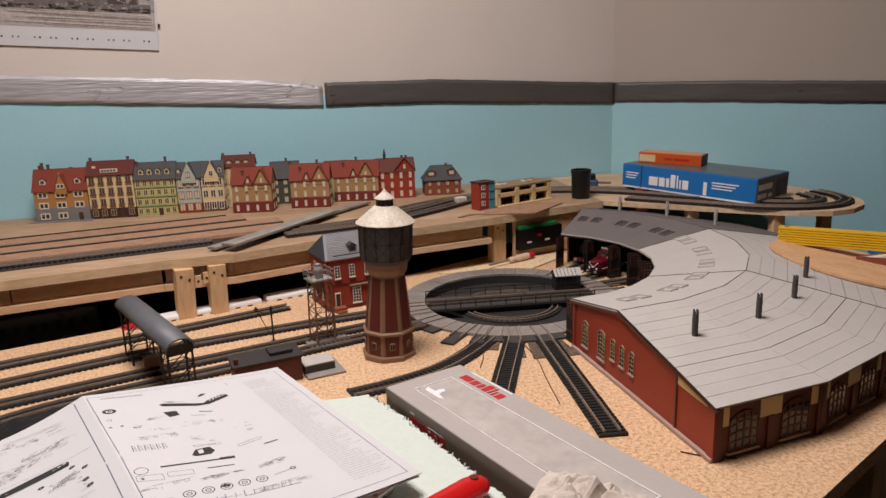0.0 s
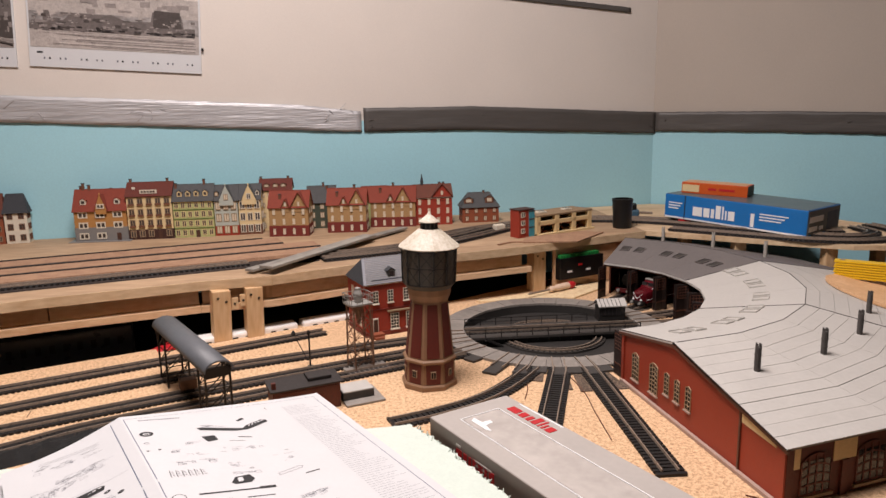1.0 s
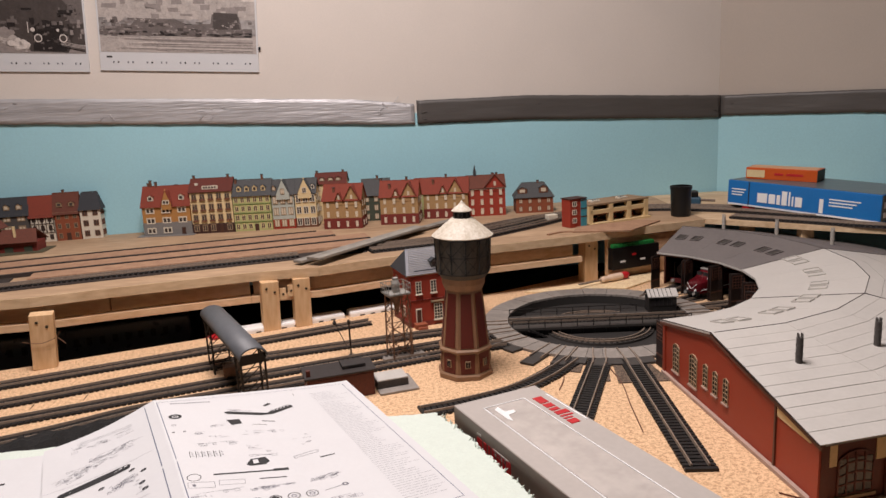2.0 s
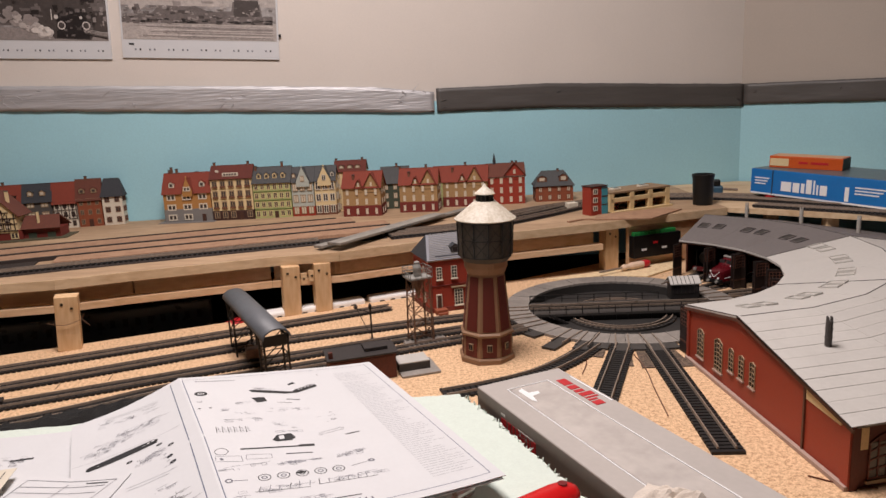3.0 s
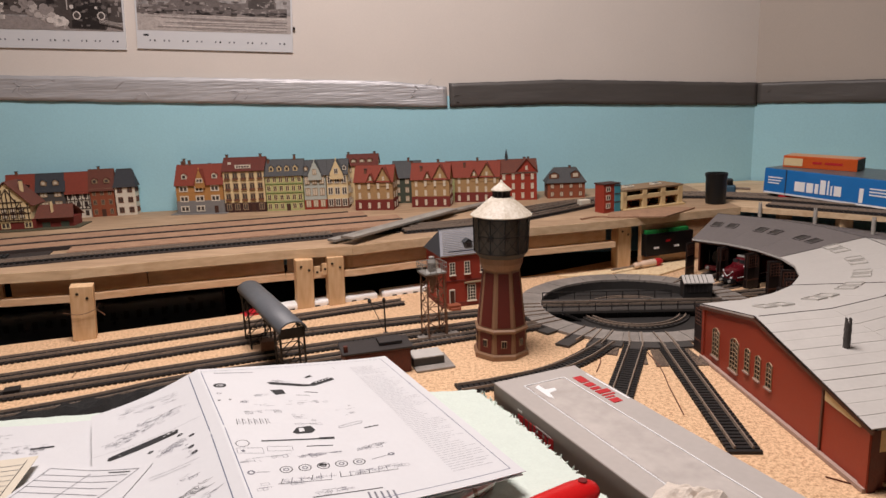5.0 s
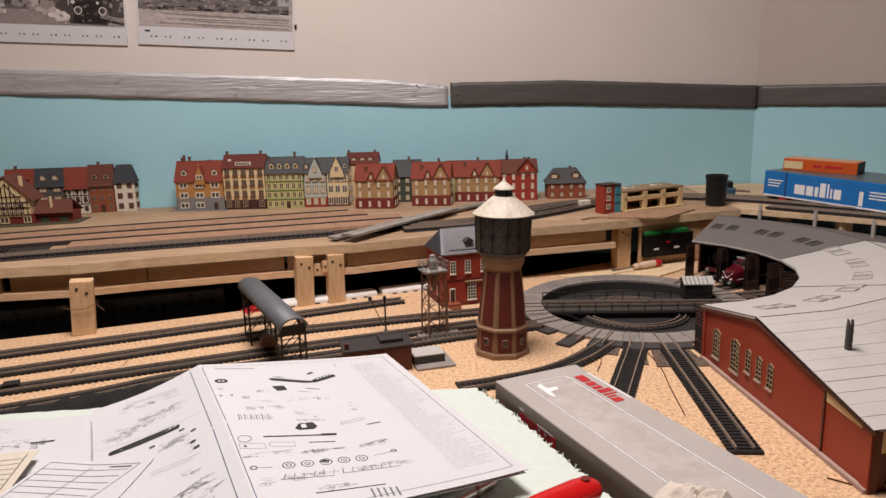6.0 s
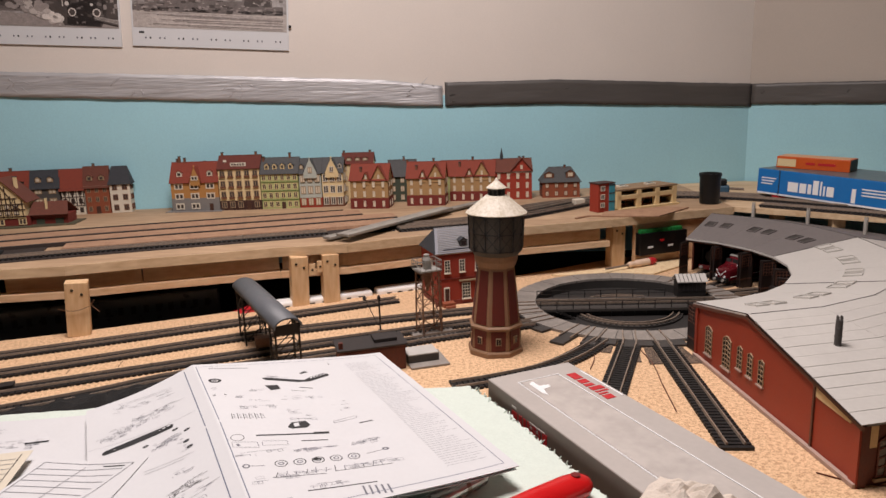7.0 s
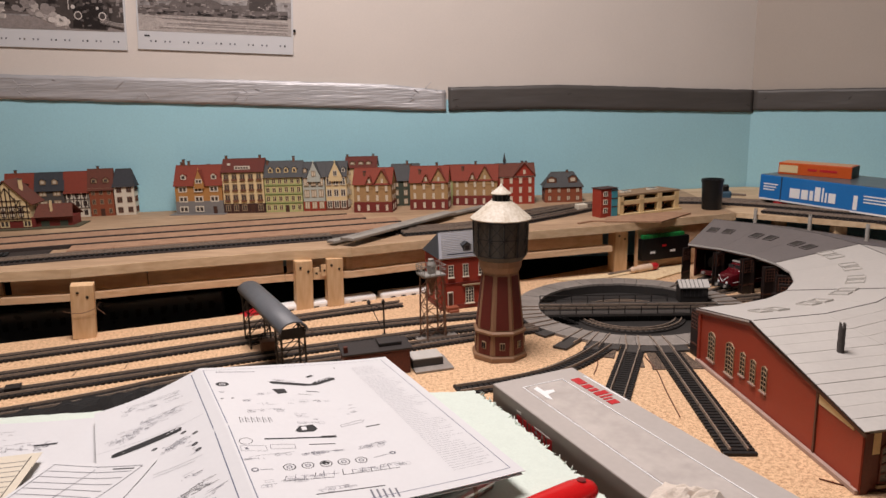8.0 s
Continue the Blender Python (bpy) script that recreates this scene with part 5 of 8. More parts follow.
for k, (y0, y1, z0, z1, mt) in enumerate(((0.008, 0.070, 0.028, 0.040, B_WHITE), (0.008, 0.045, 0.010, 0.020, B_WHITE), (0.055, 0.072, 0.010, 0.018, B_WHITE), (0.090, 0.142, 0.008, 0.044, B_NAVY))):
    part("end_mark", box(CL + 0.0006, CL + 0.0011, y0, y1, z0, z1), mt, carton)
solo("red_spacer", lathe([(0.014, 0), (0.015, 0.002), (0.015, 0.009), (0.014, 0.0105)], 20), B_RED, "small red plastic cap propping up the carton", "cap", m=Matrix.Translation((0.872, 1.585, DZ + 0.0003)))
oc = thing("carton", "small orange printed carton on the blue one", "carton", CARTON @ Matrix.Translation((0.018, 0.035, CH + 0.0008)) @ Matrix.Rotation(math.radians(14), 4, "Z"))
part("box", box(0, 0.145, 0, 0.055, 0, 0.025, bevel=0.0008), B_ORANGE, oc)
part("end_print", box(0.145, 0.1456, 0.001, 0.054, 0.001, 0.024), W_GREENISH, oc)
part("side_print", box(0.002, 0.040, -0.0006, 0, 0.004, 0.020), W_CREAM, oc)
for x0, x1 in ((0.060, 0.078), (0.084, 0.118)):
    part("text_bar", box(x0, x1, -0.0006, 0, 0.010, 0.015), B_RED, oc)
part("top_print", box(0.004, 0.141, 0.003, 0.052, 0.025, 0.0255), tone("pale_orange_print", "cf9a6c", 0.1, scale=40, rough=0.4), oc)

# ---- strips, tracks and planks on the upper deck ----
run = [(-1.30, 0.845), (-0.80, 1.010), (-0.50, 1.118), (-0.135, 1.225), (0.16, 1.310)]
DARK_BED = tone("dark_bed_and_gap_shade", "2a1f19", 0.3, scale=120, rough=0.8, bump=0.4)
line = spline(run, 0.03)


def strip(u0, u1, h, x0, x1, material, label, name="roadbed_strip", z=DZ):
    seg = [p for p in line if x0 <= p[0] <= x1]
    solo(name, sweep(seg, [(u0, 0), (u1, 0), (u1 - 0.0015, h), (u0 + 0.0015, h)], z=z + 0.0002), material, label, "roadbed", "roadbed strips")


strip(0.118, 0.172, 0.006, -0.49, 0.10, CORK, "light brown roadbed strip along the deck")
strip(0.187, 0.240, 0.006, -1.3, 0.12, CORK, "light brown cork roadbed strip")
strip(0.258, 0.318, 0.006, -1.3, 0.06, CORK, "pale cork roadbed strip beside the town")
# Narrow strips stand flush; their dark colour paints the shade in the gaps.
for u0, u1, x0, x1 in ((0.062, 0.112, -1.3, 0.08), (0.174, 0.185, -1.3, 0.10), (0.242, 0.255, -1.3, 0.06), (0.320, 0.330, -1.3, 0.02), (0.114, 0.172, -1.3, -0.496)):
    strip(u0, u1, 0.0068 if u1 - u0 < 0.02 else 0.002, x0, x1, DARK_BED, "dark brown strip: wide ones track slots, narrow ones painted gap shade", "track_slot")


def offset_run(u, x0, x1, n=6):
    seg = [p for p in line if x0 <= p[0] <= x1]
    k = max(1, len(seg) // n)
    return [(p[0] - math.sin(p[2]) * u, p[1] + math.cos(p[2]) * u) for p in seg[::k]]


track(offset_run(0.088, -1.25, 0.05), DZ + 0.002, "dark brown track in its slot on the deck", 0.0085)
track(offset_run(0.144, -1.25, -0.515, 3), DZ + 0.002, "dark brown track ending at the roadbed strip", 0.0085)
# loose dark tracks sweeping round to the loop
for pts in ([(0.06, 1.345), (0.227, 1.400), (0.36, 1.500), (0.50, 1.620), (0.66, 1.660), (0.80, 1.600), (0.93, 1.470), (1.03, 1.370), (1.11, 1.330), (1.165, 1.360), (1.175, 1.430)],
            [(0.02, 1.370), (0.20, 1.430), (0.33, 1.530), (0.46, 1.640), (0.66, 1.695), (0.83, 1.630), (0.97, 1.500), (1.06, 1.410), (1.12, 1.390)],
            [(0.80, 1.500), (0.90, 1.405), (0.99, 1.320), (1.07, 1.283), (1.15, 1.288), (1.205, 1.330), (1.226, 1.390), (1.222, 1.450)],
            [(0.24, 1.490), (0.36, 1.590), (0.50, 1.665), (0.62, 1.720)]):
    solo("track_bed", sweep(spline(pts, 0.03), [(-0.018, 0), (0.018, 0), (0.016, 0.0012), (-0.016, 0.0012)], z=DZ + 0.0003), DARK_BED, "dark brown bed under the curved deck tracks", "track bed", "deck track beds")
    track(pts, DZ + 0.0016, "dark brown track curving round the end of the deck", 0.0085)
PLANK = mat("grey_weathered_wood", srgb("6c6660"), srgb("a09a90"), scale=30, rough=0.8, bump=0.3, fine=6, stretch=(0.2, 1, 1))
for (ax, ay), (bx, by), w, lift in (((-0.030, 1.250), (0.150, 1.520), 0.030, 0.010), ((-0.060, 1.262), (0.230, 1.640), 0.020, 0.0035)):
    d = math.hypot(bx - ax, by - ay)
    m = Matrix.Translation((ax, ay, DZ + 0.0005 + lift)) @ Matrix.Rotation(math.atan2(by - ay, bx - ax), 4, "Z")
    solo("plank", box(0, d, -w / 2, w / 2, 0, 0.005, bevel=0.0008), PLANK, "grey weathered wooden plank lying across the roadbeds", "plank", "loose planks", m=m)

# ---- under the deck ----
ICE_WHITE = tone("white_train_shell", "f0eeea", 0.04, scale=60, rough=0.3, bump=0)
TRAIN_D = tone("dark_grey_coach", "34383d", 0.2, scale=60, rough=0.3, bump=0)


def coach(a, b, w, h, z, material, label, glass_strip, name="model_coach", nose=None):
    d = math.hypot(b[0] - a[0], b[1] - a[1])
    c = thing(name, label, "model train", Matrix.Translation((*a, z)) @ Matrix.Rotation(math.atan2(b[1] - a[1], b[0] - a[0]), 4, "Z"), "model coaches")
    part("body", box(0, d, -w / 2, w / 2, 0.004, h, bevel=0.004), material, c)
    part("underframe", box(0.006, d - 0.006, -w / 2 + 0.004, w / 2 - 0.004, 0.0, 0.0045), BLACKISH, c)
    k = int(d / 0.022)
    for i in range(k):
        x = 0.012 + (d - 0.024) * (i + 0.5) / k
        part("window", box(x - 0.0042, x + 0.0042, -w / 2 - 0.0004, -w / 2 + 0.001, h * 0.56, h * 0.76), glass_strip, c)
    if nose:
        bm = box(-0.045, 0.001, -w / 2, w / 2, 0.004, h, bevel=0.003)
        for v in bm.verts:
            if v.co.x < -0.02:
                v.co.z = 0.006 + (v.co.z - 0.004) * 0.45
        part("nose", bm, nose, c, "red sloping driving cab")
        part("windscreen", box(-0.030, -0.012, -w / 2 - 0.0004, -w / 2 + 0.001, h * 0.40, h * 0.60), BLACKISH, c)
    return c


coach((-0.170, 1.203), (0.010, 1.278), 0.030, 0.028, -0.019, ICE_WHITE, "white express train car with red cab under the deck", BLACKISH, nose=B_RED)
coach((0.018, 1.281), (0.205, 1.354), 0.030, 0.028, -0.019, ICE_WHITE, "white express coach with small dark windows", BLACKISH)
for a, b in (((-0.98, 1.020), (-0.73, 1.105)), ((-0.72, 1.110), (-0.48, 1.195)), ((-0.47, 1.200), (-0.26, 1.275))):
    coach(a, b, 0.030, 0.068, -0.044, TRAIN_D, "dark grey coach parked in the shade under the deck", BLACKISH)
module = thing("control_module", "black control module with green terminal strips on the panel", "control module", Matrix.Translation((0.521, 1.4285, 0.022)) @ Matrix.Rotation(math.atan2(0.078, 0.203), 4, "Z"))
part("case", box(0.0, 0.112, -0.016, 0.0, 0.0, 0.044, bevel=0.001), BLACKISH, module)
GREEN = tone("green_terminal", "1f7a3a", 0.15, scale=80, rough=0.45)
for k in range(8):
    part("terminal", box(0.003 + 0.0125 * k, 0.0145 + 0.0125 * k, -0.013, -0.003, 0.044, 0.051, bevel=0.0006), GREEN, module)
for x in (0.018, 0.066):
    part("label_mark", box(x, x + 0.012, -0.0166, -0.016, 0.014, 0.018), B_WHITE, module)
part("red_mark", box(0.046, 0.056, -0.0166, -0.016, 0.026, 0.030), B_RED, module)

# ---- the yard ----
STEEL_B = tone("brown_black_lattice", "1d1714", 0.25, scale=120, rough=0.6)
RUST_S = tone("rusty_brown_steel", "7a5a46", 0.25, scale=150, rough=0.65)
PALE_S = tone("pale_grey_railing", "8d8a84", 0.12, scale=120, rough=0.6)
ARCH = tone("slate_arched_roof", "5a5c60", 0.12, scale=60, rough=0.5, bump=0.15)

# covered footbridge-like gantry: arched roof on two lattice towers
GA, GB = Vector((-0.150, 1.066, 0)), Vector((-0.043, 0.868, 0))
gd = (GB - GA).length
GM = Matrix.Translation(GA) @ Matrix.Rotation(math.atan2(GB.y - GA.y, GB.x - GA.x), 4, "Z")
gantry = thing("loading_gantry", "dark lattice gantry with slate-grey arched roof", "gantry", GM)
bm = bmesh.new()
rows = []
for x in (-0.004, gd + 0.004):
    outer, inner = [], []
    for k in range(13):
        a = math.pi * k / 12
        outer.append(bm.verts.new((x, 0.0175 * math.cos(a), 0.076 + 0.0125 * math.sin(a))))
        inner.append(bm.verts.new((x, 0.0160 * math.cos(a), 0.0755 + 0.0112 * math.sin(a))))
    rows.append(outer + inner[::-1])
for i in range(26):
    j = (i + 1) % 26
    bm.faces.new((rows[0][i], rows[1][i], rows[1][j], rows[0][j]))
for r in rows:
    for i in range(12):
        bm.faces.new((r[i], r[i + 1], r[24 - i], r[25 - i]))
bmesh.ops.recalc_face_normals(bm, faces=bm.faces)
roof = part("arched_roof", bm, ARCH, gantry)
for p in roof.data.polygons:
    p.use_smooth = abs(p.normal.x) < 0.5
for x in (0.004, gd - 0.004):
    part("end_arch", box(x - 0.0008, x + 0.0008, -0.0158, 0.0158, 0.066, 0.078), STEEL_B, gantry)
for side in (-0.015, 0.015):
    part("girder", bar((0, side, 0.074), (gd, side, 0.074), 0.0014, 0.003), STEEL_B, gantry)
for x0, x1 in ((0.012, 0.046), (gd - 0.030, gd - 0.004)):
    for x in (x0, x1):
        for side in (-0.0145, 0.0145):
            part("leg", bar((x, side, 0), (x, side, 0.075), 0.0022, 0.0022), STEEL_B, gantry)
    for k in range(3):
        z0, z1 = 0.006 + 0.023 * k, 0.029 + 0.023 * k
        for side in (-0.0145, 0.0145):
            part("brace", bar((x0, side, z0), (x1, side, z1), 0.0010, 0.0010), STEEL_B, gantry)
            part("brace", bar((x0, side, z0), (x1, side, z0), 0.0010, 0.0010), STEEL_B, gantry)
        for x in (x0, x1):
            part("brace", bar((x, -0.0145, z0), (x, 0.0145, z1), 0.0010, 0.0010), STEEL_B, gantry)
            part("brace", bar((x, -0.0145, z0), (x, 0.0145, z0), 0.0010, 0.0010), STEEL_B, gantry)
trolley = thing("hoist_bucket", "small brown hoist bucket hanging under the gantry", "hoist bucket", Matrix.Translation((-0.108, 0.990, 0.010)) @ Matrix.Rotation(0.35, 4, "Z"))
part("bucket", box(-0.011, 0.011, -0.008, 0.008, 0, 0.013, bevel=0.001), RUST_S, trolley)
for x in (-0.010, 0.010):
    part("hanger", bar((x, 0, 0.012), (x * 0.7, 0, 0.024), 0.0008, 0.0008), STEEL_B, trolley)
part("hoist_rope", rod((0, 0, 0.023), (0, 0, 0.064), 0.0004), STEEL_B, trolley)
part("crossbar", bar((-0.008, 0, 0.024), (0.008, 0, 0.024), 0.001, 0.001), STEEL_B, trolley)
part("foot", box(-0.007, 0.007, -0.006, 0.006, -0.010, 0.0005), STEEL_B, trolley)

# lattice sanding tower
sand = thing("sanding_tower", "rusty lattice sanding tower with railed platform and ladder", "lattice tower", Matrix.Translation((0.120, 1.047, 0)) @ Matrix.Rotation(math.radians(25), 4, "Z") @ Matrix.Diagonal((0.84, 0.84, 1.0, 1)))
part("base_slab", box(-0.030, 0.044, -0.026, 0.024, 0, 0.003, bevel=0.0006), CONC, sand, "grey concrete base slab")
for sx in (-1, 1):
    for sy in (-1, 1):
        part("leg", bar((sx * 0.017, sy * 0.016, 0.003), (sx * 0.015, sy * 0.014, 0.098), 0.0022, 0.0022), RUST_S, sand)
for k in range(4):
    z0, z1 = 0.006 + 0.022 * k, 0.028 + 0.022 * k
    for (p, pz), (q, qz) in (((-1, z0), (1, z1)), ((1, z0), (-1, z1)), ((-1, z1), (1, z1))):
        for side in (-1, 1):
            part("brace", bar((p * 0.0165, side * 0.015, pz), (q * 0.0165, side * 0.015, qz), 0.0009, 0.0009), RUST_S, sand)
            part("brace", bar((side * 0.016, p * 0.0155, pz), (side * 0.016, q * 0.0155, qz), 0.0009, 0.0009), RUST_S, sand)
part("platform", box(-0.020, 0.020, -0.018, 0.018, 0.097, 0.0990), PALE_S, sand)
part("hopper", lathe([(0.0015, 0.066), (0.006, 0.082), (0.008, 0.097)], 12), RUST_S, sand)
part("sand_bin", lathe([(0.006, 0.0990), (0.007, 0.108), (0.0075, 0.112), (0.005, 0.117), (0.0052, 0.120), (0.001, 0.1215)], 16), PALE_S, sand)
for (ax, ay), (bx, by) in (((-0.020, -0.018), (0.020, -0.018)), ((0.020, -0.018), (0.020, 0.018)), ((0.020, 0.018), (-0.020, 0.018)), ((-0.020, 0.018), (-0.020, -0.018))):
    bm = bmesh.new()
    for k in range(5):
        x, y = ax + (bx - ax) * k / 4, ay + (by - ay) * k / 4
        bar((x, y, 0.0990), (x, y, 0.1125), 0.0009, 0.0009, bm)
    for z in (0.106, 0.1125):
        bar((ax, ay, z), (bx, by, z), 0.0009, 0.0009, bm)
    part("railing", bm, PALE_S, sand)
for y in (-0.007, 0.003):
    part("ladder_stile", bar((0.0225, y, 0.003), (0.0225, y, 0.104), 0.0009, 0.0009), RUST_S, sand)
for k in range(14):
    part("rung", bar((0.0225, -0.007, 0.008 + 0.007 * k), (0.0225, 0.003, 0.008 + 0.007 * k), 0.0006, 0.0006), RUST_S, sand)

mast = thing("yard_lamp", "dark yard lamp mast with bracing strut", "lamp mast", Matrix.Translation((0.047, 1.064, 0)))
part("pole", rod((0, 0, 0), (0, 0, 0.052), 0.0013, 8), STEEL_B, mast)
part("head", lathe([(0.0022, 0.050), (0.0026, 0.054), (0.0010, 0.057)], 10), STEEL_B, mast)
part("strut", rod((-0.003, 0, 0.010), (-0.022, 0.012, 0.048), 0.0006), STEEL_B, mast)
part("arm_lamp", lathe([(0.0020, 0.046), (0.0034, 0.049), (0.0010, 0.053)], 10, m=Matrix.Translation((-0.023, 0.013, 0))), STEEL_B, mast)
part("arm", rod((-0.023, 0.013, 0.047), (0.0, 0.0, 0.043), 0.0006), STEEL_B, mast)
part("foot", box(-0.004, 0.004, -0.004, 0.004, 0, 0.003), CONC_D, mast)

# ash hut beside the water tower
HUT = Matrix.Translation((0.0935, 0.917, 0)) @ Matrix.Rotation(math.radians(17), 4, "Z")
hut = thing("coal_hut", "dark brown brick hut with flat tarred roof", "hut", HUT)
TAR = tone("tarred_roof", "2c2624", 0.2, scale=60, rough=0.7, bump=0.3)
part("wall", box(-0.084, 0.0, 0.0, 0.036, 0, 0.033, bevel=0.0005), BRICK_D, hut)
part("roof", prism([(-0.087, -0.003), (0.003, -0.003), (0.003, 0.039), (-0.087, 0.039)], 0.033, [0.035, 0.035, 0.037, 0.037]), TAR, hut)
part("roof_vent", box(-0.038, -0.008, 0.010, 0.034, 0.0355, 0.0405, bevel=0.0008), TAR, hut)
part("chimney", box(-0.084, -0.079, 0.004, 0.009, 0.030, 0.043), BRICK_D, hut)
part("end_panel", box(-0.081, -0.003, -0.0008, 0.0, 0.002, 0.030), BRICK_D, hut)
ramp = thing("loading_platform", "grey concrete loading platform beside the hut", "platform", HUT)
part("platform", box(0.0045, 0.046, 0.006, 0.038, 0.003, 0.013, bevel=0.0006), CONC_D, ramp)
part("top", box(0.005, 0.0455, 0.0065, 0.0375, 0.013, 0.0142), tone("pale_concrete_top", "b5b1ab", 0.08, scale=60, rough=0.7), ramp)
part("base_slab", box(0.0045, 0.056, -0.010, 0.046, 0, 0.003, bevel=0.0005), CONC, ramp)

# station house at the turntable
SILVER = tone("silver_slate_plastic", "86868c", 0.08, scale=60, rough=0.5, bump=0.15)
# Hip ends take a darker slate in place of their shade.
station = house("red brick station house with silver slate roof and dormer", -0.062, 0.062, 0, 0.085, 0.090, 0.122, W_RED, SILVER, 2, 0, None, 0, hip=0.22, win=(0.008, 0.016), frame=W_WHITE, pane=DIM, bands=W_MAROON, z=0, shaded_hip=DARK_TILE)
station.matrix_basis = Matrix.Translation((0.190, 1.206, 0)) @ Matrix.Rotation(math.radians(19), 4, "Z")
for x, z, w, hh, nx, ny in ((-0.044, 0.056, 0.009, 0.020, 2, 4), (-0.018, 0.056, 0.009, 0.020, 2, 4), (0.010, 0.056, 0.009, 0.020, 2, 4), (0.040, 0.056, 0.009, 0.020, 2, 4), (-0.012, 0.010, 0.014, 0.026, 3, 5), (0.016, 0.010, 0.014, 0.026, 3, 5), (0.044, 0.010, 0.014, 0.026, 3, 5)):
    lattice_window(w, hh, nx, ny, station, Matrix.Translation((x, -0.0002 if z > 0.02 else -0.0016, z)), W_WHITE)
part("door", box(-0.051, -0.041, -0.0022, -0.0002, 0.008, 0.031, bevel=0.0004), W_WHITE, station)
part("door_leaf", box(-0.0495, -0.0425, -0.0027, -0.0020, 0.008, 0.029), DOOR, station)
part("cornice", box(-0.024, 0.060, -0.004, -0.0002, 0.039, 0.0415), FRAME, station)
for k in range(15):
    f = (k + 0.5) / 15
    part("slate_course", bar((-0.060 + 0.0137 * f, -0.0030 + 0.0455 * f, 0.0908 + 0.0335 * f), (0.060 - 0.0137 * f, -0.0030 + 0.0455 * f, 0.0908 + 0.0335 * f), 0.0008, 0.0008), LIGHT_STACK, station)
dormer(station, -0.012, 0.006, 0.096, 0.013, 0.010, W_SLATE, DARK_TILE, PANE)
part("step", box(-0.056, -0.036, -0.016, -0.001, 0, 0.008, bevel=0.0006), W_RUST, station)
part("step", box(-0.054, -0.038, -0.022, -0.016, 0, 0.004, bevel=0.0006), W_RUST, station)
part("plinth", box(-0.0635, 0.0635, -0.0015, 0.0865, 0, 0.008), W_MAROON, station)
part("snow_guard", box(-0.050, 0.060, -0.0015, -0.0005, 0.094, 0.0955), BLACKISH, station)

solo("board_strip", prism([(0.372, 1.354), (0.45, 1.366), (0.535, 1.348), (0.605, 1.405), (0.625, 1.462), (0.530, 1.425), (0.42, 1.388), (0.345, 1.364)], 0.0003, 0.0036), mat("pale_raw_board", srgb("c8a478"), srgb("f0dcb4"), scale=200, rough=0.7, bump=0.2, fine=3, contrast=(0.35, 0.6)), "pale raw board strip behind the turntable", "board")
# screwdriver lying behind the turntable
CLEAR = tone("clear_amber_plastic", "dcc0a8", 0.15, scale=60, rough=0.12, bump=0)
sd = thing("screwdriver", "screwdriver with clear handle and red end", "screwdriver", Matrix.Translation((0.448, 1.363, 0.0112)) @ Matrix.Rotation(math.atan2(0.060, 0.112), 4, "Z") @ Matrix.Rotation(math.pi / 2, 4, "Y"))
part("shaft", lathe([(0.0010, 0.0), (0.0022, 0.006), (0.0020, 0.060)], 10), RAIL, sd)
part("handle", lathe([(0.004, 0.056), (0.0062, 0.062), (0.0050, 0.072), (0.0072, 0.080), (0.0072, 0.108)], 12), CLEAR, sd)
part("end_cap", lathe([(0.0073, 0.108), (0.0075, 0.120), (0.005, 0.126)], 12), B_RED, sd)

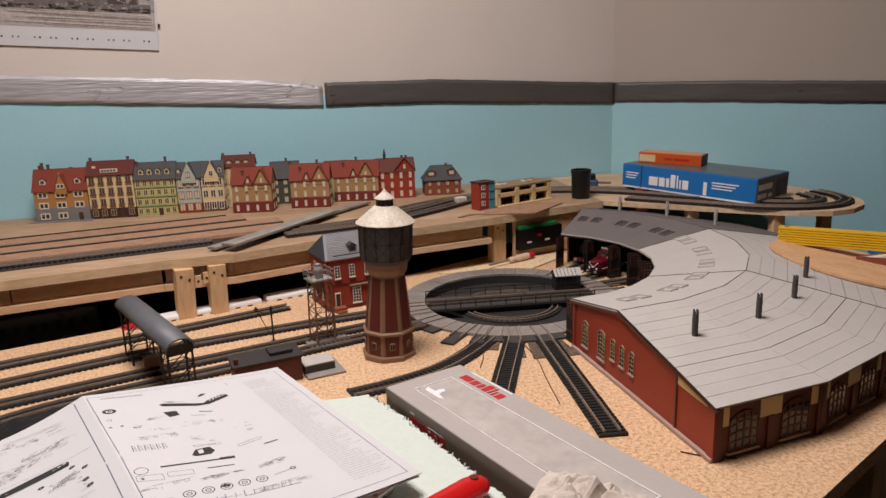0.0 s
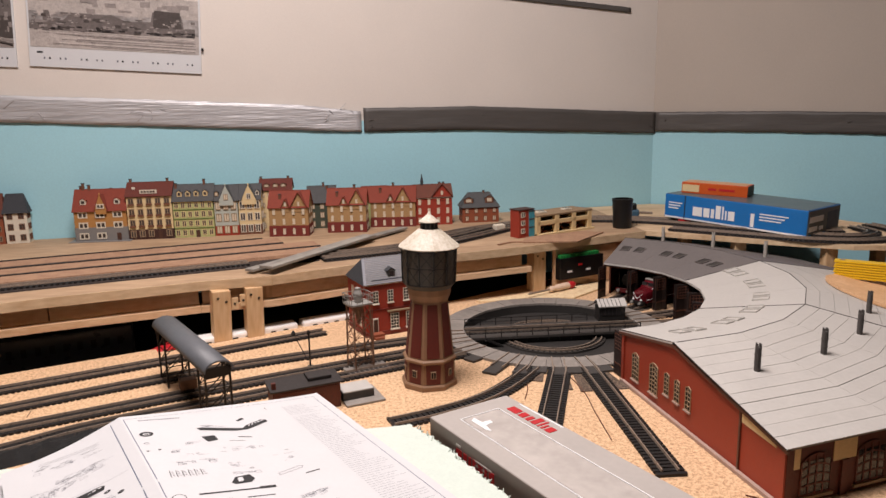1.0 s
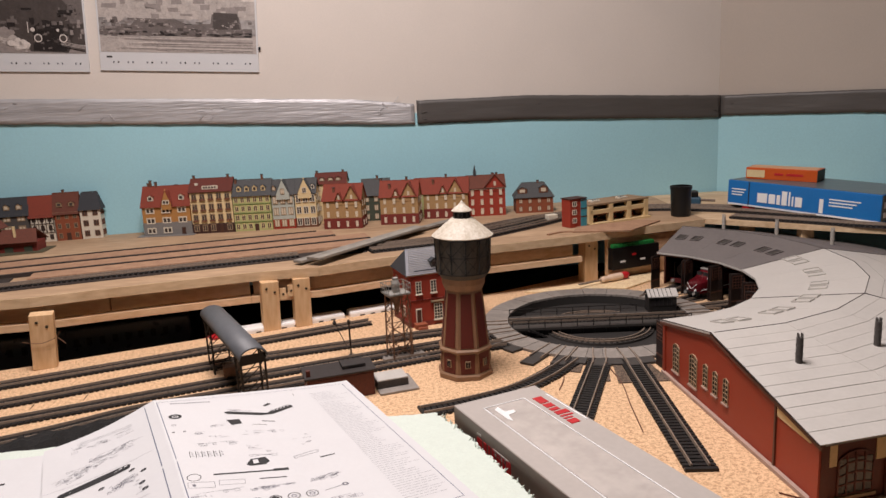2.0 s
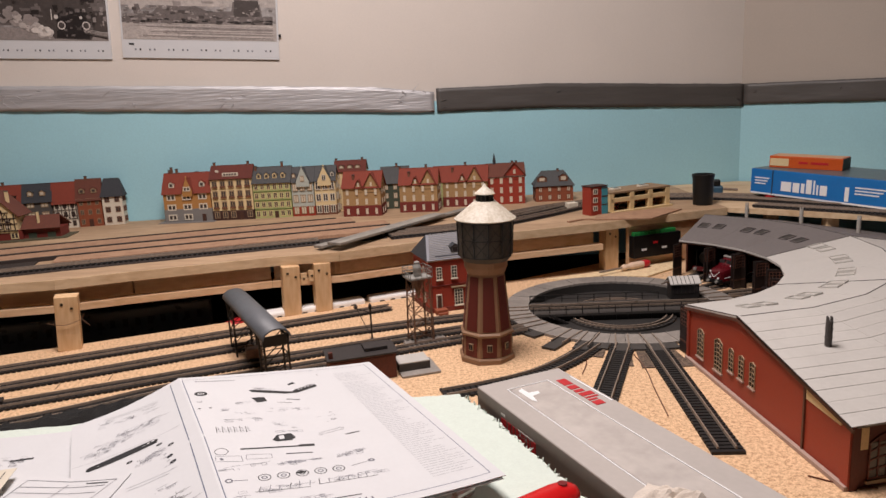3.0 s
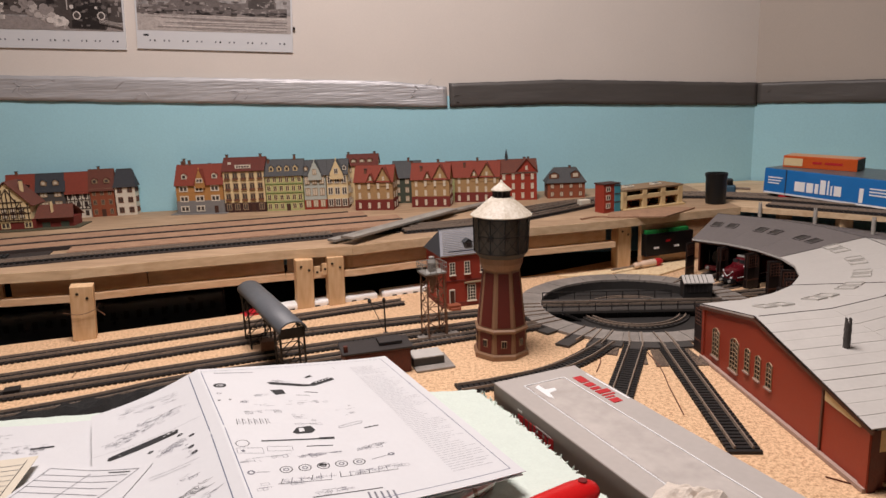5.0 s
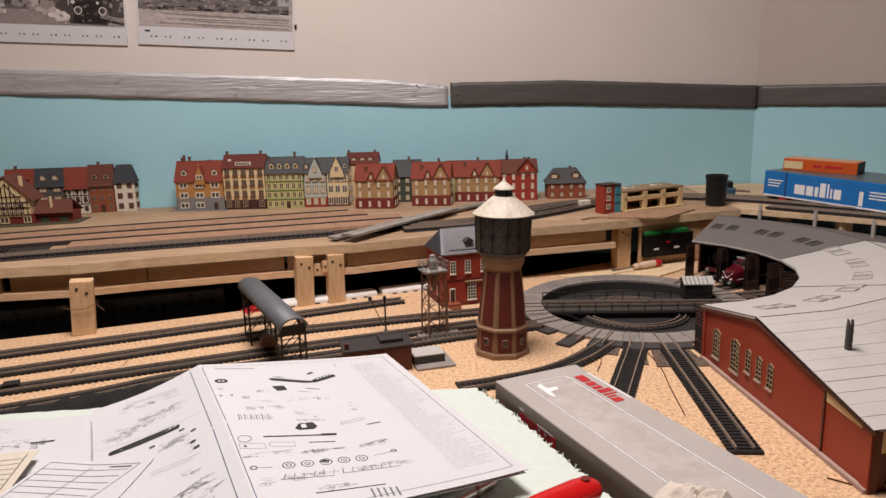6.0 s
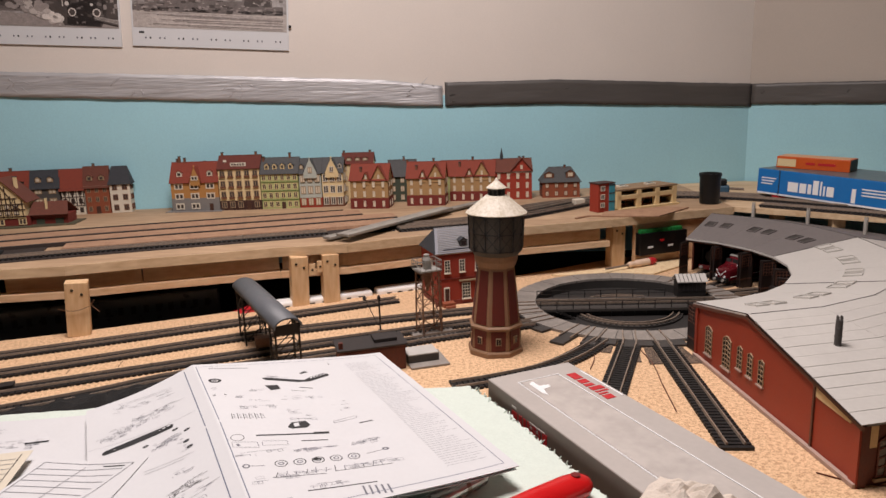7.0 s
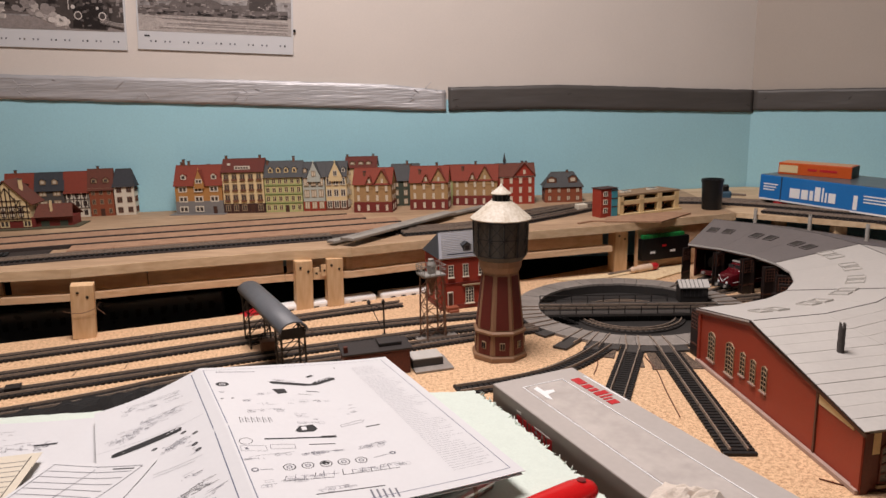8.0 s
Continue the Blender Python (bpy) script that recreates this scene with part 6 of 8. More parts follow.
# locomotives in the open stalls
LOCO_RED = tone("dark_red_loco_paint", "541018", 0.1, scale=60, rough=0.25, bump=0)
for ang, kind in ((27.2, "diesel"), (43.4, "steam"), (11, "steam"), (-4.7, "steam")):
    m = Matrix.Translation((SX, TY, 0)) @ Matrix.Rotation(math.radians(ang), 4, "Z") @ Matrix.Translation((0.196 if kind == "diesel" else 0.262, 0, 0.003))
    if kind == "diesel":
        lo = thing("diesel_locomotive", "dark red model diesel locomotive in a shed stall", "locomotive", m)
        bm = bmesh.new()
        rings = []
        for x, w, top in ((0.0, 0.0085, 0.0255), (0.0025, 0.0120, 0.0285), (0.008, 0.0145, 0.0305), (0.018, 0.0160, 0.0325), (0.025, 0.0162, 0.0345), (0.031, 0.0163, 0.0420), (0.036, 0.0165, 0.0455), (0.18, 0.0165, 0.0465)):
            sec = [(-w, 0.009), (w, 0.009), (w, top * 0.72), (w * 0.93, top * 0.88), (w * 0.70, top * 0.97), (w * 0.3, top), (-w * 0.3, top), (-w * 0.70, top * 0.97), (-w * 0.93, top * 0.88), (-w, top * 0.72)]
            rings.append([bm.verts.new((x, y, z)) for y, z in sec])
        for p, q in zip(rings, rings[1:]):
            for i in range(10):
                bm.faces.new((p[i], q[i], q[(i + 1) % 10], p[(i + 1) % 10]))
        bm.faces.new(rings[0])
        bm.faces.new(rings[-1][::-1])
        bmesh.ops.recalc_face_normals(bm, faces=bm.faces)
        body = part("body", bm, LOCO_RED, lo)
        part("roof", box(0.034, 0.172, -0.0125, 0.0125, 0.0440, 0.0485, bevel=0.0022), PALE_S, lo, "pale grey roof")
        for s in (-1, 1):
            part("windscreen", bar((0.0282, s * 0.0015, 0.0395), (0.0282, s * 0.0120, 0.0390), 0.003, 0.0060), PANE, lo)
            part("side_window", box(0.036, 0.046, s * 0.0166 - 0.0003, s * 0.0166 + 0.0003, 0.029, 0.0345), PANE, lo)
            part("side_line", box(0.006, 0.175, s * 0.0167 - 0.0003, s * 0.0167 + 0.0003, 0.0150, 0.0162), B_WHITE, lo)
            part("stripe", bar((-0.0006, s * 0.0006, 0.0165), (0.0012, s * 0.0105, 0.0265), 0.0010, 0.0010), B_WHITE, lo)
            part("headlamp", lathe([(0.0022, 0), (0.0016, 0.002)], 12, m=Matrix.Translation((0.0005, s * 0.0085, 0.0150)) @ Matrix.Rotation(-math.pi / 2, 4, "Y")), B_WHITE, lo)
            part("buffer", rod((-0.006, s * 0.009, 0.0095), (0.0, s * 0.009, 0.0095), 0.0026, 10), PALE_S, lo)
        part("bogie", box(0.012, 0.06, -0.012, 0.012, 0.0026, 0.010), BLACKISH, lo)
        part("bogie", box(0.11, 0.165, -0.012, 0.012, 0.0026, 0.010), BLACKISH, lo)
        part("buffer_beam", box(-0.003, 0.004, -0.0155, 0.0155, 0.006, 0.013), BLACKISH, lo)
    else:
        lo = thing("steam_locomotive", "black model steam locomotive in a shed stall", "locomotive", m, "steam locomotives")
        part("boiler", lathe([(0.010, 0), (0.0125, 0.002), (0.0125, 0.12)], 20, m=Matrix.Translation((0, 0, 0.028)) @ Matrix.Rotation(math.pi / 2, 4, "Y")), BLACKISH, lo)
        part("chimney", rod((0.012, 0, 0.038), (0.012, 0, 0.050), 0.004, 12), BLACKISH, lo)
        part("frame", box(-0.012, 0.15, -0.014, 0.014, 0.008, 0.014), BLACKISH, lo)
        part("buffer_beam", box(-0.015, -0.012, -0.016, 0.016, 0.007, 0.015), LOCO_RED, lo)
        for s in (-1, 1):
            part("smoke_deflector", box(0.0, 0.024, s * 0.0155 - 0.0006, s * 0.0155 + 0.0006, 0.016, 0.042), BLACKISH, lo)
            part("buffer", rod((-0.019, s * 0.010, 0.011), (-0.015, s * 0.010, 0.011), 0.003, 10), PALE_S, lo)
            for k in range(4):
                part("wheel", lathe([(0.008, 0), (0.008, 0.002)], 16, m=Matrix.Translation((0.012 + 0.02 * k, s * 0.010 - 0.001, 0.008)) @ Matrix.Rotation(math.pi / 2, 4, "X")), LOCO_RED, lo)
        part("cab", box(0.11, 0.15, -0.015, 0.015, 0.014, 0.050, bevel=0.001), BLACKISH, lo)
for ang in (43.4, 27.2, 11, -4.7):
    track([(SX + r * math.cos(math.radians(ang)), TY + r * math.sin(math.radians(ang))) for r in (0.176, 0.30, 0.50)], 0.0003, "dark track running into a shed stall", 0.0085)

# plate, folding rule and tool lying on the roof and behind it
MDF = mat("mdf_board", srgb("c4966a"), srgb("e6bd92"), scale=30, rough=0.7, bump=0.1, fine=8)
pts = [(0.965 + 0.130 * math.cos(a), 1.000 + 0.130 * math.sin(a)) for a in (math.tau * k / 56 for k in range(56))]
lie = [roof_height(math.hypot(x - SX, y - TY)) + 0.0008 for x, y in pts]
solo("mdf_offcut", prism(pts, lie, [z + 0.004 for z in lie]), MDF, "round brown fibreboard offcut lying on the shed roof", "board offcut")
YEL = tone("yellow_lacquered_wood", "e0b416", 0.08, scale=40, rough=0.4, bump=0.05)
rule = thing("folding_rule", "stack of yellow folding rule sections", "folding rule", Matrix.Translation((0.910, 1.125, 0.0792)) @ Matrix.Rotation(math.radians(-40), 4, "Z"))
for k in range(7):
    part("section", box(0.002 * (k % 2), 0.235 - 0.002 * (k % 3), -0.0095, 0.0095, 0.0042 * k, 0.0042 * k + 0.0034, bevel=0.0005), YEL, rule)
    for x in (0.012, 0.222):
        part("rivet", lathe([(0.004, 0), (0.004, 0.0009)], 12, m=Matrix.Translation((x, 0, 0.0042 * k + 0.0034))), RAIL, rule)
part("white_underside", box(0.004, 0.230, -0.009, 0.009, -0.0001, 0.0006), B_WHITE, rule)
tool = thing("wooden_plane", "small block plane with white and brown sides", "hand plane", Matrix.Translation((1.040, 1.008, 0.0575)) @ Matrix.Rotation(math.radians(-40), 4, "Z"))
part("body", prism([(-0.055, -0.016), (0.03, -0.016), (0.03, 0.016), (-0.055, 0.016)], 0, [0.006, 0.030, 0.030, 0.006]), W_WHITE, tool)
part("sole", box(-0.055, 0.03, -0.0175, -0.0162, 0.0, 0.014), W_RUST, tool)
part("knob", lathe([(0.008, 0.028), (0.010, 0.036), (0.006, 0.042)], 14), PALE_S, tool)
solo("blue_box", box(-0.012, 0.012, -0.012, 0.012, 0, 0.03, bevel=0.001), B_BLUE, "small blue plastic box near the side wall", "box", m=Matrix.Translation((1.17, 1.19, 0.0)))

# lattice lamp tower at the west end of the yard
lamp = thing("lattice_mast", "grey lattice lamp platform on a brown mast", "lattice mast", Matrix.Translation((-0.420, 0.872, 0)) @ Matrix.Rotation(0.4, 4, "Z"))
part("mast", bar((0, 0, 0), (0, 0, 0.066), 0.006, 0.006), RUST_S, lamp)
bm = bmesh.new()
for k in range(5):
    a = math.tau * k / 5
    bar((0.004 * math.cos(a), 0.004 * math.sin(a), 0.060), (0.013 * math.cos(a), 0.013 * math.sin(a), 0.085), 0.001, 0.001, bm)
    b = math.tau * (k + 1) / 5
    for r, z in ((0.008, 0.071), (0.0105, 0.078), (0.013, 0.085)):
        bar((r * math.cos(a), r * math.sin(a), z), (r * math.cos(b), r * math.sin(b), z), 0.001, 0.001, bm)
part("lattice_head", bm, PALE_S, lamp)
part("foot", box(-0.010, 0.010, -0.008, 0.008, 0, 0.006), STEEL_B, lamp)
part("crate", box(0.012, 0.030, -0.008, 0.008, 0, 0.009, bevel=0.0008), STEEL_B, lamp)

# screw holes and a pencil line on the bare board
pencil = tone("pencil_line", "6a5038", 0.2, scale=120, rough=0.8, bump=0)
for pts in ([(-0.36, 0.965), (-0.352, 0.925)], [(-0.30, 0.985), (-0.293, 0.945)], [(-0.235, 0.915), (-0.228, 0.880)]):
    solo("pencil_line", sweep(spline(pts, 0.006), [(-0.0004, 0), (0.0004, 0), (0.0004, 0.0005), (-0.0004, 0.0005)], z=0.0003), pencil, "thin dark joint line across the chipboard", "line", "board lines")
# thin wires on the board and round a post
WIRE = tone("brown_wire", "5a2a18", 0.15, scale=100, rough=0.5, bump=0)
for pts in ([(0.405, 0.955), (0.406, 0.900), (0.399, 0.840), (0.392, 0.765)], [(0.356, 0.972), (0.344, 0.958), (0.336, 0.925), (0.325, 0.895)], [(0.475, 0.640), (0.50, 0.622), (0.525, 0.615)]):
    ln = spline(pts, 0.006)
    solo("wire", sweep(ln, [(-0.0005, 0), (0.0005, 0), (0.0005, 0.001), (-0.0005, 0.001)], z=0.0005), WIRE, "thin brown wire lying on the chipboard", "wire", "loose wires")
# twisted wire round a post
bm = bmesh.new()
for k in range(10):
    a, b = k / 10, (k + 1) / 10
    bar((-0.4335 + 0.040 * a, 1.0705 + 0.016 * a - 0.001, 0.048 - 0.006 * math.sin(a * 3)), (-0.4335 + 0.040 * b, 1.0705 + 0.016 * b - 0.001, 0.048 - 0.006 * math.sin(b * 3)), 0.0008, 0.0008, bm)
bar((-0.3935, 1.0895, 0.047), (-0.383, 1.092, 0.036), 0.0008, 0.0008, bm)
bar((-0.3935, 1.0895, 0.047), (-0.388, 1.091, 0.056), 0.0008, 0.0008, bm)
solo("wire_tie", bm, RUST_S, "twisted wire tied round a deck post", "wire")

# ---- foreground: foam, leaflets, carton and tools ----
FOAM = tone("white_foam", "cbd5cb", 0.05, scale=120, rough=0.9, bump=0.5, fine=3, dist=0.001)
PAPER = tone("white_paper", "cbcbcc", 0.02, scale=30, rough=0.7, bump=0.05, dist=0.0003)
PAPER_C = tone("cream_paper", "cdc4b2", 0.03, scale=30, rough=0.75, bump=0.05, dist=0.0003)
INK = tone("black_ink", "232325", 0.2, scale=200, rough=0.6, bump=0)
INK_L = tone("grey_ink", "6c6c74", 0.15, scale=200, rough=0.6, bump=0)
INK_B = tone("blue_grey_ink", "5a6076", 0.15, scale=200, rough=0.6, bump=0)

# foam mat with ragged edges
rnd = random.Random(5)
outline = [(-0.62, 0.70), (-0.32, 0.742), (-0.235, 0.752), (-0.10, 0.772), (0.05, 0.780), (0.136, 0.783), (0.170, 0.785), (0.192, 0.752), (0.245, 0.621), (0.300, 0.495), (0.34, 0.42), (0.10, 0.30), (-0.62, 0.27)]
pts = []
for i, (a, b) in enumerate(zip(outline, outline[1:] + outline[:1])):
    n = max(1, int(math.hypot(b[0] - a[0], b[1] - a[1]) / (0.0035 if i in (6, 7, 8, 9) else 0.008)))
    for k in range(n):
        j = 0.0022 if i in (6, 7, 8, 9) else 0.0012
        pts.append((a[0] + (b[0] - a[0]) * k / n + rnd.uniform(-j, j), a[1] + (b[1] - a[1]) * k / n + rnd.uniform(-j, j)))
pts = pts[::-1]
foam = thing("foam_mat", "thick white foam mat with a torn ragged edge", "foam mat")
part("mat", prism(pts, 0.0005, 0.030), FOAM, foam)
for k in range(70):
    t = rnd.random()
    x, y = (0.175 + (0.300 - 0.175) * t, 0.778 + (0.495 - 0.778) * t)
    h = rnd.uniform(0.002, 0.006)
    part("fibre", lathe([(0.0012, 0), (0.0004, h)], 5, m=Matrix.Translation((x + rnd.uniform(-0.002, 0.003), y, 0.0285)) @ Matrix.Rotation(rnd.uniform(-0.8, 0.8), 4, "X") @ Matrix.Rotation(rnd.uniform(0, 1.0), 4, "Y")), FOAM, foam)

# the open parts leaflet: right page rises to the fold, the narrow page drops away on the other side
BO = Vector((-0.1145, 0.748, 0))
BU, BV = Vector((0.8904, 0.4555, 0)), Vector((0.4555, -0.8904, 0))


def page(s, t):
    """A place on the leaflet: s metres across from the fold, t metres down from its top edge."""
    if s >= 0:
        k = s / 0.209
        z = 0.050 + 0.027 * (1 - k) ** 1.6 + 0.003 * math.sin(math.pi * k)
    else:
        k = -s / 0.103
        z = 0.077 - 0.027 * k - 0.004 * math.sin(math.pi * k)
    z -= 0.012 * max(0, (t - 0.15) / 0.15) * (1 - min(1, abs(s) / 0.2))
    p = BO + BU * (s * 0.985) + BV * t
    return Vector((p.x, p.y, z))


def draped(s0, s1, t0, t1, bm=None, lift=0.0, thick=0.0006, ns=1, nt=1, where=None):
    """A thin patch that follows a sheet."""
    bm = bm or bmesh.new()
    where = where or page
    top = [[bm.verts.new(where(s0 + (s1 - s0) * i / ns, t0 + (t1 - t0) * j / nt) + Vector((0, 0, lift + thick))) for j in range(nt + 1)] for i in range(ns + 1)]
    low = [[bm.verts.new(v.co - Vector((0, 0, thick))) for v in row] for row in top]
    for i in range(ns):
        for j in range(nt):
            bm.faces.new((top[i][j], top[i][j + 1], top[i + 1][j + 1], top[i + 1][j]))
            bm.faces.new((low[i][j], low[i + 1][j], low[i + 1][j + 1], low[i][j + 1]))
    rim = [(i, 0) for i in range(ns)] + [(ns, j) for j in range(nt)] + [(i, nt) for i in range(ns, 0, -1)] + [(0, j) for j in range(nt, 0, -1)]
    for a, b in zip(rim, rim[1:] + rim[:1]):
        bm.faces.new((top[a[0]][a[1]], top[b[0]][b[1]], low[b[0]][b[1]], low[a[0]][a[1]]))
    return bm


def stroke(a, b, w, bm=None, where=None, lift=0.0007):
    """A drawn line from a to b on a sheet."""
    bm = bm or bmesh.new()
    where = where or page
    n = max(1, int(math.hypot(b[0] - a[0], b[1] - a[1]) / 0.012))
    d = (b[0] - a[0], b[1] - a[1])
    ln = math.hypot(*d) or 1
    nx, ny = -d[1] / ln * w / 2, d[0] / ln * w / 2
    row = []
    for k in range(n + 1):
        x, y = a[0] + d[0] * k / n, a[1] + d[1] * k / n
        row.append([bm.verts.new(where(x + f * nx, y + f * ny) + Vector((0, 0, lift))) for f in (-1, 1)])
    for p, q in zip(row, row[1:]):
        bm.faces.new((p[0], q[0], q[1], p[1]))
    bmesh.ops.recalc_face_normals(bm, faces=bm.faces)
    return bm


def poly_on(pts, bm=None, where=None, lift=0.0007):
    bm = bm or bmesh.new()
    where = where or page
    f = bm.faces.new([bm.verts.new(where(*p) + Vector((0, 0, lift))) for p in pts])
    if f.calc_center_median().z and f.normal.z < 0:
        f.normal_flip()
    return bm


def ring_on(c, r0, r1, squash=1.0, bm=None, where=None, n=20):
    bm = bm or bmesh.new()
    where = where or page
    inn, out = [], []
    for k in range(n):
        a = math.tau * k / n
        for lst, r in ((inn, r0), (out, r1)):
            lst.append(bm.verts.new(where(c[0] + r * math.cos(a), c[1] + squash * r * math.sin(a)) + Vector((0, 0, 0.0007))))
    for k in range(n):
        j = (k + 1) % n
        bm.faces.new((inn[k], out[k], out[j], inn[j]))
    return bm


leaflet = thing("parts_leaflet", "open white spare-parts leaflet with exploded drawings", "leaflet")
part("right_page", draped(0.0, 0.209, 0.0, 0.297, ns=24, nt=10), PAPER, leaflet)
part("folded_page", draped(-0.103, 0.0, 0.0, 0.297, ns=14, nt=10), PAPER, leaflet)
part("under_page", draped(0.002, 0.207, 0.003, 0.296, ns=20, nt=8, lift=-0.0030), PAPER, leaflet)
# frame lines beside the fold and round the page
for a, b, w in (((-0.0095, 0.006), (-0.0095, 0.290), 0.0008), ((0.0022, 0.008), (0.0022, 0.290), 0.0008), ((0.0022, 0.008), (0.200, 0.008), 0.0004), ((0.200, 0.008), (0.200, 0.288), 0.0006), ((0.0022, 0.288), (0.200, 0.288), 0.0006)):
    part("frame_line", stroke(a, b, w), INK_B, leaflet)
# heading as a bar of short strokes
for k in range(15):
    part("heading_stroke", stroke((0.014 + 0.0026 * k, 0.0145 + 0.0003 * k), (0.0156 + 0.0026 * k, 0.0147 + 0.0003 * k), 0.0026), INK_L, leaflet)
# drawings of single parts, spread over the page
PRINT = tone("fine_grey_print", "9d9da2", 0.1, scale=200, rough=0.6, bump=0)


def outline_on(pts, w=0.0004, material=INK_L, where=None, owner=None):
    """A drawn closed outline as thin strokes."""
    for a, b in zip(pts, pts[1:] + pts[:1]):
        part("fine_drawing", stroke(a, b, w, where=where), material, owner or leaflet)


def scribble(s0, s1, t0, t1, n, where=None, owner=None, tilt=0.0, material=None):
    """A cluster of small outlined parts inside a patch."""
    for k in range(n):
        x, y = rnd.uniform(s0, s1), rnd.uniform(t0, t1)
        y += tilt * (x - s0)
        w, h = rnd.uniform(0.002, 0.007), rnd.uniform(0.001, 0.004)
        kind = rnd.random()
        m2 = material or (INK_L if rnd.random() < 0.6 else PRINT)
        if kind < 0.35:
            outline_on([(x, y), (x + w, y + tilt * w), (x + w, y + h + tilt * w), (x, y + h)], 0.00035, m2, where, owner)
        elif kind < 0.75:
            part("fine_drawing", stroke((x, y), (x + w * 1.6, y + tilt * w * 1.6 + rnd.uniform(-0.001, 0.001)), 0.0004, where=where), m2, owner or leaflet)
        elif kind < 0.9:
            part("fine_drawing", stroke((x, y), (x + 0.0006, y + h), 0.0005, where=where), m2, owner or leaflet)
        else:
            part("fine_drawing", ring_on((x, y), 0.0009, 0.0013, 0.9, where=where, n=10), m2, owner or leaflet)


# superstructure and blocks at the head of the page
part("drawing", poly_on([(0.0594, 0.0515), (0.064, 0.0505), (0.094, 0.0635), (0.100, 0.0655), (0.105, 0.0600), (0.124, 0.0500), (0.1285, 0.0525), (0.1285, 0.0575), (0.104, 0.0705), (0.092, 0.0700), (0.062, 0.0575)][::-1]), INK, leaflet)
for k in range(5):
    x, y = 0.1065 + 0.0040 * k, 0.0612 - 0.0021 * k
    part("drawing", poly_on([(x, y), (x + 0.0024, y - 0.0012), (x + 0.0024, y + 0.0010), (x, y + 0.0022)], lift=0.0010), PAPER, leaflet)
part("drawing", poly_on([(0.100, 0.0445), (0.107, 0.0395), (0.1095, 0.0430), (0.1015, 0.0475)][::-1]), INK, leaflet)
part("drawing", poly_on([(0.058, 0.0725), (0.070, 0.0735), (0.0705, 0.0850), (0.0605, 0.0865)][::-1]), INK, leaflet)
part("drawing", stroke((0.0893, 0.0845), (0.1011, 0.0895), 0.0016), INK, leaflet)
part("drawing", stroke((0.079, 0.0905), (0.092, 0.0955), 0.0006), INK, leaflet)
part("gear", ring_on((0.0142, 0.0505), 0.0032, 0.0062, 0.95), INK, leaflet)
part("gear", ring_on((0.0142, 0.0505), 0.0008, 0.0020, 0.95), INK, leaflet)
part("gear", ring_on((0.0100, 0.0716), 0.0016, 0.0022), INK_L, leaflet)
for x in (0.0075, 0.0172):
    part("gear", ring_on((x, 0.0890), 0.0004, 0.0013), INK, leaflet)
for k in range(6):
    x, y = 0.0144 + 0.0048 * k, 0.1347 + 0.0009 * k
    part("spring_drawing", stroke((x, y), (x - 0.001, y + 0.0125), 0.0006), INK, leaflet)
    for d in (0.003, 0.0065, 0.010):
        part("spring_drawing", stroke((x + 0.0008, y + d - 0.001), (x + 0.0022, y + d + 0.001), 0.0007), INK_L, leaflet)
part("drawing", poly_on([(0.0545, 0.1715), (0.0600, 0.1635), (0.0725, 0.1630), (0.0745, 0.1715), (0.0700, 0.1760), (0.0575, 0.1750)][::-1]), INK, leaflet)
part("drawing", poly_on([(0.0610, 0.1660), (0.0655, 0.1655), (0.0650, 0.1720), (0.0605, 0.1725)][::-1], lift=0.0010), PAPER, leaflet)
part("drawing", stroke((0.0261, 0.1797), (0.0857, 0.1898), 0.0022), INK, leaflet)
part("drawing", stroke((0.0730, 0.1872), (0.0857, 0.1893), 0.0040), INK, leaflet)
part("drawing", stroke((0.0591, 0.1974), (0.0805, 0.2015), 0.0014), INK, leaflet)
part("ring_drawing", ring_on((0.0108, 0.1801), 0.0050, 0.0056), INK, leaflet)
outline_on([(0.0043, 0.1946), (0.0240, 0.1995), (0.0245, 0.1907), (0.0050, 0.1865)])
outline_on([(0.0273, 0.1970), (0.0470, 0.2010), (0.0479, 0.1942), (0.0285, 0.1900)])
part("drawing", poly_on([(0.0075, 0.1905), (0.0098, 0.1900), (0.0105, 0.1935), (0.0082, 0.1938)][::-1]), INK_L, leaflet)
for k in range(5):
    c = (0.0344 + 0.01437 * k, 0.2278 + 0.00142 * k)
    part("wheel_drawing", ring_on(c, 0.0043, 0.0051, 0.95), INK, leaflet)
    part("wheel_drawing", ring_on(c, 0.0014, 0.0024, 0.95), INK_L if k != 2 else INK, leaflet)
part("wheel_drawing", poly_on([(0.0590, 0.2290), (0.0628, 0.2265), (0.0668, 0.2295), (0.0660, 0.2310), (0.0598, 0.2305)][::-1]), INK, leaflet)
part("wheel_drawing", ring_on((0.0084, 0.2248), 0.0016, 0.0030), INK_L, leaflet)
part("drawing", stroke((0.012, 0.2255), (0.022, 0.2275), 0.0007), INK_L, leaflet)
part("wheel_drawing", ring_on((0.1211, 0.2297), 0.0012, 0.0030, 0.8), INK_L, leaflet)
part("drawing", stroke((0.103, 0.2330), (0.118, 0.2305), 0.0006), INK_L, leaflet)
for a, b, w in (((0.0236, 0.2454), (0.0634, 0.2517), 0.0006), ((0.0705, 0.2506), (0.1173, 0.2540), 0.0006), ((0.043, 0.270), (0.0955, 0.2751), 0.0012), ((0.1387, 0.020), (0.1387, 0.026), 0.0005)):
    part("drawing", stroke(a, b, w), INK, leaflet)
for k in range(12):
    x = 0.026 + 0.0075 * k
    part("drawing", stroke((x, 0.2455 + 0.0008 * k), (x + rnd.uniform(0.001, 0.003), 0.2410 + 0.0008 * k - rnd.uniform(0, 0.004)), 0.0006), INK_L if k % 3 else INK, leaflet)
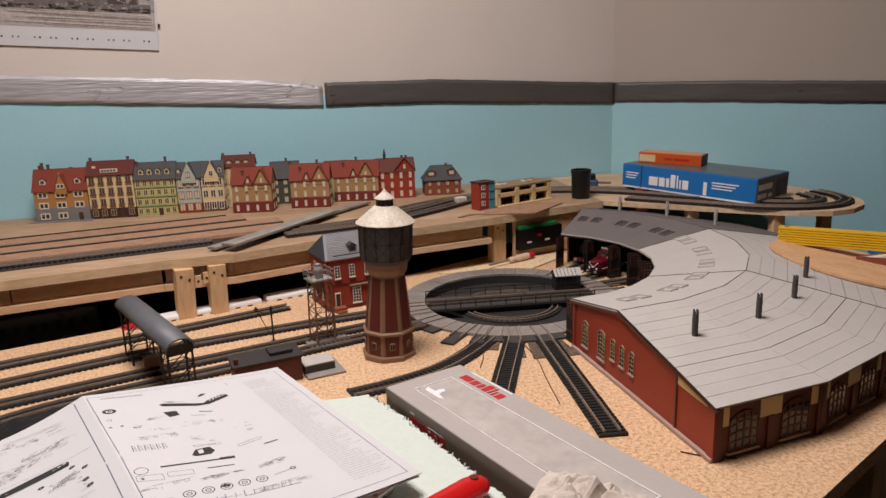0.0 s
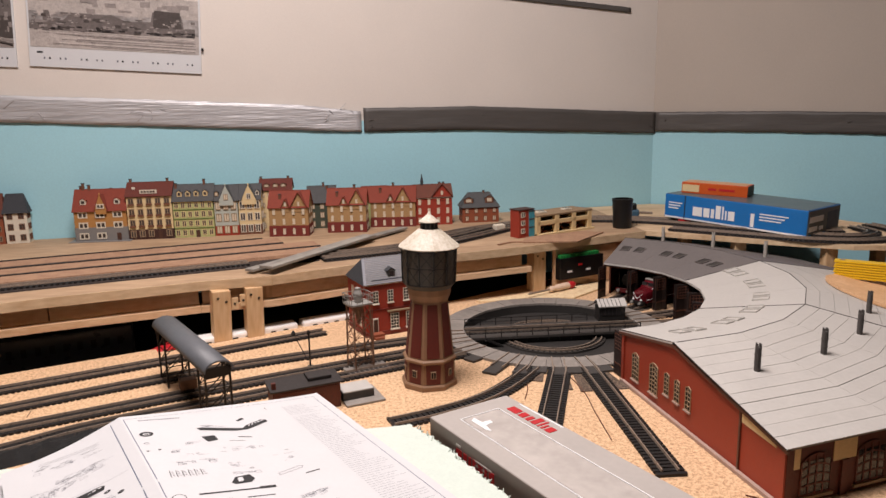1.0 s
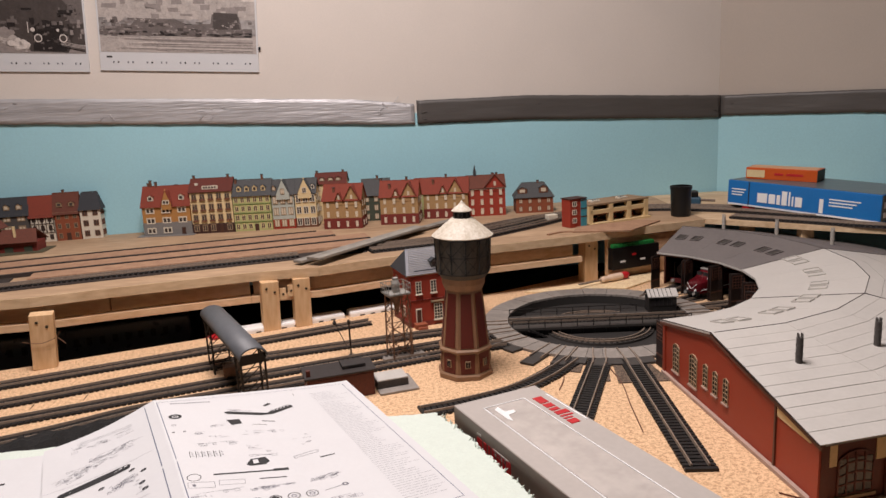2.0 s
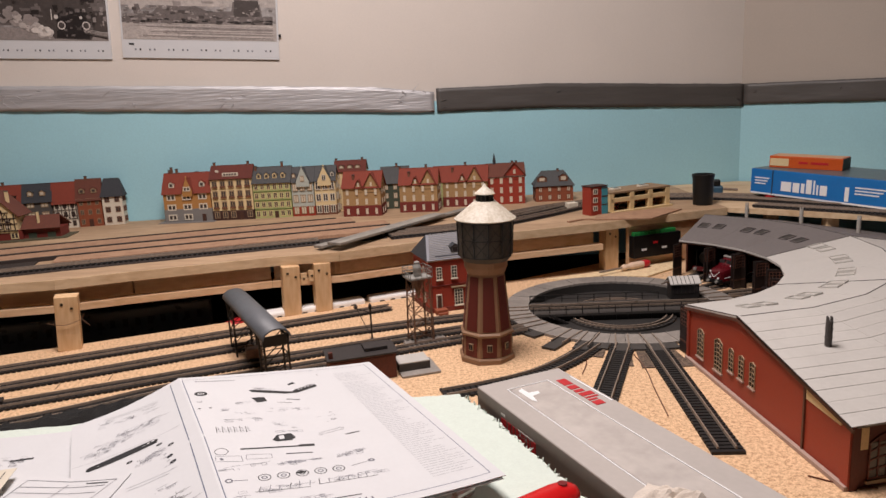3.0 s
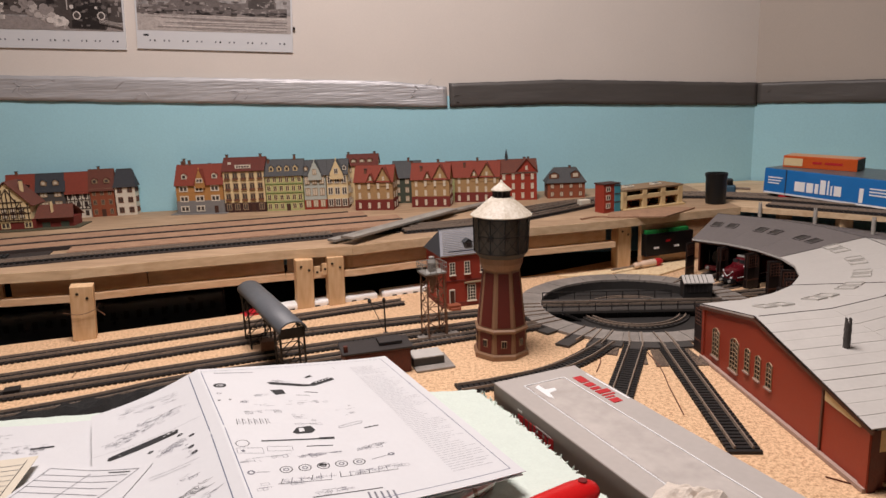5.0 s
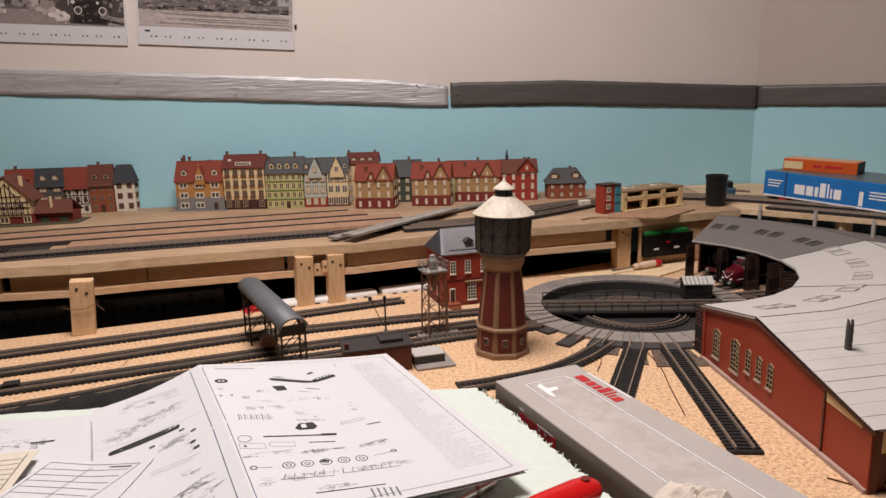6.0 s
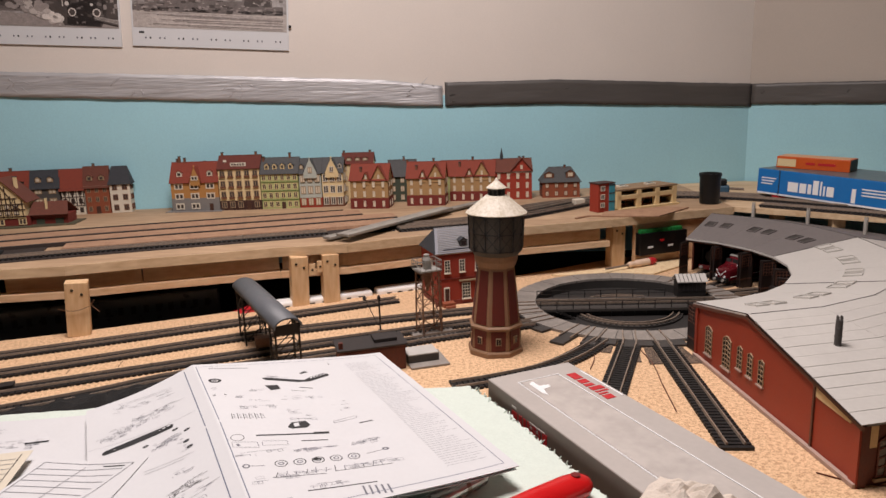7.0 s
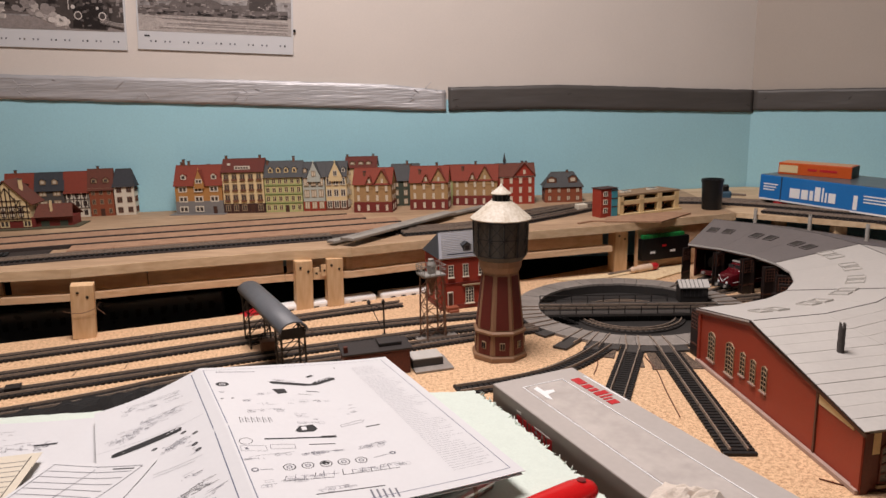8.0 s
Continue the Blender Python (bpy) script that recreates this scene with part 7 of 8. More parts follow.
for k in range(5):
    x = 0.083 + 0.0046 * k
    part("drawing", stroke((x, 0.2770 + 0.001 * k), (x - 0.0012, 0.2890 + 0.001 * k), 0.0016), INK_L, leaflet)
outline_on([(0.0955, 0.1735), (0.1180, 0.1680), (0.1200, 0.1650), (0.1165, 0.1640), (0.0960, 0.1700)], 0.0005)
part("drawing", stroke((0.117, 0.1785), (0.131, 0.1765), 0.0016), INK, leaflet)
for box4, n, tl in (((0.003, 0.040, 0.2050, 0.2090), 16, 0.0), ((0.048, 0.080, 0.2095, 0.2130), 34, 0.05), ((0.096, 0.120, 0.213, 0.218), 22, -0.25), ((0.030, 0.078, 0.100, 0.112), 10, 0.1), ((0.012, 0.050, 0.118, 0.124), 10, 0.1), ((0.060, 0.080, 0.135, 0.158), 10, 0.2), ((0.074, 0.125, 0.245, 0.250), 22, 0.0), ((0.025, 0.066, 0.240, 0.246), 22, 0.1), ((0.020, 0.034, 0.092, 0.097), 6, 0.0), ((0.040, 0.052, 0.080, 0.088), 6, 0.0), ((0.060, 0.080, 0.043, 0.049), 8, 0.3), ((0.043, 0.070, 0.262, 0.267), 16, 0.05), ((0.086, 0.100, 0.108, 0.114), 5, 0.0), ((0.100, 0.120, 0.125, 0.150), 7, 0.0), ((0.022, 0.032, 0.274, 0.282), 8, 0.0), ((0.006, 0.012, 0.240, 0.250), 4, 0.0)):
    scribble(*box4, n, tilt=tl)
# parts list as grey text bars
for k in range(66):
    y = 0.026 + 0.0038 * k
    L = rnd.uniform(0.022, 0.046)
    if rnd.random() < 0.94:
        x = 0.1560
        while x < 0.1560 + L * 0.86:
            w = rnd.uniform(0.002, 0.008)
            part("text_bar", stroke((x, y), (min(x + w, 0.196), y), 0.0006), PRINT, leaflet)
            x += w + 0.0012
# folded page: locomotive body, gears and small parts
part("drawing", poly_on([(-0.0905, 0.1060), (-0.0880, 0.1045), (-0.0350, 0.1060), (-0.0320, 0.1090), (-0.0335, 0.1150), (-0.0560, 0.1130), (-0.0890, 0.1125), (-0.0915, 0.1100)][::-1]), INK, leaflet)
for k in range(4):
    x = -0.0500 + 0.0042 * k
    part("drawing", poly_on([(x, 0.1072 + 0.0001 * k), (x + 0.0026, 0.1073), (x + 0.0026, 0.1093), (x, 0.1092)][::-1], lift=0.0010), PAPER, leaflet)
part("drawing", stroke((-0.082, 0.1090), (-0.056, 0.1092), 0.0006, lift=0.0010), PAPER, leaflet)
for x, y in ((-0.032, 0.1209), (-0.0235, 0.1326), (-0.0264, 0.1518), (-0.0251, 0.1626), (-0.0571, 0.1261)):
    part("gear", ring_on((x, y), 0.0006, 0.0026, 0.8), INK, leaflet)
scribble(-0.054, -0.034, 0.130, 0.140, 34)
scribble(-0.034, -0.028, 0.130, 0.165, 10)
scribble(-0.096, -0.058, 0.078, 0.090, 36, tilt=-0.2)
scribble(-0.066, -0.028, 0.056, 0.064, 30, tilt=0.15)
scribble(-0.050, -0.026, 0.206, 0.218, 26, material=INK)
scribble(-0.044, -0.032, 0.186, 0.194, 8)
scribble(-0.085, -0.035, 0.066, 0.078, 30, tilt=-0.05)
scribble(-0.080, -0.030, 0.016, 0.028, 24, tilt=0.3)
scribble(-0.060, -0.020, 0.222, 0.240, 26)
for a, b in (((-0.102, 0.094), (-0.012, 0.1065)), ((-0.062, 0.167), (-0.023, 0.1733)), ((-0.074, 0.0116), (-0.024, 0.0272)), ((-0.074, 0.0150), (-0.024, 0.0305)), ((-0.062, 0.171), (-0.030, 0.176))):
    part("fine_drawing", stroke(a, b, 0.0004), PRINT, leaflet)


def flat_sheet(o, u, z, wave=0.0):
    """The place finder of a sheet: corner o, direction of its top edge u, height z."""
    ux, uy = math.cos(u), math.sin(u)

    def where(s, t):
        return Vector((o[0] + ux * s + uy * t, o[1] + uy * s - ux * t, z + wave * math.sin(s * 30) * math.cos(t * 25)))
    return where


def sheet(label, o, u, z, w, h, material, wave=0.0):
    f = flat_sheet(o, u, z, wave)
    ob = thing("paper_sheet", label, "paper")
    part("sheet", draped(0, w, 0, h, ns=10, nt=10, thick=0.0004, where=f), material, ob)
    return ob, f


ob, f = sheet("large white leaflet with line drawings under the open one", (-0.440, 0.703), math.radians(3.5), 0.0385, 0.285, 0.297, PAPER, 0.0015)
for b4, n in (((0.03, 0.10, 0.02, 0.05), 26), ((0.11, 0.16, 0.02, 0.04), 26), ((0.16, 0.205, 0.045, 0.065), 26), ((0.02, 0.07, 0.07, 0.10), 20), ((0.10, 0.15, 0.06, 0.08), 18), ((0.15, 0.21, 0.08, 0.10), 20)):
    scribble(*b4, n, where=f, owner=ob)
for a, b, w in (((0.195, 0.055), (0.215, 0.052), 0.0030), ((0.12, 0.03), (0.145, 0.026), 0.0014), ((0.12, 0.036), (0.135, 0.033), 0.0012), ((0.16, 0.09), (0.21, 0.085), 0.001)):
    part("drawing", stroke(a, b, w, where=f), INK, ob)
ob, f = sheet("cream ruled table sheet with a narrow column", (-0.345, 0.603), math.radians(12), 0.0475, 0.132, 0.19, PAPER_C)
for k in range(14):
    part("rule_line", stroke((0.004, 0.014 + 0.0085 * k), (0.124, 0.014 + 0.0085 * k), 0.0006, where=f), INK_L, ob)
for x in (0.125, 0.094, 0.004):
    part("rule_line", stroke((x, 0.006), (x, 0.18), 0.0007, where=f), INK, ob)
card = thing("paper_sheet", "small white order card with ruled lines", "paper")
flat = flat_sheet((-0.192, 0.609), math.radians(-11), 0.0)


def on_card(s, t):
    """The card lies half on the folded page."""
    p = flat(s, t)
    d = p - BO
    a, b = d.dot(BU) / 0.985, d.dot(BV)
    z = page(max(a, -0.103), max(b, 0.0)).z + 0.0013
    return Vector((p.x, p.y, z + 0.03 * min(0, a + 0.103)))


part("sheet", draped(0, 0.097, 0, 0.120, ns=12, nt=10, thick=0.0004, where=on_card), PAPER, card)
for k in range(9):
    part("rule_line", stroke((0.004, 0.016 + 0.0085 * k), (0.082 - 0.003 * k, 0.013 + 0.0085 * k), 0.0005, where=on_card), INK_L, card)
for a, b in (((0.004, 0.006), (0.088, 0.006)), ((0.088, 0.006), (0.058, 0.098)), ((0.004, 0.006), (0.004, 0.110)), ((0.046, 0.010), (0.034, 0.095))):
    part("rule_line", stroke(a, b, 0.0005, where=on_card), INK_L, card)
part("heading_stroke", stroke((0.062, 0.0095), (0.082, 0.0095), 0.0012, where=on_card), INK, card)

# grey locomotive carton with a film window
G_GREY = tone("warm_grey_card", "aea7a1", 0.05, scale=20, rough=0.5, bump=0.05)
G_SIDE = tone("brown_grey_card", "6e6058", 0.07, scale=20, rough=0.5, bump=0.05)
FILM = tone("clear_film_over_packing", "b5aea8", 0.16, scale=25, rough=0.12, bump=0.15, fine=3, dist=0.002)
GBX = Matrix.Translation((0.1905, 0.768, 0.0005)) @ Matrix.Rotation(math.radians(-65.5), 4, "Z")
gb = thing("locomotive_carton", "grey cardboard locomotive carton with film window and red mark", "carton", GBX)
GL, GW, GH = 0.345, 0.101, 0.0445
part("carton", box(0, GL, 0, GW, 0, GH, bevel=0.0008), G_GREY, gb)
part("side_panel", box(0.001, GL - 0.001, -0.0006, 0.0, 0.001, GH - 0.001), G_SIDE, gb, "brown-grey side, darker than the top")
part("film_window", box(0.026, GL - 0.030, 0.024, 0.070, GH, GH + 0.0005), FILM, gb, "clear film window over white packing")
for x0, x1, y0, y1 in ((0.024, GL - 0.028, 0.022, 0.0232), (0.024, GL - 0.028, 0.0708, 0.072), (0.024, 0.0252, 0.0232, 0.0708), (GL - 0.0292, GL - 0.028, 0.0232, 0.0708)):
    part("window_border", box(x0, x1, y0, y1, GH, GH + 0.0007), B_WHITE, gb)
# Flat white shape paints the packing and its glint on the film.
bm = bmesh.new()
prism([(0.030, 0.036), (0.034, 0.030), (0.060, 0.030), (0.066, 0.033), (0.052, 0.036), (0.050, 0.046), (0.044, 0.047), (0.043, 0.037)], GH + 0.0005, GH + 0.0009, bm)
part("packing_glint", bm, B_WHITE, gb)
x = 0.030
for wdt, hgt in ((0.018, 0.0105), (0.011, 0.0105), (0.008, 0.0105), (0.010, 0.0150), (0.005, 0.0150), (0.005, 0.0105), (0.011, 0.0105)):
    part("brand_stroke", box(x, x + wdt - 0.002, 0.0785, 0.0785 + hgt, GH, GH + 0.0006), B_RED, gb)
    x += wdt + 0.0008
part("white_line", box(0.028, 0.100, 0.0965, 0.0985, GH, GH + 0.0006), B_WHITE, gb)
x = 0.052
for wdt in (0.012, 0.008, 0.006, 0.008, 0.010, 0.006, 0.010):
    part("brand_stroke", box(x, x + wdt - 0.002, -0.0011, -0.0005, 0.012, 0.031), B_RED, gb)
    x += wdt + 0.001
for x0, x1, z0 in ((0.052, 0.060, 0.034), (0.085, 0.112, 0.030), (0.085, 0.105, 0.026)):
    part("text_bar", box(x0, x1, -0.0011, -0.0005, z0, z0 + 0.0022), G_GREY, gb)

# red handled cutter, metal tube and crumpled cloth
PLASTIC_R = tone("glossy_red_plastic", "c21a1c", 0.05, scale=30, rough=0.22, bump=0)
KH = Matrix.Translation((0.257, 0.568, 0.0405)) @ Matrix.Rotation(math.radians(211), 4, "Z") @ Matrix.Rotation(math.pi / 2, 4, "Y") @ Matrix.Diagonal((0.8, 1, 1, 1))
knife = thing("hand_tool", "glossy red plastic tool handle with a hanging hole", "tool", KH)
h = part("handle", lathe([(0.002, 0.0), (0.008, 0.002), (0.0115, 0.008), (0.0128, 0.020), (0.0122, 0.050), (0.0105, 0.085), (0.0115, 0.105), (0.009, 0.115)], 28), PLASTIC_R, knife)
for p in h.data.polygons:
    p.use_smooth = True
# Raised disc; its deep red stands for the shade in the hole.
part("hanging_hole", lathe([(0.0036, 0.0), (0.0036, 0.0010)], 16, m=Matrix.Translation((-0.0125, 0.0, 0.013)) @ Matrix.Rotation(-math.pi / 2, 4, "Y")), tone("painted_hole_shade", "6e1012", 0.1, scale=60, rough=0.4, bump=0), knife, "deep red disc painted for the shaded hanging hole")
part("blade", box(-0.001, 0.001, -0.006, 0.006, 0.112, 0.17), RAIL, knife)
tube = thing("metal_tube", "slim silver metal tube lying under the leaflet", "tube", Matrix.Translation((0.176, 0.586, 0.0375)) @ Matrix.Rotation(math.radians(222), 4, "Z") @ Matrix.Rotation(math.pi / 2, 4, "Y"))
part("barrel", lathe([(0.0055, 0), (0.0068, 0.002), (0.0068, 0.12), (0.006, 0.125)], 20), tone("brushed_aluminium", "b9b7b2", 0.08, scale=120, rough=0.3, metal=0.9, bump=0), tube)
part("collar", lathe([(0.0071, 0.02), (0.0071, 0.024)], 20), RAIL, tube)
CLOTH = tone("cream_tissue", "c9beb2", 0.10, scale=60, rough=0.85, bump=0.3)
bm = bmesh.new()
N1 = 34
g = []
for i in range(N1 + 1):
    row = []
    for j in range(N1 + 1):
        x, y = (i / N1 - 0.5) * 0.095, (j / N1 - 0.5) * 0.075
        fall = max(0.0, 1 - (x / 0.047) ** 2) * max(0.0, 1 - (y / 0.037) ** 2)
        n1 = abs(noise.noise((x * 38, y * 38, 2.0))) + 0.6 * abs(noise.noise((x * 85, y * 85, 7.0)))
        row.append(bm.verts.new((x + 0.006 * noise.noise((x * 50, y * 50, 4)), y + 0.006 * noise.noise((x * 50, y * 50, 9)), 0.001 + fall ** 0.6 * (0.005 + 0.030 * n1))))
    g.append(row)
for i in range(N1):
    for j in range(N1):
        bm.faces.new((g[i][j], g[i + 1][j], g[i + 1][j + 1], g[i][j + 1]))
r = bmesh.ops.extrude_face_region(bm, geom=list(bm.faces))
for v in r["geom"]:
    if isinstance(v, bmesh.types.BMVert):
        v.co.z -= 0.0008
bmesh.ops.recalc_face_normals(bm, faces=bm.faces)
solo("crumpled_tissue", bm, CLOTH, "crumpled cream tissue between the foam and the carton", "tissue", m=Matrix.Translation((0.322, 0.512, 0.0455)) @ Matrix.Rotation(math.radians(-40), 4, "Z") @ Matrix.Diagonal((0.9, 0.9, 0.7, 1)))

# rough black rubber strip along the front track
BLACK_F = tone("black_foam_rubber", "0e0d0d", 0.4, scale=90, rough=0.85, bump=0.6)
bm = bmesh.new()
prev = None
ln = spline([(-0.62, 0.670), (-0.38, 0.775), (-0.25, 0.842), (-0.15, 0.880)], 0.006)
for i, (x, y, hd) in enumerate(ln):
    ring = []
    for k in range(7):
        u = -0.020 + 0.040 * k / 6
        zz = 0.0006 + (0.010 + 0.007 * noise.noise((x * 55, y * 55, k))) * math.sin(math.pi * k / 6) ** 0.7
        ring.append(bm.verts.new((x - math.sin(hd) * u, y + math.cos(hd) * u, zz)))
    if prev:
        for k in range(6):
            bm.faces.new((prev[k], ring[k], ring[k + 1], prev[k + 1]))
        bm.faces.new((prev[0], prev[6], ring[6], ring[0]))
    prev = ring
bmesh.ops.recalc_face_normals(bm, faces=bm.faces)
solo("rubber_strip", bm, BLACK_F, "lumpy black foam rubber strip beside the front track", "rubber strip")

# ---- on the walls ----
PHOTO_L = mat("photo_print_grey", srgb("5f5a58"), srgb("b9b3b0"), scale=14, rough=0.4, bump=0, fine=6, contrast=(0.3, 0.7))


def wall_plate(pts, d0, d1, bm=None):
    """A flat plate on the wall: (x, z) corners, between two depths off the wall."""
    bm = bm or bmesh.new()
    q = bmesh.new()
    prism(pts, d0, d1, q)
    bmesh.ops.rotate(q, cent=(0, 0, 0), matrix=Matrix.Rotation(math.pi / 2, 3, "X"), verts=q.verts)
    me = bpy.data.meshes.new("tmp")
    q.to_mesh(me)
    q.free()
    bm.from_mesh(me)
    bpy.data.meshes.remove(me)
    return bm


def rect(x0, x1, z0, z1):
    return [(x0, z0), (x1, z0), (x1, z1), (x0, z1)]


def calendar(label, x, z, lean, w, hgt, sx, sz):
    c = thing("wall_calendar", label, "calendar", WALL_M @ Matrix.Translation((x, -0.0002, z)) @ Matrix.Rotation(math.radians(lean), 4, "Y") @ Matrix.Diagonal((sx, 1, sz, 1)), "wall calendars")
    part("back_card", wall_plate(rect(0, w, 0, hgt), 0.0, 0.004), PAPER, c)
    part("photo", wall_plate(rect(0.004, w - 0.004, 0.042, hgt - 0.004), 0.004, 0.0044), PHOTO_L, c)
    part("month_mark", wall_plate(rect(0.016, 0.028, 0.029, 0.033), 0.004, 0.0045), INK, c)
    for k in range(31):
        xx = 0.018 + (w - 0.040) * k / 30
        if k % 7 in (1, 2, 4, 5):
            part("day_mark", wall_plate(rect(xx, xx + 0.0035, 0.017, 0.021), 0.004, 0.0045), INK_L if k % 7 != 2 else INK, c)
    return c


CW2 = 0.367
crnd = random.Random(77)
SHADES = [tone("photo_shade", h, 0.25, scale=120, rough=0.4, bump=0, fine=3) for h in ("2a2524", "4a4340", "6b6360", "8d8480", "aea59f", "cbc2bb")]


def patches(c, n, x0, x1, z0, z1, w, h, tones, depth, name="photo_patch"):
    """Many small soft-edged spots of grey that make up a printed photo."""
    for k in range(n):
        x, z = crnd.uniform(x0, x1), crnd.uniform(z0, z1)
        a, b = w * crnd.uniform(0.4, 1.3), h * crnd.uniform(0.4, 1.3)
        m = 4
        pts = [(min(max(x + a / 2 * math.cos(math.tau * (i + 0.5) / m) * crnd.uniform(1.0, 1.5), 0.0045), 0.355), max(z + b / 2 * math.sin(math.tau * (i + 0.5) / m) * crnd.uniform(0.8, 1.2), 0.0425)) for i in range(m)]
        part(name, wall_plate(pts, depth, depth + 0.00012 + 0.00001 * (k % 20)), SHADES[crnd.choice(tones)], c)


c = calendar("wall calendar with a grey photo of a goods yard train", -0.5618, 0.4771, 3.17, CW2, 0.27, 0.9521, 0.9815)
part("photo_ground", wall_plate([(0.004, 0.042), (CW2 - 0.004, 0.042), (CW2 - 0.004, 0.082), (0.004, 0.082)], 0.0044, 0.0046), SHADES[4], c)
part("photo_sky", wall_plate(rect(0.004, CW2 - 0.004, 0.160, 0.262), 0.0044, 0.0046), SHADES[5], c)
part("photo_haze", wall_plate(rect(0.004, CW2 - 0.004, 0.118, 0.160), 0.0044, 0.0046), SHADES[4], c)
patches(c, 60, 0.02, 0.34, 0.115, 0.165, 0.030, 0.016, (3, 4, 4), 0.0046)
part("photo_train", wall_plate([(0.004, 0.080), (0.355, 0.080), (0.355, 0.098), (0.330, 0.098), (0.325, 0.125), (0.262, 0.130), (0.258, 0.108), (0.205, 0.106), (0.180, 0.116), (0.090, 0.118), (0.075, 0.102), (0.050, 0.098), (0.045, 0.120), (0.035, 0.120), (0.032, 0.094), (0.004, 0.092)], 0.0048, 0.0049), SHADES[2], c)
part("photo_wagon", wall_plate([(0.262, 0.096), (0.326, 0.096), (0.322, 0.132), (0.266, 0.134)], 0.0050, 0.0051), SHADES[1], c)
patches(c, 120, 0.01, 0.355, 0.080, 0.116, 0.015, 0.007, (1, 2, 2, 3, 3), 0.0051)
patches(c, 46, 0.03, 0.355, 0.080, 0.088, 0.014, 0.005, (0, 0, 1), 0.0053)
patches(c, 34, 0.01, 0.355, 0.088, 0.120, 0.005, 0.0025, (4,), 0.0055)
for k in range(16):
    z0, z1 = 0.046 + 0.0022 * k, 0.044 + 0.0022 * k + crnd.uniform(-0.003, 0.004)
    a = crnd.uniform(0.006, 0.15)
    part("photo_rail", wall_plate([(a, max(z0, 0.043)), (0.355, max(z1, 0.043)), (0.355, max(z1, 0.043) + 0.001), (a, max(z0, 0.043) + 0.001)], 0.0047, 0.00475 + 0.00001 * k), SHADES[crnd.choice((2, 3, 3, 5))], c)
part("pin", wall_plate(rect(CW2 + 0.001, CW2 + 0.006, 0.052, 0.058), 0.0, 0.006), BLACKISH, c)
c = calendar("wall calendar with a dark photo of a steaming locomotive", -0.9094, 0.4899, 2.76, 0.360, 0.27, 0.8999, 0.9545)
part("photo_dusk", wall_plate(rect(0.004, 0.356, 0.075, 0.262), 0.0044, 0.0046), SHADES[2], c)
part("photo_ground", wall_plate([(0.004, 0.042), (0.356, 0.042), (0.356, 0.060), (0.004, 0.076)], 0.0046, 0.0047), SHADES[3], c)
part("photo_engine", wall_plate([(0.228, 0.046), (0.315, 0.044), (0.325, 0.062), (0.330, 0.100), (0.318, 0.112), (0.322, 0.150), (0.290, 0.185), (0.235, 0.180), (0.150, 0.150), (0.060, 0.140), (0.040, 0.085), (0.150, 0.080), (0.215, 0.064)], 0.0048, 0.0049), SHADES[1], c)
part("photo_front", wall_plate([(0.234, 0.048), (0.312, 0.046), (0.318, 0.092), (0.305, 0.112), (0.260, 0.116), (0.238, 0.100)], 0.0050, 0.0051), SHADES[0], c)
part("photo_wagon", wall_plate(rect(0.318, 0.356, 0.062, 0.110), 0.0048, 0.0049), SHADES[1], c)
patches(c, 70, 0.06, 0.33, 0.085, 0.150, 0.022, 0.013, (0, 1, 1, 2), 0.0051)
patches(c, 40, 0.235, 0.32, 0.048, 0.110, 0.008, 0.006, (0, 1, 2), 0.0053)
patches(c, 30, 0.30, 0.352, 0.066, 0.150, 0.008, 0.012, (1, 2, 3), 0.0050)
# drifting steam, dense at the cylinder and thin behind
for k in range(90):
    f = crnd.random()
    x = 0.222 - 0.115 * f + crnd.uniform(-0.012, 0.012)
    z = 0.052 + 0.052 * f ** 0.8 + crnd.uniform(-0.014, 0.014) * (0.5 + f)
    r = crnd.uniform(0.003, 0.011)
    m = 9
    pts = [(x + r * math.cos(math.tau * i / m), max(z + 0.7 * r * math.sin(math.tau * i / m), 0.0425)) for i in range(m)]
    part("photo_steam", wall_plate(pts, 0.0055, 0.00562 + 0.00001 * (k % 20)), SHADES[crnd.choice((4, 5)) if f < 0.35 else crnd.choice((3, 4)) if f < 0.7 else 3], c)
patches(c, 36, 0.02, 0.075, 0.066, 0.100, 0.020, 0.010, (3, 4, 5), 0.0053, "photo_steam")
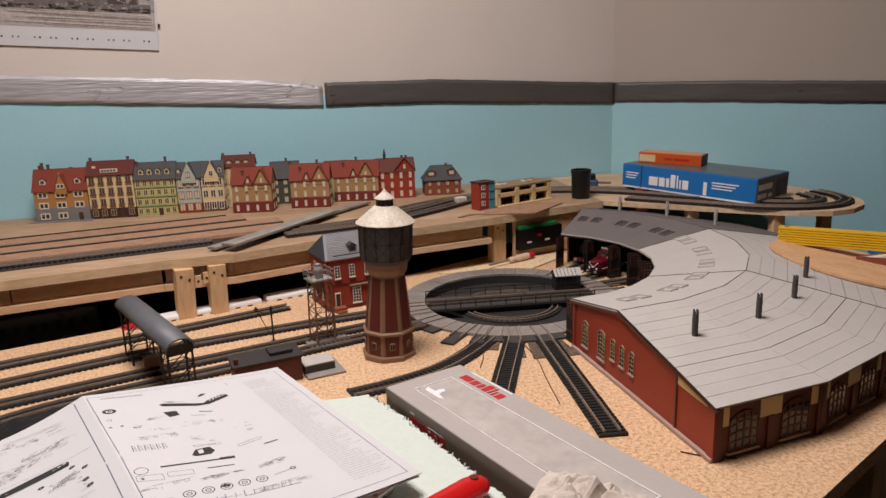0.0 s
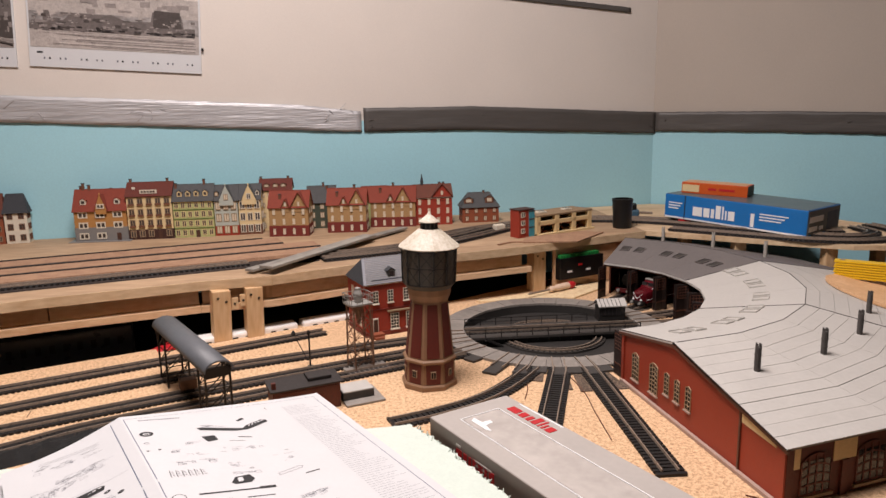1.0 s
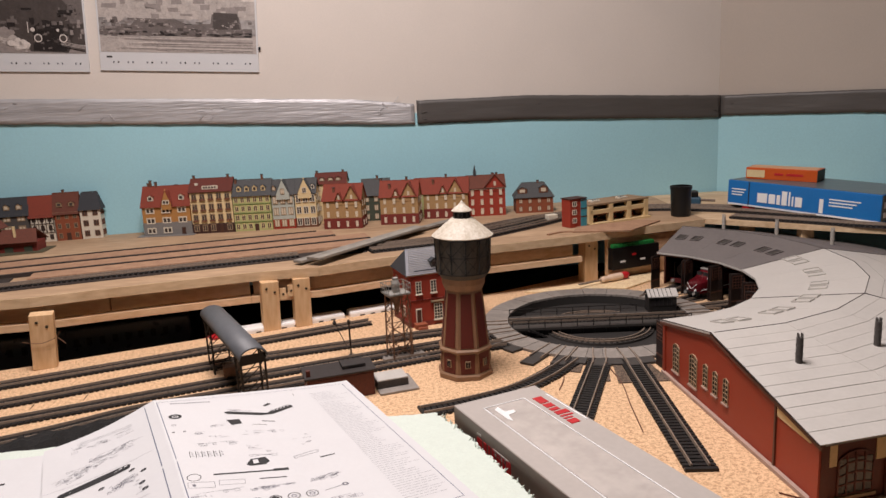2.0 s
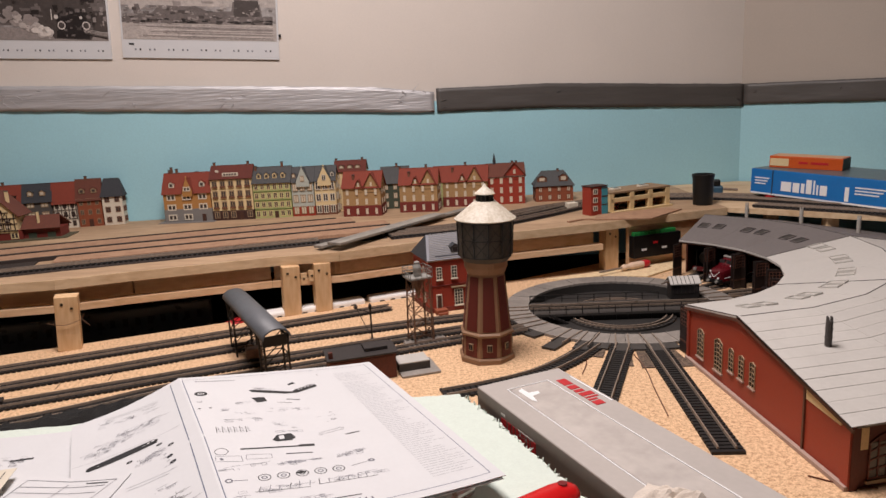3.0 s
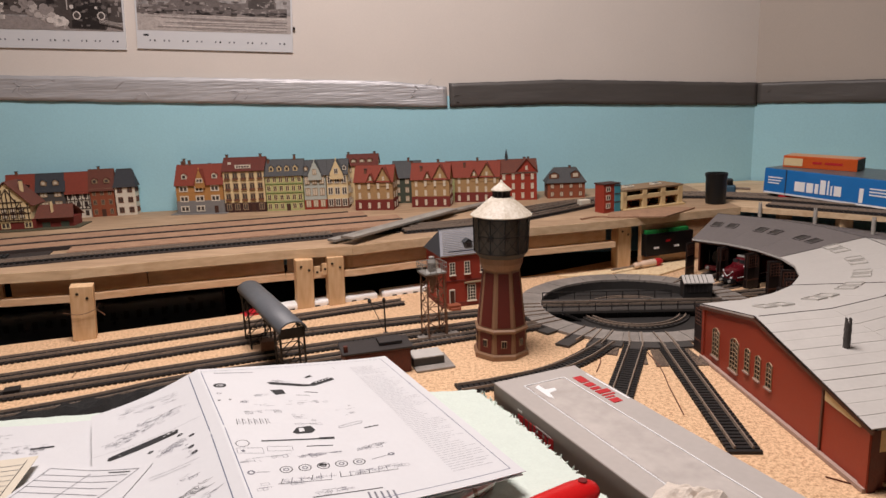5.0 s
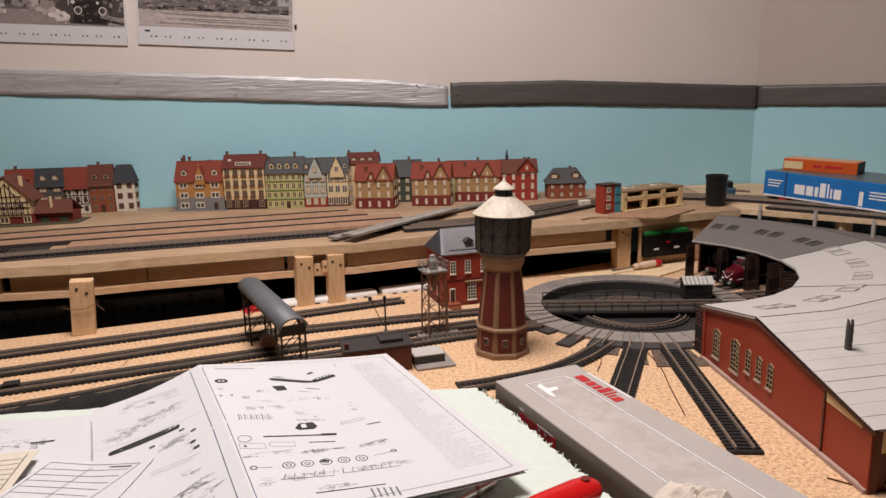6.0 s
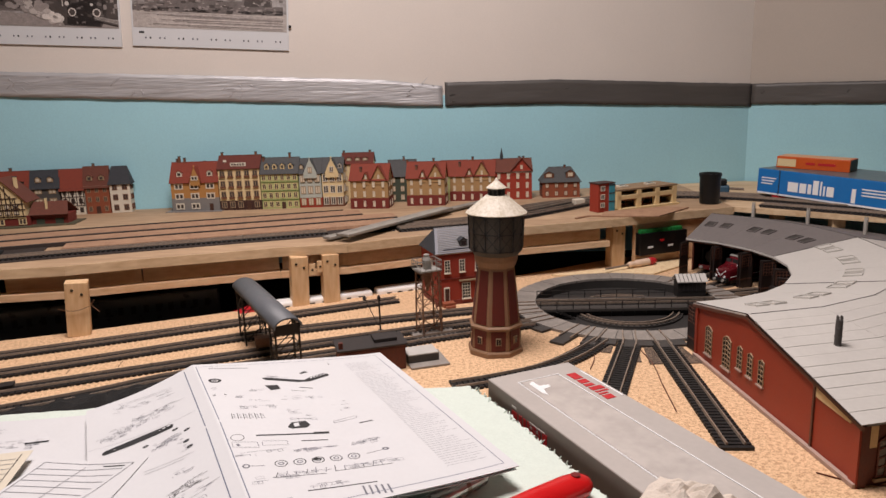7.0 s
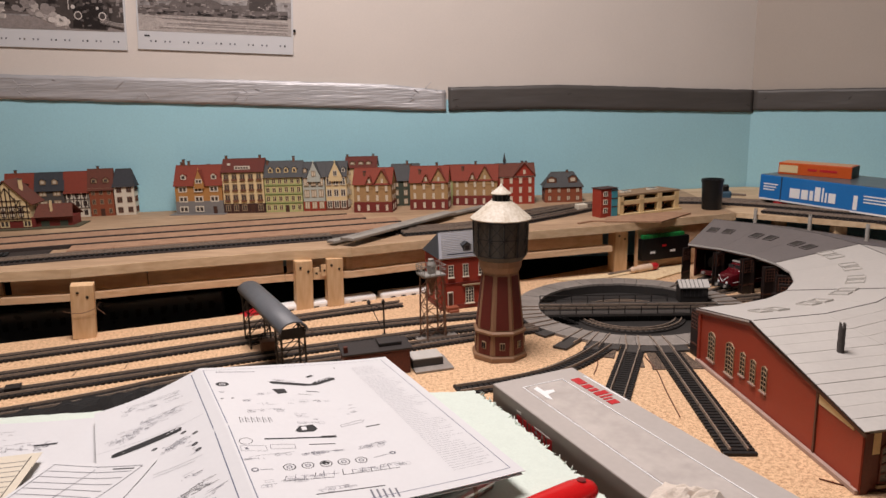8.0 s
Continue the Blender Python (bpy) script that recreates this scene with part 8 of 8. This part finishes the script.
for xx in (0.248, 0.306):
    for r, d, mt in ((0.0095, 0.0060, SHADES[5]), (0.0070, 0.0062, SHADES[1])):
        part("photo_buffer", wall_plate([(xx + r * math.cos(a), 0.076 + r * math.sin(a)) for a in (math.tau * i / 20 for i in range(20))], d, d + 0.0002), mt, c)
for xx, zz, q in ((0.237, 0.095, 0.0050), (0.295, 0.094, 0.0035)):
    part("photo_lamp", wall_plate([(xx + q * math.cos(a), zz + q * math.sin(a)) for a in (math.tau * i / 12 for i in range(12))], 0.0060, 0.0062), SHADES[5], c)
part("photo_bar", wall_plate(rect(0.2255, 0.2275, 0.088, 0.112), 0.0060, 0.0062), SHADES[5], c)
part("photo_plate", wall_plate(rect(0.248, 0.286, 0.091, 0.097), 0.0060, 0.0062), SHADES[0], c)
for k in range(5):
    part("photo_rail", wall_plate([(0.300, 0.056 + 0.003 * k), (0.355, 0.046 + 0.003 * k), (0.355, 0.0475 + 0.003 * k), (0.300, 0.0575 + 0.003 * k)], 0.0056, 0.0058), SHADES[crnd.choice((0, 2, 4))], c)

# grey strip above the backdrop, and the door at the end of the side wall
tape("grey_strip", [(0.3076, 0.6657), (0.8673, 0.6197)], [(0.3076, 0.6533), (0.8673, 0.6068)], TAPE_B, "thin dark grey strip taped high on the wall", WALL_M, 8)
WOOD_D = mat("orange_brown_door_wood", srgb("7c3f1c"), srgb("a8602f"), scale=16, rough=0.45, bump=0.1, fine=8, stretch=(1, 1, 0.12))
DM = Matrix.Translation((CX, WY, 0)) @ Matrix.Rotation(RA, 4, "Z") @ Matrix.Translation((0.727, 0, 0))
door = thing("door_1", "orange-brown wooden door in a wooden frame", "door", DM, kind="structure")
part("frame", box(0.0, 0.06, -0.022, -0.0002, FZ, 1.18, bevel=0.003), WOOD_D, door)
part("frame", box(0.80, 0.86, -0.022, -0.0002, FZ, 1.18, bevel=0.003), WOOD_D, door)
part("frame", box(0.0, 0.86, -0.022, -0.0002, 1.18, 1.24, bevel=0.003), WOOD_D, door)
part("leaf", box(0.062, 0.798, -0.012, -0.0002, FZ + 0.008, 1.178, bevel=0.002), WOOD_D, door)
part("door_handle", rod((0.74, -0.012, 0.18), (0.74, -0.055, 0.18), 0.008, 12), RAIL, door)
